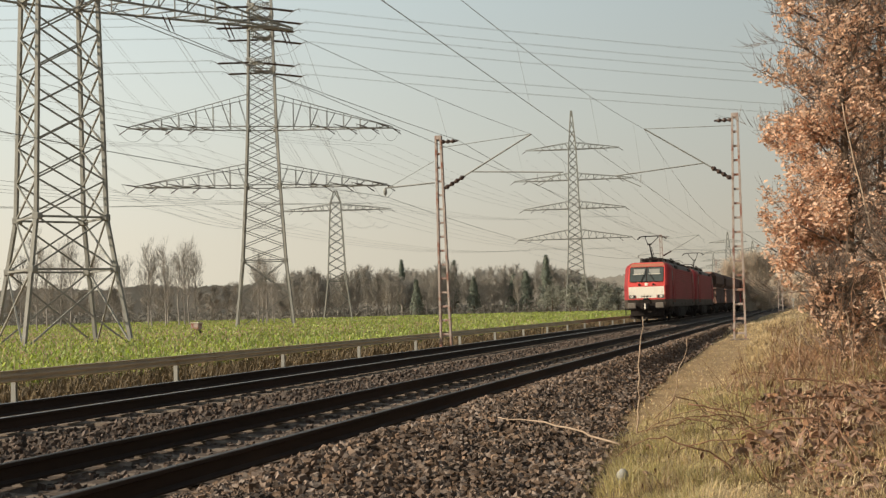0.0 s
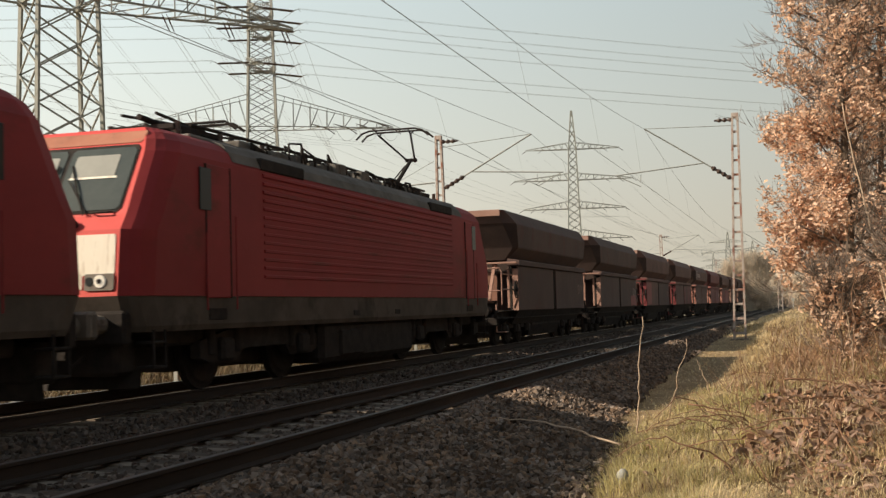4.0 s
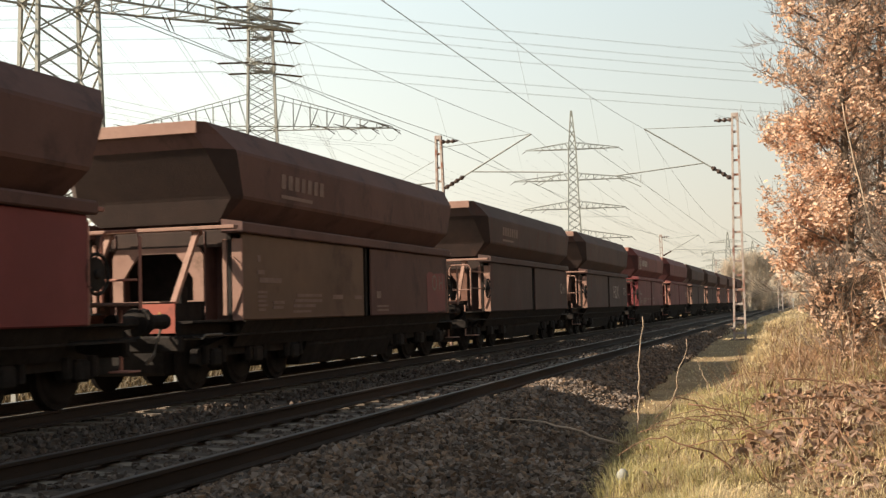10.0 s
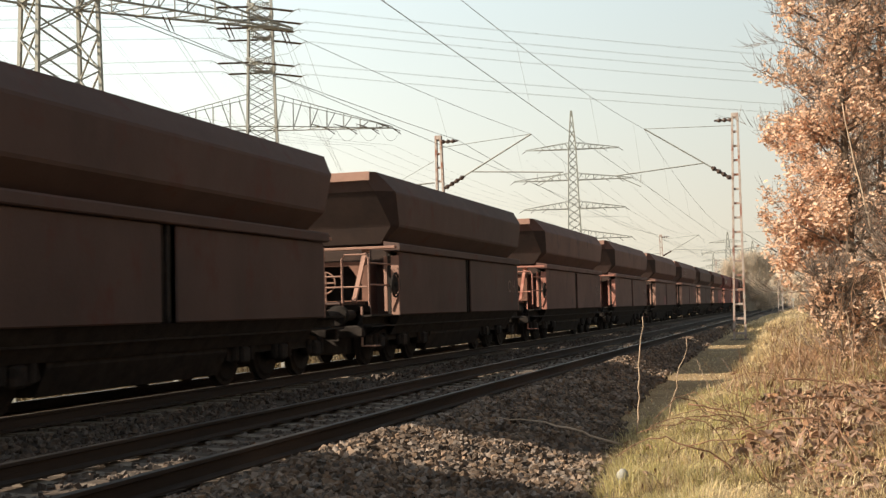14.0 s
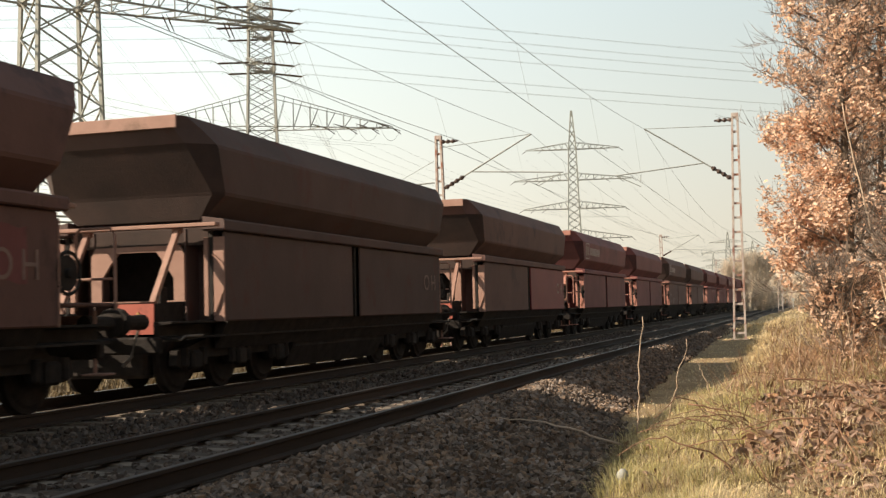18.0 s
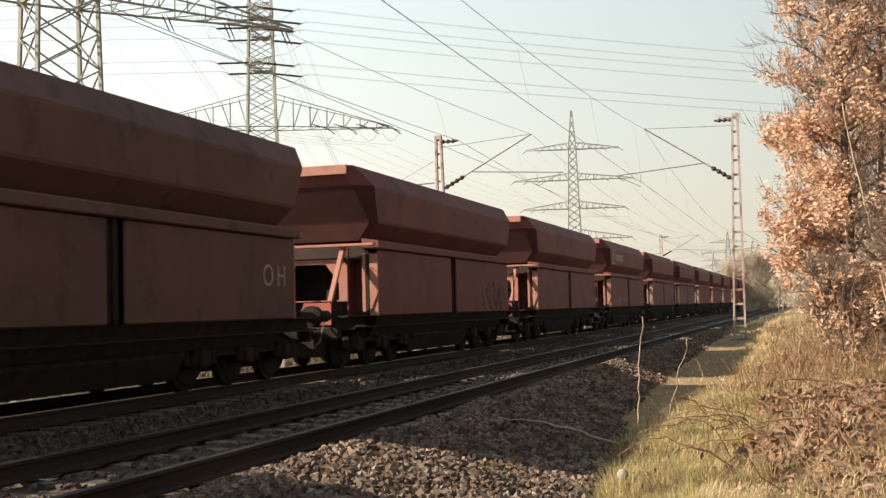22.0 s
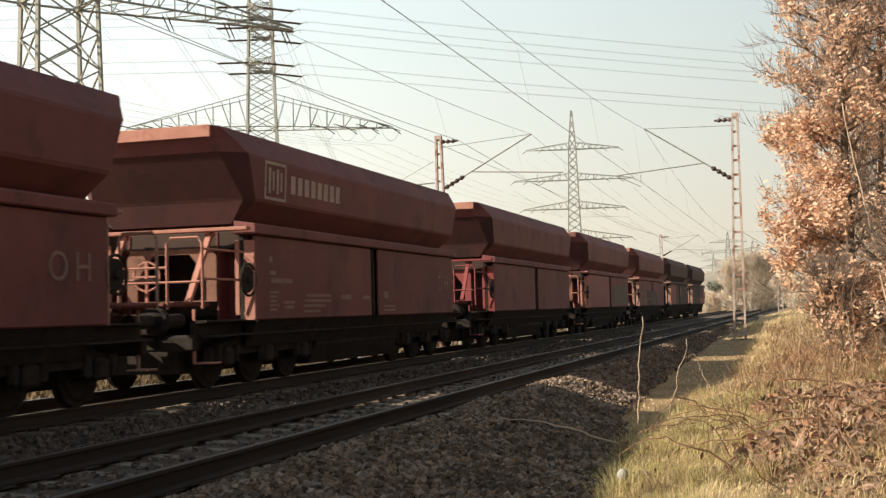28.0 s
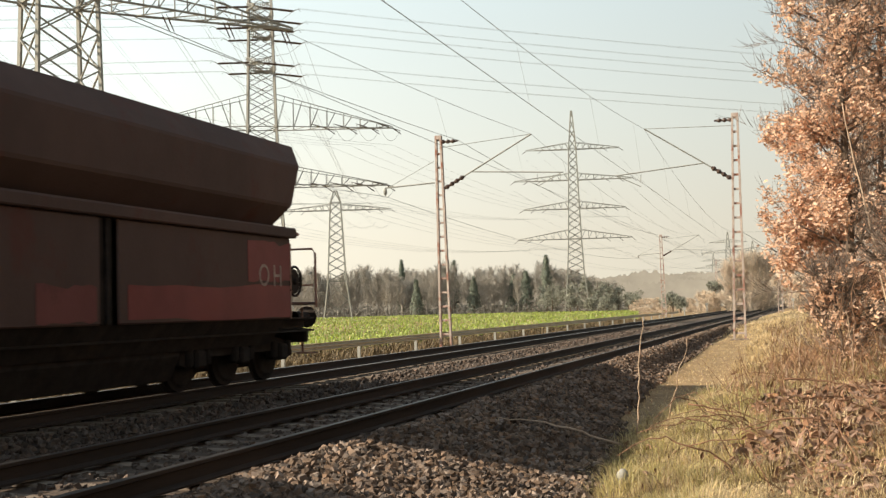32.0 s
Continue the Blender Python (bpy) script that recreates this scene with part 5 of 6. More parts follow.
        pts = [root - ld * 5.0 - Vector((0, 0, 0.1)), root - ld * 3.0 - Vector((0, 0, 1.7)), root - Vector((0, 0, 2.3)), root + ld * 3.0 - Vector((0, 0, 1.7)), root + ld * 5.0 - Vector((0, 0, 0.1))]
        tagged(new("jumper_cable", Geo().tube(pts, 0.025, 4).raw("jumper_cable", M["wire"])), "slack jumper cable under a pylon arm", "power cable", "overhead conductors")
for z, span in ((17.7, 15.6), (25.0, 16.5)):
    for sg in (-1, 1):
        for k in range(4):
            q = P2 + Vector((math.cos(A2), math.sin(A2), 0)) * sg * span * (0.97 - 0.169 * k) + Vector((0, 0, z - 0.6))
            w = Vector((math.cos(A2 + 1.05), math.sin(A2 + 1.05), 0)) * 3.4
            tagged(new("jumper_cable", Geo().tube(sagged(q - w, q + w, 1.7, 10), 0.022, 4).raw("jumper_cable", M["wire"])), "slack jumper cable under a pylon arm", "power cable", "overhead conductors")
            for e in (-1, 1):
                tagged(new("strain_insulator", Geo().tube([q, q + w * e * 0.12, q + w * e * 0.55, q + w * e], [0.03, 0.075, 0.075, 0.03], 6).mesh("strain_insulator", M["insulator"])), "dark strain insulator string on a pylon arm", "insulator", "strain insulators")
# the line in depth, and the near pylon's line
for z, span, zb in ((17.7, 15.6, 18.0), (25.0, 16.5, 25.3)):
    for sg in (-1, 1):
        for k in range(4):
            f = 1 - 0.675 * k / 4
            a = P2 + Vector((math.cos(A2), math.sin(A2), 0)) * sg * span * f + Vector((0, 0, z - 2.9))
            b = P4 + Vector((math.cos(radians(11)), math.sin(radians(11)), 0)) * sg * 13.0 * f + Vector((0, 0, zb - 2.9))
            conductor(a, b, 2.6)
            conductor(a, a + Vector((-14 + 6 * sg, -190, 2)), 5.0)
for z, span in ((32.3, 14.4), (39.8, 11.3), (25.3, 12.4), (18.0, 13.7)):
    for sg in (-1, 1):
        for f in (1.0, 0.62):
            a = P4 + Vector((math.cos(radians(11)), math.sin(radians(11)), 0)) * sg * span * f + Vector((0, 0, z - 2.9))
            conductor(a, Vector((-36 + sg * 10 * f, 599, 24 + z * 0.12)), 7.0, 0.02)
for sg in (-1, 1):
    for k in range(3):
        f = 0.97 - 0.265 * k
        for z, s1 in ((22.4, 17.0), (31.0, 11.0)):
            a = P1 + Vector((math.cos(A1), math.sin(A1), 0)) * sg * s1 * f + Vector((0, 0, z - 1.85))
            b = P3 + Vector((math.cos(A2), math.sin(A2), 0)) * sg * 13.0 * f + Vector((0, 0, 25.0 - 2.9 + (z - 22.4) * 0.3))
            conductor(a, b, 6.0)
            conductor(a + Vector((0.35, 0, 0)), b + Vector((0.35, 0, 0)), 6.0)


# ---- overhead line of the railway ----
def mast(x, y, top, side, tip_z, reach, label):
    """Ladder-like mast: the back leg at x upright, the leg on the track's side leaning to it; side: +1 when the track lies towards +x."""
    b = ground_z(x, y) - 0.05
    m = thing("catenary_mast", pose(x, y, b), label, "catenary mast", "catenary masts")
    h = top - b
    for low, high in ((0.0, 0.0), (side * 0.42, side * 0.19)):
        g = Geo()
        sec = [(-0.038, -0.08), (0.038, -0.08), (0.038, -0.06), (0.007, -0.055), (0.007, 0.055), (0.038, 0.06), (0.038, 0.08), (-0.038, 0.08), (-0.038, 0.06), (-0.007, 0.055), (-0.007, -0.055), (-0.038, -0.06)]
        g.loft([[(px + low, py, 0) for px, py in sec], [(px + high, py, h) for px, py in sec]])
        part("upright", g, M["mast"], m)
    n = 16
    for k in range(n):
        z = 0.28 + (h - 0.42) * k / (n - 1)
        w = 0.42 - 0.23 * z / h
        part("rung", Geo().box((side * w / 2, 0, z), (w, 0.07, 0.085), 0.01), M["mast"], m)
    part("cap_plate", Geo().box((side * 0.095, 0, h - 0.05), (0.27, 0.17, 0.16), 0.01), M["mast"], m)
    part("footing", Geo().box((side * 0.21, 0, -0.14), (0.72, 0.5, 0.42), 0.04), M["sleeper"], m, "concrete footing")
    zs = 5.75 - b
    a, t = Vector((side * 0.2, 0, zs)), Vector((side * reach, 0, tip_z - b))
    g = Geo().tube([a.lerp(t, 0.25), t], 0.03, 6)
    arm = part("cantilever", g, M["galv"], m)
    gi = Geo()
    pts, rs = [], []
    for k in range(9):
        pts.append(a.lerp(t, 0.03 + 0.22 * k / 8))
        rs.append(0.10 if k % 2 else 0.045)
    gi.tube(pts, rs, 8)
    part("cantilever_insulator", gi, M["insulator"], arm)
    part("top_tie", Geo().tube([(side * 0.1, 0, h - 0.45), t], 0.012, 5), M["galv"], arm)
    gr = Geo().tube([a.lerp(t, 0.33), (side * (reach + 1.2), 0, zs + 0.42)], 0.024, 6).tube([(side * (reach + 1.1), 0, zs + 0.40), (side * (reach + 0.2), 0.05, zs - 0.05)], 0.018, 6)
    gr.tube([(side * (reach + 0.2), 0, zs + 0.40), (side * (reach + 0.2), 0, zs + 0.10)], 0.012, 5)
    part("registration_arm", gr, M["galv"], m)
    gt = Geo()
    sd = side if x < C2 else -1
    pts = [Vector((sd * (0.18 + 0.1 * k), 0, h - 0.22)) for k in range(8)]
    gt.tube(pts, [0.03, 0.09, 0.04, 0.09, 0.04, 0.09, 0.04, 0.03], 8)
    part("feeder_insulator", gt, M["insulator"], m)
    if x < C2:
        gl = Geo().tube([(-0.1, 0, 6.05 - b), (-2.15, 0, 5.95 - b)], 0.03, 6).tube([(-0.1, 0, 6.9 - b), (-2.0, 0, 5.97 - b)], 0.01, 5)
        gl.tube([(-2.15, 0, 5.95 - b), (-2.15, 0, 5.85 - b), (-2.15, 0, 5.75 - b), (-2.15, 0, 5.65 - b)], [0.03, 0.08, 0.08, 0.03], 8)
        part("side_bracket", gl, M["galv"], m)
    return m


XL, XR = -13.59, -2.27
L_MASTS, R_MASTS = [-29.5, 44.2, 118.0, 192.0, 266.0], [-27.4, 46.6, 120.6, 194.6, 268.0]
for y in L_MASTS:
    mast(XL, y, 7.85, 1, 7.7, 3.79, "flaking red and grey lattice catenary mast with cantilever")
for y in R_MASTS:
    mast(XR, y, 8.3, -1, 7.95, 3.55, "flaking red and grey lattice catenary mast with cantilever")


def trolley(cx, masts, stagger, ztip, zc, hang, sag):
    for (y0, y1), s in zip(zip(masts, masts[1:]), (1, -1, 1, -1)):
        a, b = Vector((cx + stagger, y0, zc)), Vector((cx + stagger, y1, zc))
        ca, cb = Vector((cx + hang, y0, ztip)), Vector((cx + hang, y1, ztip))
        w = thing("overhead_line", pose(0, 0, 0), "contact wire hung by droppers from a carrier cable", "overhead line", "railway overhead line")
        part("contact_wire", Geo().tube(sagged(a, b, 0.04), 0.007, 5).raw("contact_wire", M["wire"]), None, w)
        pts = sagged(ca, cb, sag)
        part("carrier_cable", Geo().tube(pts, 0.0065, 5).raw("carrier_cable", M["wire"]), None, w)
        for k in range(2, 24, 3):
            f = k / 24
            p = sagged(a, b, 0.04)[k]
            part("dropper", Geo().tube([p, pts[k]], 0.003, 4).raw("dropper", M["wire"]), None, w)


trolley(C1, R_MASTS, -0.2, 7.95, 5.53, -0.46, 1.32)
trolley(C2, L_MASTS, 0.33, 7.7, 5.62, -0.08, 1.1)
for x, z, masts in ((XL + 0.9, 7.65, L_MASTS), (XL - 2.15, 5.62, L_MASTS)):
    for y0, y1 in zip(masts, masts[1:]):
        tagged(new("feeder_wire", Geo().tube(sagged((x, y0, z), (x, y1, z), 0.7), 0.010, 5).raw("feeder_wire", M["wire"])), "thin feeder wire between catenary masts", "power cable", "feeder wires")


# ---- crash barrier beyond the far track ----
def barrier():
    x = -13.95
    b = thing("crash_barrier", pose(x, 0, 0), "weathered steel crash barrier along the field edge", "crash barrier")
    y0 = 18.8 - 5.9 * 2
    prof = [(x, 0.155 - (0.155 - z) * 0.72) for x, z in ((0.03, -0.155), (0.05, -0.12), (0.0, -0.07), (0.0, -0.03), (0.06, 0.0), (0.06, 0.03), (0.0, 0.06), (0.0, 0.10), (0.05, 0.145), (0.03, 0.155), (-0.02, 0.11), (-0.02, 0.05), (0.04, 0.02), (-0.02, -0.02), (-0.02, -0.09))]
    for k in range(22):
        o = part("barrier_rail", Geo().prism(prof, 0, 5.93), M["barrier"], b)
        o.matrix_basis = pose(0, y0 + 5.9 * k, 0.06)
        g = Geo().prism([(-0.05, -0.035), (0.05, -0.035), (0.05, -0.025), (0.01, -0.025), (0.01, 0.025), (0.05, 0.025), (0.05, 0.035), (-0.05, 0.035)], -0.9, 0.14, 2)
        part("barrier_post", g, M["blind"], b).matrix_basis = pose(-0.08, y0 + 5.9 * k, 0)


barrier()


# ---- plants ----
rng = random.Random(7)
def let_through(mat, share):
    """Thin leaves: part of the light passes through."""
    nt = mat.node_tree
    p = nt.nodes["Principled BSDF"]
    t, mx = nt.nodes.new("ShaderNodeBsdfTranslucent"), nt.nodes.new("ShaderNodeMixShader")
    nt.links.new(p.inputs["Base Color"].links[0].from_socket, t.inputs["Color"])
    mx.inputs[0].default_value = share
    nt.links.new(p.outputs[0], mx.inputs[1])
    nt.links.new(t.outputs[0], mx.inputs[2])
    nt.links.new(mx.outputs[0], nt.nodes["Material Output"].inputs[0])
    return mat


M["leaf_oak"] = let_through(surface("dry_oak_leaf", (0.62, 0.395, 0.27), (0.87, 0.655, 0.50), 6, 0.75, bump=0.1, isle=0.36), 0.4)
M["twig"] = surface("bare_twig", (0.13, 0.10, 0.082), (0.21, 0.165, 0.135), 3, 0.95, bump=0.0, isle=0.25)
M["grass_dry"] = let_through(surface("dry_grass", (0.52, 0.405, 0.225), (0.72, 0.585, 0.36), 0.6, 0.85, bump=0.0, isle=0.35), 0.3)
M["grass_green"] = let_through(surface("winter_grass", (0.38, 0.345, 0.15), (0.55, 0.475, 0.23), 0.6, 0.85, bump=0.0, isle=0.35), 0.3)
M["crop"] = let_through(surface("mustard_crop", (0.25, 0.35, 0.075), (0.42, 0.49, 0.15), 0.25, 0.8, bump=0.0, isle=0.4), 0.3)
# for the unseen hedge: kept dark so it throws little light back
M["thicket"] = surface("unseen_thicket", (0.07, 0.058, 0.045), (0.12, 0.095, 0.072), 1.5, 0.95, bump=0.0, isle=0.3)
# ridge, undergrowth and conifers: distance haze is mixed into these three colours
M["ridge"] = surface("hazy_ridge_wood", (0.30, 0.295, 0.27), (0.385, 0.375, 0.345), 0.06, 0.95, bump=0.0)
M["wood_low"] = surface("hazed_undergrowth", (0.16, 0.155, 0.14), (0.23, 0.225, 0.20), 0.05, 0.95, bump=0.0, isle=0.3)
M["conifer"] = surface("hazed_conifer_needles", (0.13, 0.16, 0.13), (0.19, 0.22, 0.175), 2, 0.9, bump=0.0, isle=0.4)
M["grass_verge"] = surface("verge_grass", (0.16, 0.115, 0.065), (0.27, 0.20, 0.115), 0.6, 0.9, bump=0.0, isle=0.4)
M["leaf_litter"] = surface("dead_leaf", (0.17, 0.10, 0.066), (0.32, 0.20, 0.135), 3, 0.85, bump=0.0, isle=0.4)
M["grass_rough"] = surface("rough_verge_grass", (0.115, 0.088, 0.05), (0.20, 0.15, 0.085), 0.6, 0.9, bump=0.0, isle=0.4)
M["bracken"] = surface("dead_bracken", (0.20, 0.12, 0.07), (0.36, 0.235, 0.14), 1.0, 0.85, bump=0.0, isle=0.4)
M["stem"] = surface("bramble_stem", (0.16, 0.085, 0.05), (0.26, 0.15, 0.09), 4, 0.8, bump=0.0)
M["stem_pale"] = surface("dead_stem", (0.38, 0.28, 0.20), (0.5, 0.39, 0.29), 4, 0.8, bump=0.0)
# bush and pine lightened, with distance haze painted into both
M["wood_bush"] = surface("hazed_bush_twigs", (0.57, 0.475, 0.38), (0.70, 0.605, 0.49), 0.05, 0.95, bump=0.0, isle=0.3)
M["pine"] = surface("hazed_pine_needles", (0.185, 0.20, 0.165), (0.27, 0.28, 0.23), 2, 0.9, bump=0.0, isle=0.35)
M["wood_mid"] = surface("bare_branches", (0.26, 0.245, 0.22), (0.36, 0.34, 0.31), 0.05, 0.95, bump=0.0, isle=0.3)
# twigs paled: the haze over the far woods is put into this colour
M["wood_far"] = surface("hazed_wood_twigs", (0.31, 0.295, 0.265), (0.43, 0.41, 0.37), 0.05, 0.95, bump=0.0, isle=0.3)


def blade(g, p, h, w, lean, az):
    dx, dy = math.cos(az), math.sin(az)
    q = (p[0] + dx * lean * 0.4, p[1] + dy * lean * 0.4, p[2] + h * 0.6)
    r = (p[0] + dx * lean, p[1] + dy * lean, p[2] + h * (1 - 0.3 * min(1, lean / h)))
    n = len(g.v)
    g.v += [(p[0] - dy * w, p[1] + dx * w, p[2]), (p[0] + dy * w, p[1] - dx * w, p[2]), (q[0] + dy * w * 0.7, q[1] - dx * w * 0.7, q[2]), (q[0] - dy * w * 0.7, q[1] + dx * w * 0.7, q[2]), r]
    g.f += [(n, n + 1, n + 2, n + 3), (n + 3, n + 2, n + 4)]


def stuff(name, g, mat, label, category):
    ob = new(name, g.raw(name, mat))
    return tagged(ob, label, category, kind="stuff")


def build_field():
    g = Geo()
    for k in range(170000):
        y = 6 + 290 * rng.random() ** 1.6
        x = -17.3 - 165 * rng.random() ** 2.0 * (y / 70 + 0.25)
        if y > 130 and x > -0.135 * y:
            continue
        big = 1 + y / 80
        top = 0.62 + 0.16 * noise.noise(Vector((x * 0.9, y * 0.5, 2.0)))
        h = rng.uniform(0.16, 0.34)
        blade(g, (x, y, ground_z(x, y) + max(0.05, (top - h) * rng.random() ** 0.4)), h * 0.85, 0.022 * big * rng.uniform(0.5, 1.5), h * rng.uniform(0.4, 1.2), rng.uniform(0, 6.28))
    stuff("field_crop", g, M["crop"], "bright green leafy catch crop filling the field", "crop field")
    g = Geo()
    for k in range(1600):
        y = 6 + 150 * rng.random() ** 1.35
        x = -15.6 - 110 * rng.random() ** 2.0 * (y / 70 + 0.25)
        blade(g, (x, y, ground_z(x, y) + 0.4), rng.uniform(0.25, 0.5), 0.010 * (1 + y / 90), rng.uniform(0.05, 0.2), rng.uniform(0, 6.28))
    stuff("seed_stalks", g, M["grass_dry"], "pale seed stalks standing out of the crop", "crop field")


def leafy(x, y):
    """Where dead leaves cover the bank."""
    return x > -0.50 + 0.4 * noise.noise(Vector((x * 1.3, y * 0.8, 2.0))) and 9.3 - 2.6 * smooth(-0.35, 0.15, x) + 0.5 * noise.noise(Vector((x, 0, 4.0))) < y < 15.8


def build_grass():
    layers = {"dry_grass": (M["grass_dry"], Geo(), "straw-coloured dry grass tufts on the bank"), "green_grass": (M["grass_green"], Geo(), "patchy green winter grass on the bank"), "dead_grass": (M["grass_verge"], Geo(), "matted brown dead grass on the bank")}
    for k in range(9000):
        y = -6 + 12 * rng.random() if k < 500 else 6.6 + 15 * rng.random() if k < 4800 else 6.3 + 60 * rng.random() ** 1.7
        x = bank(y) + rng.random() ** (1.3 if y < 20 else 0.9) * (3.8 + max(0, y) * 0.05)
        if leafy(x, y) and rng.random() < (0.8 if y > 9.2 else 0.35):
            continue
        c = noise.noise(Vector((x * 0.7, y * 0.4, 11.0))) + (0.16 if y < 16 and x < -0.7 else -0.15)
        pick = rng.random()
        name = "green_grass" if c > 0.02 and pick < 0.55 and y < 26 else "dead_grass" if pick > (0.50 if x > -0.35 and y < 10.5 else 0.80) else "dry_grass"
        g = layers[name][1]
        size = rng.uniform(0.07, 0.20) * (1.0 + 0.35 * smooth(16, 30, y)) * (0.7 + 0.9 * max(0.0, noise.noise(Vector((x * 2.2, y * 1.6, 4.0))) + 0.3))
        lay = rng.uniform(0, 6.28)
        for j in range(rng.randint(20, 38)):
            a, r = rng.uniform(0, 6.28), abs(rng.gauss(0, 0.055 + y * 0.002))
            px, py = x + math.cos(a) * r, y + math.sin(a) * r
            az = a + rng.gauss(0, 0.5) if rng.random() < 0.7 else lay
            h = size * rng.uniform(0.5, 1.25)
            blade(g, (px, py, ground_z(px, py) - 0.02), h, (0.0012 + max(0, y) * 0.00014) * rng.uniform(0.7, 1.4), h * rng.uniform(0.2, 1.5), az)
    for name, (mat, g, label) in layers.items():
        stuff(name, g, mat, label, "grass")
    g = Geo()
    for k in range(46000):
        y = 4 + 110 * rng.random() ** 1.5
        x = rng.uniform(-17.6, -12.2)
        tall = smooth(-13.7, -15.2, x)
        h = rng.uniform(0.10, 0.30) + tall * rng.uniform(0.15, 0.5) * (0.8 + 0.6 * noise.noise(Vector((x, y * 0.7, 8.0))))
        blade(g, (x, y, ground_z(x, y) - 0.03), h, 0.007 + y * 0.0003, h * rng.uniform(0.3, 1.0), rng.uniform(0, 6.28))
    stuff("verge_grass", g, M["grass_rough"], "rough brown grass under the crash barrier", "grass")
    g = Geo()
    for k in range(6000):
        y = 13 + 110 * rng.random() ** 1.5
        x = rng.uniform(toe(y), bank(y) + (0.2 if y < 50 else 3.5))
        blade(g, (x, y, ground_z(x, y) - 0.02), rng.uniform(0.02, 0.055) * (1 if y < 50 else 3.5), 0.003 + y * 0.0002, rng.uniform(0.02, 0.12), rng.uniform(0, 6.28))
    stuff("path_grass", g, M["grass_dry"], "trodden short dry grass along the path", "grass")
    g = Geo()
    for k in range(6000):
        y = 16.0 + 36 * rng.random() ** 1.4
        x = bank(y) + 0.7 + rng.random() * (2.6 + y * 0.06)
        h = rng.uniform(0.10, 0.40)
        blade(g, (x, y, ground_z(x, y) + rng.uniform(-0.03, 0.25)), h * rng.uniform(0.4, 1.0), 0.003 + y * 0.00016, h * rng.uniform(0.4, 1.3), rng.uniform(0, 6.28))
    stuff("bracken", g, M["bracken"], "rusty brown dead bracken under the trees", "undergrowth")
    g = Geo()
    k = 0
    while k < 9500:
        y = 6.3 + 21 * rng.random() ** 1.2
        x = bank(y) + rng.random() * 4.2
        if rng.random() < (0.955 if not leafy(x, y) else 0.0):
            continue
        leaf(g, Vector((x, y, ground_z(x, y) + rng.uniform(0.0, 0.09))), rng.uniform(0.032, 0.064) * (0.62 if y < 9.2 else 1.0))
        k += 1
    stuff("leaf_litter", g, M["leaf_litter"], "brown dead leaves lying on the bank", "dead leaves")


def stone_shape(r):
    vs = [(-1, -1, -0.7), (1, -0.9, -0.8), (0.9, 1, -0.7), (-1, 0.9, -0.8), (-0.8, -0.7, 0.8), (0.7, -0.9, 0.7), (0.9, 0.7, 0.8), (-0.7, 0.9, 0.6)]
    return [(x * r * rng.uniform(0.5, 1.1), y * r * rng.uniform(0.5, 1.1), z * r * rng.uniform(0.45, 1.0)) for x, y, z in vs]


def build_stones():
    lots = Geo(), Geo()
    faces = ((0, 3, 2, 1), (4, 5, 6, 7), (0, 1, 5, 4), (1, 2, 6, 5), (2, 3, 7, 6), (3, 0, 4, 7))
    for k in range(72000):
        y = 6.5 + 66 * rng.random() ** 2.3 if k > 3500 else rng.uniform(-7, 6.5)
        near = rng.random() < 0.62
        x = rng.uniform(-4.5, toe(y) + 0.03 + 0.25 * rng.random() ** 4) if near else rng.uniform(-11.8, -4.3)
        on = min(abs(x - C1), abs(x - C2))
        if on < 1.3 and (y % 0.6) < 0.27 and rng.random() < 0.93:
            continue
        if 0.67 < on < 0.86:
            continue
        r = rng.uniform(0.017, 0.038) * (1 + y * 0.011)
        z = ground_z(x, y) + rng.uniform(-0.01, 0.03) - (0.035 if on < 1.3 else 0.0)
        e = Euler((rng.uniform(0, 6), rng.uniform(0, 6), rng.uniform(0, 6))).to_matrix()
        lots[x < -4.2 + 0.25 * noise.noise(Vector((x, y, 0)))].add([e @ Vector(p) + Vector((x, y, z)) for p in stone_shape(r)], faces)
    stuff("shoulder_stones", lots[0], M["stone"], "angular brown-grey ballast stones of the track shoulder", "ballast")
    stuff("track_stones", lots[1], M["stone_dark"], "dark dusty ballast stones between the rails", "ballast")


def limb(g, p, d, length, r, depth, tips, spread=0.6, n=4):
    """A tapered, crooked limb that forks; tips collects its ends."""
    pts, rs = [p.copy()], [r]
    for k in range(n):
        d = (d + Vector((rng.uniform(-1, 1), rng.uniform(-1, 1), rng.uniform(-0.6, 0.9))) * 0.18).normalized()
        pts.append(pts[-1] + d * length / n)
        rs.append(r * (1 - 0.6 * (k + 1) / n))
    g.tube(pts, rs, 6 if r > 0.03 else 3)
    if depth == 0:
        tips += [(q, d) for q in pts[1:]]
        return
    for k in range(rng.randint(3, 4)):
        i = rng.randint(1, n)
        e = (d + Vector((rng.uniform(-1, 1), rng.uniform(-1, 1), rng.uniform(-0.5, 0.8))) * spread * 1.5).normalized()
        limb(g, pts[i], e, length * rng.uniform(0.5, 0.75), rs[i] * 0.62, depth - 1, tips, spread, n)


def leaf(g, p, size):
    e = Euler((rng.uniform(0, 6), rng.uniform(0, 6), rng.uniform(0, 6))).to_matrix()
    b = rng.uniform(-0.25, 0.25)
    pts = [(0, -1, 0), (0.42, -0.35, b), (0.36, 0.45, b), (0, 1, 0.15), (-0.36, 0.45, b), (-0.42, -0.35, b)]
    n = len(g.v)
    g.v += [tuple(e @ Vector((x * size, y * size, z * size)) + p) for x, y, z in pts]
    g.f += [(n, n + 1, n + 2, n + 3), (n, n + 3, n + 4, n + 5)]


def crown_edge(z):
    """x to which the leaves of the oak at the path reach, by height."""
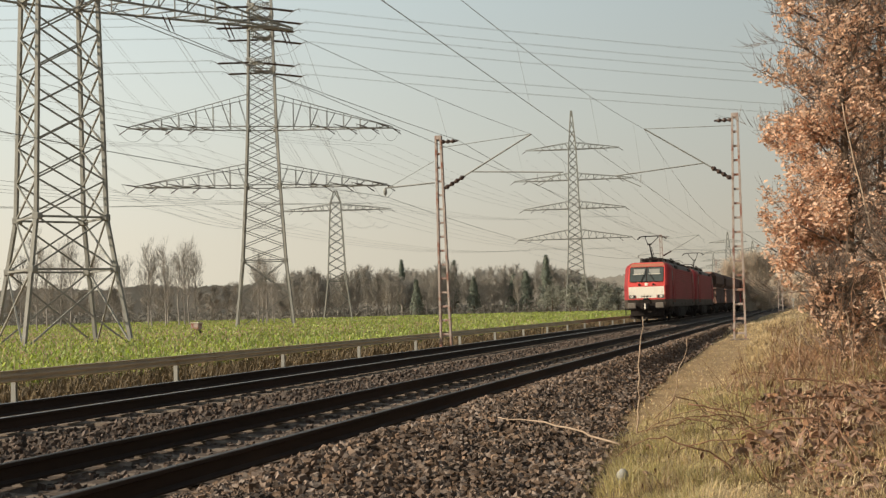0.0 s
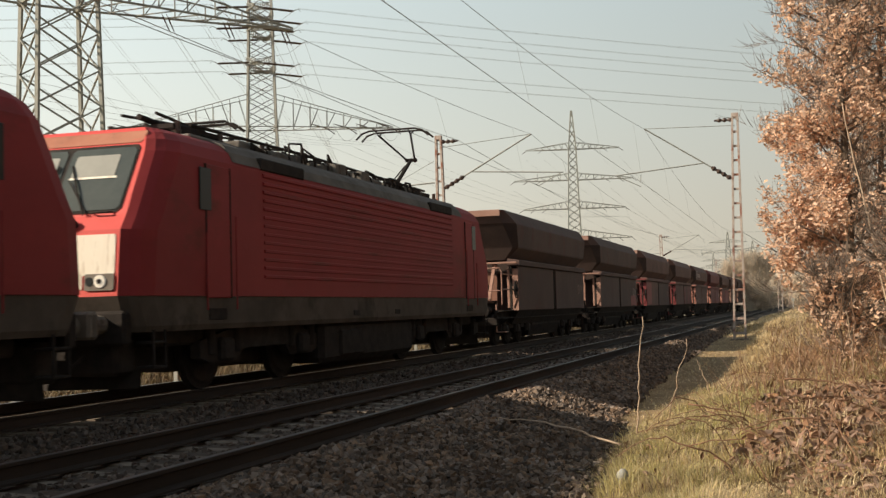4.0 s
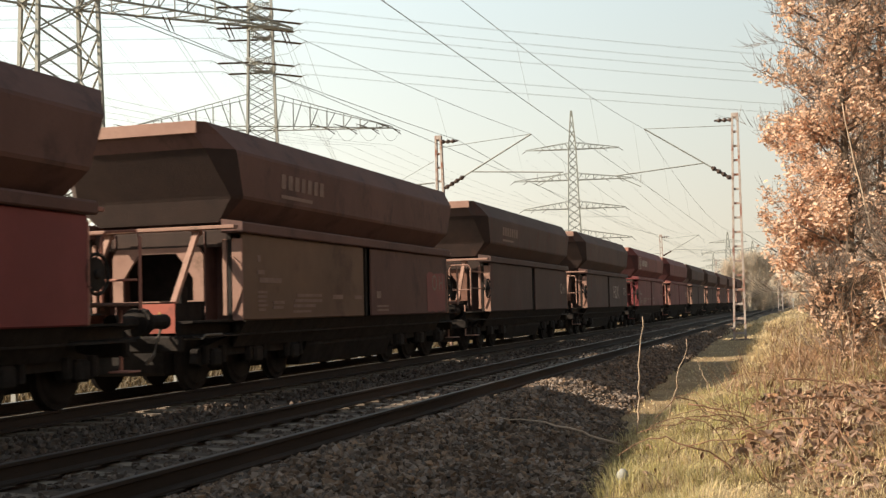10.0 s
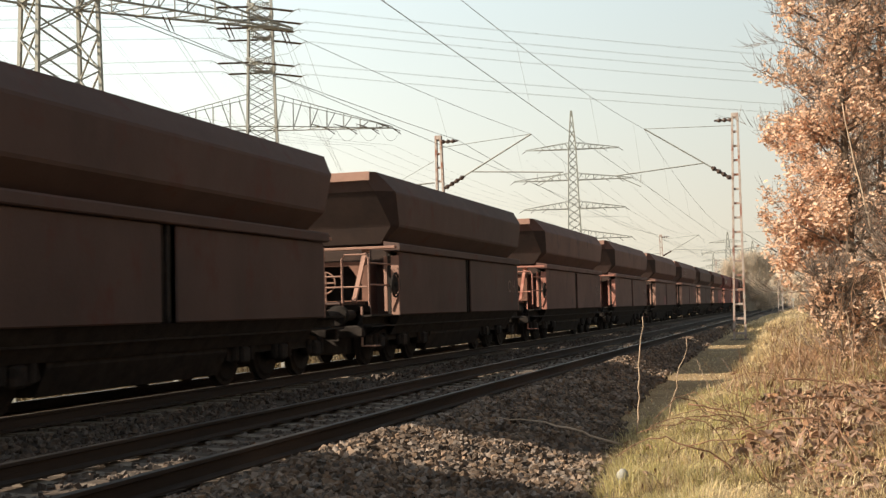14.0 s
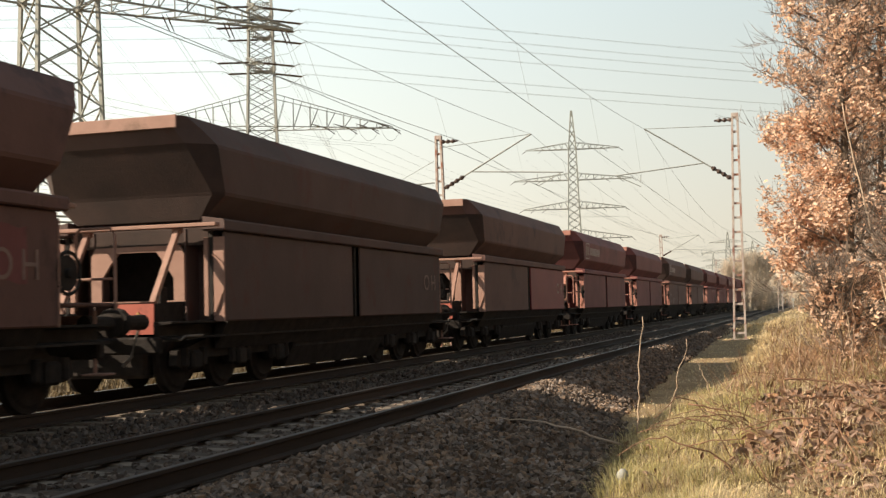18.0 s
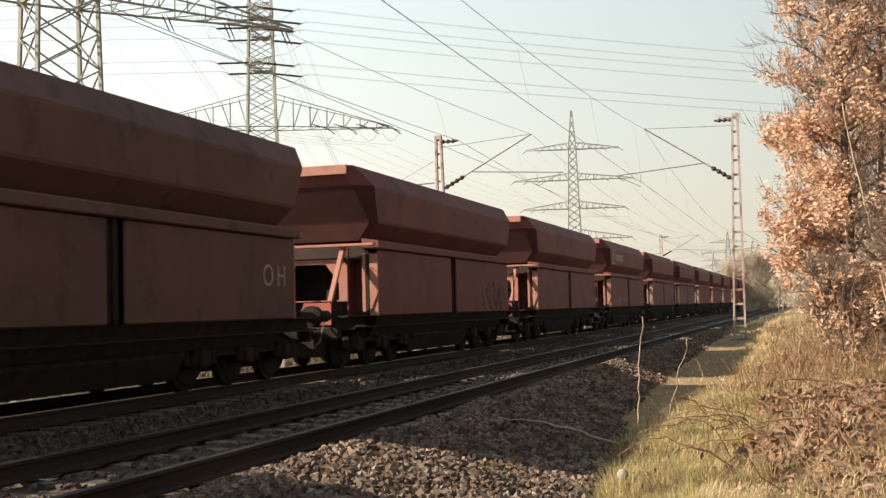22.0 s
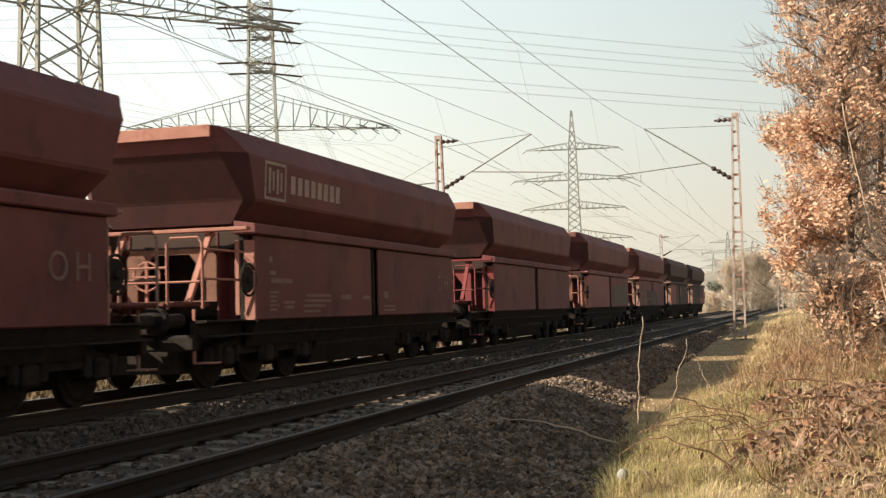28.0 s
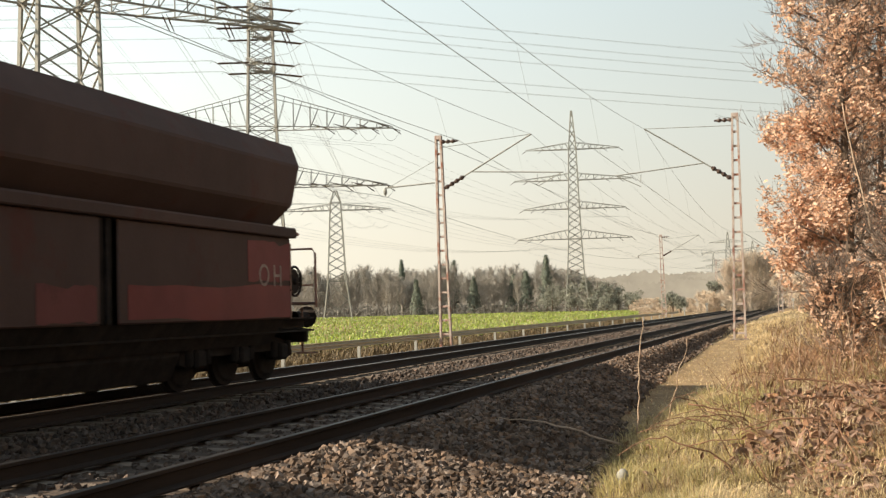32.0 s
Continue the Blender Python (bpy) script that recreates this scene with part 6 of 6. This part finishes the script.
    return between(((0.7, 0.25), (1.0, -0.10), (1.4, -0.40), (2.0, -0.70), (3.0, -0.74), (3.6, -0.68), (4.3, -0.74), (5.0, -0.64), (6.0, -0.45), (8.0, 0.0)), z)


def oak(x, y, height, lean, sprays, size, label, reach=0.14, bare=0.75, limbs=60, stout=0.085):
    """An oak that keeps its leaves, in sprays at the ends of its twigs; above the share bare of its height most are gone."""
    base = ground_z(x, y) - 0.1
    t = thing("oak_tree", pose(x, y, base), label, "tree", "oaks beside the line")
    g, tips = Geo(), []
    trunk = [Vector((0, 0, 0)), Vector((lean * 0.3, 0.05, height * 0.25)), Vector((lean * 0.6, 0.1, height * 0.55)), Vector((lean, 0, height * 0.9))]
    g.tube(trunk, [stout, stout * 0.85, stout * 0.55, stout * 0.25], 8)
    part("trunk", g, M["bark"], t)
    g = Geo()
    for k in range(limbs):
        f = 0.10 + 0.90 * (k + rng.random()) / limbs
        p = trunk[0].lerp(trunk[1], f / 0.33) if f < 0.33 else trunk[1].lerp(trunk[2], (f - 0.33) / 0.33) if f < 0.66 else trunk[2].lerp(trunk[3], (f - 0.66) / 0.34)
        a = 2.4 * k + rng.uniform(-0.5, 0.5)
        limb(g, p, Vector((math.cos(a), math.sin(a), rng.uniform(0.05, 0.85))).normalized(), height * reach * rng.uniform(0.75, 1.25), stout * 0.34, 2, tips)
    # bare fine twigs at the rim of the crown
    rim = []
    for q, d in tips:
        for j in range(2 if q.z > height * 0.5 else 1):
            e = (d + Vector((rng.gauss(0, 0.5), rng.gauss(0, 0.5), rng.gauss(0.25, 0.4)))).normalized()
            n = rng.uniform(0.12, 0.42)
            g.tube([q, q + e * n * 0.5 + Vector((0, 0, 0.01)), q + (e + Vector((0, 0, 0.18))) * n], [0.0048, 0.0036, 0.002], 3)
            rim.append((q + e * n * 0.6, e))
    part("branchwork", g.raw("branchwork", M["twig"]), None, t)["kind"] = "stuff"
    tips = tips + rim
    gl = Geo()
    for k in range(sprays):
        q, d = rng.choice(tips)
        w = q + Vector((x, y, base))
        c = noise.noise(Vector((w.x * 1.5, w.y * 1.1, w.z * 1.5)))
        if c < -0.38 or (q.z > height * bare and rng.random() < 0.72):
            continue
        if y < 26 and w.x < crown_edge(w.z) + 0.12 * noise.noise(w * 3.1):
            continue
        if w.x > 0.74 and 1.7 < w.z < 4.4 and c < 0.17:
            continue
        for j in range(rng.randint(3, 7)):
            leaf(gl, q + Vector((rng.gauss(0, 0.065), rng.gauss(0, 0.065), rng.gauss(-0.02, 0.06))), size * rng.uniform(0.65, 1.25))
    part("crown", gl.raw("crown", M["leaf_oak"]), None, t, "dry brown leaves still hanging on")
    return t


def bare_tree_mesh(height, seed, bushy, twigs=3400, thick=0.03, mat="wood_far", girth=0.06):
    rng.seed(seed)
    g, tips = Geo(), []
    pts = [Vector((0, 0, 0)), Vector((rng.uniform(-0.3, 0.3), 0, height * 0.45)), Vector((rng.uniform(-0.5, 0.5), 0, height))]
    trunk = Geo().tube(pts, [height * 0.014, height * 0.011, 0.02], 6)
    for k in range(30):
        f = rng.uniform(0.12, 1.0) ** 0.8
        p = pts[0].lerp(pts[1], f / 0.45) if f < 0.45 else pts[1].lerp(pts[2], (f - 0.45) / 0.55)
        a = rng.uniform(0, 6.28)
        limb(g, p, Vector((math.cos(a) * bushy, math.sin(a) * bushy, 1.0)).normalized(), height * (0.16 + 0.14 * (1 - f)), girth, 1, tips, 0.5, 3)
    for k in range(twigs):
        q, d = rng.choice(tips)
        e = (d + Vector((rng.gauss(0, 0.6), rng.gauss(0, 0.6), rng.gauss(0.3, 0.5)))).normalized()
        r = q + e * rng.uniform(0.4, 1.5)
        s = Vector((rng.gauss(0, 1), rng.gauss(0, 1), 0)).normalized() * thick
        n = len(g.v)
        g.v += [tuple(q - s), tuple(q + s), tuple(r)]
        g.f.append((n, n + 1, n + 2))
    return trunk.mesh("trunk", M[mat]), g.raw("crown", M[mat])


def conifer(x, y, h, wide=0.2, label="dark green spruce standing out of bare woods"):
    t = thing("spruce_tree", pose(x, y, -0.7), label, "tree", "spruces in the far woods")
    part("trunk", Geo().tube([(0, 0, 0), (0, 0, h)], [0.22, 0.03], 6), M["bark"], t)
    g = Geo()
    for k in range(1500):
        f = rng.random() ** 0.75
        z = h * (0.10 + 0.90 * f)
        lobe = 0.75 + 0.35 * noise.noise(Vector((f * 9, x, y)))
        r = ((1 - f) ** 0.75) * h * wide * lobe * rng.uniform(0.25, 1.1) + 0.1
        a = rng.uniform(0, 6.28)
        q = Vector((math.cos(a) * r, math.sin(a) * r, z - r * 0.25))
        e = Vector((rng.gauss(0, 0.3), rng.gauss(0, 0.3), rng.gauss(0, 0.15)))
        n = len(g.v)
        s = Vector((-math.sin(a), math.cos(a), 0.2)) * 0.22
        g.v += [tuple(q * 1.0 + Vector((0, 0, 0.35)) + e), tuple(q - s), tuple(q + s - Vector((0, 0, 0.2)))]
        g.f.append((n, n + 1, n + 2))
    part("crown", g.raw("crown", M["conifer"]), None, t)


def round_tree(x, y, h, w):
    """A pine with an uneven rounded head, in clumps of needles."""
    t = thing("pine_tree", pose(x, y, -0.75), "dark green round-headed pine at the wood edge", "tree", "pines at the wood edge")
    part("trunk", Geo().tube([(0, 0, 0), (0.1, 0, h * 0.5), (0, 0, h * 0.9)], [0.16, 0.12, 0.04], 6), M["bark"], t)
    g = Geo()
    heads = [Vector((rng.gauss(0, w * 0.33), rng.gauss(0, w * 0.33), h * rng.uniform(0.3, 0.86))) for k in range(12)]
    for k in range(1500):
        c = rng.choice(heads)
        q = c + Vector((rng.gauss(0, 1), rng.gauss(0, 1), rng.gauss(0, 0.7))).normalized() * w * 0.36 * rng.uniform(0.5, 1.05)
        q.z = min(max(q.z, 0.2), h)
        e, f = (Vector((rng.gauss(0, 1), rng.gauss(0, 1), rng.gauss(0, 1))).normalized() * rng.uniform(0.12, 0.3) for j in range(2))
        n = len(g.v)
        g.v += [tuple(q - e), tuple(q + e), tuple(q + f)]
        g.f.append((n, n + 1, n + 2))
    part("crown", g.raw("crown", M["pine"]), None, t)


def build_woods():
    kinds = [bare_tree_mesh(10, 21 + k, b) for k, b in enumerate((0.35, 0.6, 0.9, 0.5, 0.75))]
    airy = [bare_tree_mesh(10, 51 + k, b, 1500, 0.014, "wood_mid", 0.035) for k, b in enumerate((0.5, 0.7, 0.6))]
    rng.seed(99)

    def place(a, d, h, wide=0.9, pick=kinds, label="leafless grey-brown tree in the far woods", sink=0.0):
        tr, cr = rng.choice(pick)
        t = thing("bare_tree", pose(-math.sin(a) * d, math.cos(a) * d, -0.75 - sink * h, 0, 0, rng.uniform(0, 360)), label, "tree", "bare trees of the far woods")
        s = h / 10
        for nm, me in (("trunk", tr), ("crown", cr)):
            o = part(nm, me, None, t)
            o.matrix_basis = Matrix.Diagonal((s * wide, s * wide, s, 1))
    # bearing from the line of the rails, in radians to the left, and distance
    for k in range(190):
        a = rng.uniform(0.15, 0.425)
        d = rng.uniform(318, 400)
        h = (7.7 + 1.9 * noise.noise(Vector((a * 40, 0, 0))) + rng.uniform(-1.3, 1.0)) * d / 250
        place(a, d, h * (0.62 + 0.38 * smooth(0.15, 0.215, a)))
    for k in range(36):
        a = rng.uniform(0.42, 0.70)
        d = rng.uniform(330, 420)
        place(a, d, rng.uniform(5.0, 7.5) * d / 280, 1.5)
    for k in range(26):
        a = rng.choice((rng.uniform(0.50, 0.545), rng.uniform(0.545, 0.70), rng.uniform(0.425, 0.45)))
        d = rng.uniform(200, 240)
        place(a, d, rng.uniform(10, 14) * (1 if a > 0.5 else 0.75), 0.85, airy)
    # undergrowth along the edge of the wood
    g = Geo()
    for k in range(30000):
        a = rng.uniform(0.14, 0.72)
        d = rng.uniform(312, 380)
        h = (2.0 + 1.6 * noise.noise(Vector((a * 60, d * 0.05, 0)))) * (d / 240) * rng.uniform(0.3, 1.3)
        q = Vector((-math.sin(a) * d, math.cos(a) * d, -0.7 + rng.random() * h))
        e = Vector((rng.gauss(0, 0.8), rng.gauss(0, 0.8), rng.gauss(0.3, 0.6))) * rng.uniform(0.5, 1.2)
        s = Vector((rng.gauss(0, 1), rng.gauss(0, 1), rng.gauss(0, 1))).normalized() * 0.12
        n = len(g.v)
        g.v += [tuple(q - s), tuple(q + s), tuple(q + e)]
        g.f.append((n, n + 1, n + 2))
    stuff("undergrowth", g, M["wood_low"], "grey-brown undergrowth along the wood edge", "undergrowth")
    for a, d, h, w in ((0.209, 236, 11.4, 0.26), (0.330, 250, 11.8, 0.22), (0.286, 250, 11.4, 0.2), (0.226, 240, 8.4, 0.42), (0.236, 244, 8.0, 0.45), (0.270, 236, 7.4, 0.34), (0.318, 232, 7.0, 0.3)):
        d, h = d * 1.36, h * 1.36
        conifer(-math.sin(a) * d, math.cos(a) * d, h, w, "dark green spruce standing out of bare woods" if w < 0.3 else "broad dark evergreen at the wood edge")
    # a belt of round-headed pines that thins out towards the line
    for a, d, h, w in ((0.205, 300, 8.6, 3.6), (0.194, 296, 9.4, 3.4), (0.184, 300, 8.4, 3.4), (0.176, 292, 9.2, 3.2), (0.167, 298, 9.0, 3.3), (0.158, 290, 8.2, 3.0), (0.150, 296, 6.8, 3.0), (0.142, 290, 5.6, 2.8), (0.135, 286, 4.2, 2.6), (0.190, 280, 5.0, 2.8), (0.172, 278, 5.0, 3.0), (0.160, 276, 4.0, 3.0), (0.0715, 190, 5.5, 1.75), (0.0755, 192, 3.6, 1.6), (0.106, 230, 4.4, 2.4), (0.100, 228, 3.6, 2.0)):
        round_tree(-math.sin(a) * d, math.cos(a) * d, h, w)
    # tan thicket close to the far end of the line
    bushes = [bare_tree_mesh(10, 71 + k, b, 5200, 0.035, "wood_bush", 0.03) for k, b in enumerate((1.1, 1.4))]
    for k in range(13):
        place(rng.uniform(0.034, 0.060), rng.uniform(165, 182), rng.uniform(7.4, 9.6), 0.95, bushes, "dense tan leafless bush beside the line", 0.3)
    for k in range(9):
        place(rng.uniform(0.058, 0.082), rng.uniform(165, 185), rng.uniform(2.2, 4.0), 1.3, bushes, "dense tan leafless bush beside the line", 0.3)
    for k in range(10):
        place(rng.uniform(-0.012, 0.030), rng.uniform(250, 290), rng.uniform(6.5, 9.0), 1.0, bushes, "dense tan leafless bush beside the line", 0.3)
    for k in range(16):
        place(rng.uniform(0.085, 0.14), rng.uniform(230, 262), rng.uniform(2.0, 3.6), 1.4, bushes, "dense tan leafless bush beside the line", 0.3)


def build_ridge():
    """Distant wooded rise behind everything."""
    g = Geo()
    n = 1100
    for ring, (d, base) in enumerate(((520, 11.0), (640, 16), (800, 20))):
        pts = []
        for k in range(n + 1):
            a = -0.35 + 1.5 * k / n
            h = base + 3.5 * noise.noise(Vector((k * 0.03, ring * 9.0, 0))) + 1.2 * noise.noise(Vector((k * 0.22, ring * 5.0, 3))) + rng.uniform(-0.9, 0.9)
            pts.append((-math.sin(a) * d, math.cos(a) * d, h))
        o = len(g.v)
        for p in pts:
            g.v += [(p[0], p[1], -1), (p[0], p[1], p[2]), (p[0] * 1.05, p[1] * 1.05, p[2] * 0.8)]
        for k in range(n):
            i = o + 3 * k
            g.f += [(i, i + 3, i + 4, i + 1), (i + 1, i + 4, i + 5, i + 2)]
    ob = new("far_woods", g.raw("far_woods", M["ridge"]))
    tagged(ob, "hazy wooded ridge on the horizon", "woods", kind="stuff")


build_field()
build_grass()
build_stones()
rng.seed(5)
for x, y, h, lean, n, s, reach, bare, limbs, stout in ((0.78, 21.5, 8.6, -0.12, 10500, 0.045, 0.115, 0.52, 58, 0.085), (1.25, 22.6, 8.8, 0.25, 3200, 0.045, 0.12, 0.45, 36, 0.07), (1.0, 25.5, 8.6, -0.3, 2800, 0.047, 0.12, 0.6, 40, 0.07), (2.7, 24.5, 9.6, -0.3, 900, 0.054, 0.15, 0.40, 44, 0.09), (2.2, 31.0, 9.5, -0.3, 700, 0.07, 0.13, 0.7, 36, 0.09),
                                                       (1.9, 41.0, 8.0, -0.3, 500, 0.08, 0.14, 0.8, 30, 0.09), (2.1, 56.0, 8.0, -0.3, 300, 0.09, 0.16, 0.8, 26, 0.09), (1.55, 18.6, 2.6, -0.1, 330, 0.048, 0.17, 0.95, 22, 0.035), (4.2, 21.0, 8.5, 0.0, 500, 0.06, 0.16, 0.6, 36, 0.09), (2.4, 28.0, 10.5, -0.2, 800, 0.055, 0.13, 0.45, 40, 0.09), (0.55, 19.6, 1.7, -0.15, 260, 0.046, 0.2, 0.95, 18, 0.028)):
    oak(x, y, h, lean, n, s, "oak with dry brown winter leaves on the bank", reach, bare, limbs, stout)


def stem(pts, r, mat, label):
    ob = new("bramble_stem", Geo().tube(pts, r, 5).mesh("bramble_stem", mat, True))
    tagged(ob, label, "stem", "stems on the bank")


def crooked(a, b, rise, n=9, wob=0.03):
    a, b = Vector(a), Vector(b)
    return [a.lerp(b, k / n) + Vector((rng.gauss(0, wob), rng.gauss(0, wob), 4 * rise * (k / n) * (1 - k / n) + rng.gauss(0, wob * 0.5))) for k in range(n + 1)]


stem(crooked((-1.80, 12.9, -0.32), (-1.71, 12.9, 1.0), 0.0, 12, 0.012), [0.012 - 0.0006 * k for k in range(13)], M["stem_pale"], "pale upright dead stem on the bank edge")
stem(crooked((-1.55, 13.6, -0.25), (-1.28, 13.5, 0.72), 0.0, 9, 0.012), [0.009 - 0.0006 * k for k in range(10)], M["stem_pale"], "pale leaning dead stem on the bank edge")
stem(crooked((-1.85, 12.0, -0.28), (-3.25, 12.6, -0.06), 0.05, 10, 0.014), [0.013 - 0.0007 * k for k in range(11)], M["stem_pale"], "pale dead branch reaching over the ballast")
stem(crooked((-3.25, 12.6, -0.06), (-3.24, 12.6, -0.28), 0.0, 4, 0.004), 0.005, M["stem_pale"], "thin pale twig end over the ballast")
for k in range(26):
    y = rng.uniform(8.5, 22)
    x = rng.uniform(-1.2, 1.6) + (y - 10) * 0.03
    d = rng.uniform(0.5, 1.5)
    a = rng.uniform(2.6, 3.9)
    if x + math.cos(a) * d < bank(y) + 0.1:
        continue
    p, q = (x, y, ground_z(x, y)), (x + math.cos(a) * d, y + math.sin(a) * d * 0.6, ground_z(x, y) + rng.uniform(-0.05, 0.2))
    stem(crooked(p, q, rng.uniform(0.08, 0.3)), [0.008 - 0.0005 * j for j in range(10)], M["stem"], "arched brown bramble stem on the bank")
for k in range(40):
    y = rng.uniform(17, 30)
    x = rng.uniform(0.2, 2.6) + (y - 17) * 0.03
    stem(crooked((x, y, ground_z(x, y)), (x + rng.uniform(-0.5, 0.3), y, rng.uniform(0.6, 1.9)), 0.05, 7, 0.03), [0.010 - 0.0008 * j for j in range(8)], M["stem"], "upright brown stem in the undergrowth")
litter = Geo().loft([[(math.cos(i * 0.785) * r * (1 + 0.3 * math.sin(i * 5)), math.sin(i * 0.785) * r, z) for i in range(8)] for r, z in ((0.03, 0.0), (0.05, 0.03), (0.04, 0.08), (0.015, 0.11))])
tagged(new("paper_scrap", litter.mesh("paper_scrap", M["blind"], True)), "crumpled white paper scrap in the grass", "litter").matrix_basis = pose(-1.46, 9.62, ground_z(-1.46, 9.62) + 0.05)
# long bramble runners over the bank
for a, b, rise, r, mat in (((-0.27, 13.0, 0.30), (0.75, 13.0, 0.10), 0.06, 0.011, "stem"), ((-1.14, 12.0, 0.12), (-0.30, 12.0, -0.12), 0.05, 0.009, "stem"), ((-0.37, 9.6, 0.0), (-0.12, 9.6, -0.25), 0.02, 0.009, "stem"), ((-0.95, 9.6, -0.22), (-0.45, 9.4, -0.30), 0.10, 0.008, "stem"),
                           ((-0.45, 10.2, -0.05), (0.30, 8.7, -0.33), 0.04, 0.008, "stem_pale"), ((0.15, 11.0, -0.05), (0.80, 11.0, 0.14), 0.03, 0.009, "stem_pale"), ((-0.14, 17.0, 0.05), (-0.10, 17.0, 0.95), 0.02, 0.009, "stem_pale"), ((0.54, 16.0, 0.15), (0.48, 16.0, 0.95), 0.02, 0.009, "stem_pale"),
                           ((1.25, 19.0, 0.3), (0.62, 19.0, 4.1), 0.05, 0.022, "stem_pale"), ((-0.27, 16.0, 0.0), (-0.38, 16.0, 0.66), 0.02, 0.008, "stem_pale"), ((-1.42, 18.0, -0.2), (-1.60, 18.0, 0.30), 0.02, 0.009, "stem_pale"), ((-0.6, 11.0, -0.05), (0.5, 10.4, -0.05), 0.16, 0.008, "stem"), ((-1.2, 10.6, -0.2), (-0.2, 10.3, -0.12), 0.12, 0.007, "stem")):
    stem(crooked(a, b, rise, 12, 0.012), [r * (1 - 0.05 * j) for j in range(13)], M[mat], "long pale dead runner in the undergrowth" if mat == "stem_pale" else "long brown bramble runner over the bank")
tangle = Geo()
for k in range(900):
    y = 8.0 + 22 * rng.random() ** 1.2
    x = bank(y) + 0.9 + rng.random() * 3.6
    if y < 15 and rng.random() < 0.5:
        continue
    d, a = rng.uniform(0.15, 0.7), rng.uniform(0, 6.28)
    p = Vector((x, y, ground_z(x, y)))
    tangle.tube([p, p + Vector((math.cos(a) * d * 0.5, math.sin(a) * d * 0.5, rng.uniform(0.05, 0.5))), p + Vector((math.cos(a) * d, math.sin(a) * d, rng.uniform(0.0, 0.7)))], [0.006, 0.004, 0.002], 3)
stuff("bramble_tangle", tangle, M["stem"], "tangled brown bramble twigs on the bank", "undergrowth")
box = thing("field_box", pose(-56.8, 104.0, -0.62), "pale wooden box hide standing in the field", "hide")
part("cabin", Geo().box((0, 0, 0.70), (0.85, 0.8, 0.6), 0.03), M["mast"], box)
part("cabin_roof", Geo().box((0, 0, 1.04), (1.0, 0.95, 0.07), 0.02), M["cream"], box)
part("cabin_base", Geo().box((0, 0, 0.18), (0.75, 0.7, 0.5), 0.03), M["bark"], box)
for x, y, h in ((-12.6, 160.0, 1.5), (-12.4, 128.0, 1.1), (-1.6, 150.0, 1.3)):
    post = thing("marker_post", pose(x, y, ground_z(x, y)), "white lineside marker post", "marker post", "lineside markers")
    part("shaft", Geo().box((0, 0, h / 2), (0.14, 0.10, h), 0.02), M["blind"], post)
    part("plate", Geo().box((0, -0.07, h - 0.15), (0.34, 0.03, 0.3), 0.01), M["blind"], post)
build_woods()
build_ridge()


def build_unseen_hedge():
    """Unseen thicket along the path and behind the camera, added to block low sky."""
    g = Geo()
    ny, nz = 90, 10
    for face in (0, 1):
        o = len(g.v)
        for j in range(ny + 1):
            y = -75 + 112 * j / ny
            for k in range(nz + 1):
                f = k / nz
                top = 8.5 + 1.6 * noise.noise(Vector((y * 0.25, 0, 0)))
                x = 5.6 + 0.045 * max(0, y) + face * 3.0 + (0.9 * noise.noise(Vector((y * 0.5, f * 6, face * 9.0))) + (0.9 * f * f if face == 0 else -0.9 * f * f))
                g.v.append((x, y, -0.3 + f * top))
        for j in range(ny):
            for k in range(nz):
                i = o + j * (nz + 1) + k
                g.f.append((i, i + nz + 1, i + nz + 2, i + 1))
    m = (ny + 1) * (nz + 1)
    g.f += [(j * (nz + 1) + nz, (j + 1) * (nz + 1) + nz, m + (j + 1) * (nz + 1) + nz, m + j * (nz + 1) + nz) for j in range(ny)]
    for k in range(9000):
        y = rng.uniform(-70, 36)
        leaf(g, Vector((5.3 + 0.045 * max(0, y) + rng.gauss(0, 0.5), y, rng.uniform(0, 8.5))), rng.uniform(0.06, 0.12))
    stuff("hedge", g, M["thicket"], "unseen dark thicket along the path that blocks sky light", "hedge")


build_unseen_hedge()

# ---- sleepers ----
SLEEPER = sleeper_mesh()
for road in (track_near, track_far):
    mid = (RAIL_A + RAIL_B) / 2
    for k in range(190):
        o = part("sleeper", SLEEPER, None, road)
        o.matrix_basis = pose(0, 4.2 + 0.6 * k - mid, 0)


# ---- motion ----
def motions():
    for ob, y in locos:
        walk(ob, [(t, pose(C2, y - travelled(t), 0)) for t, behind in SURGE])
    for ob, lead, i in wagons:
        y = FRONT3 + FIRST + i * WAGON
        if lead:
            walk(ob, [(t, pose(C2, y - travelled(t), 0)) for t, behind in SURGE])
        else:
            walk(ob, [(t, pose(C2, y + WAGON - travelled(t), 0, 0, 0, 180)) for t, behind in SURGE])


motions()
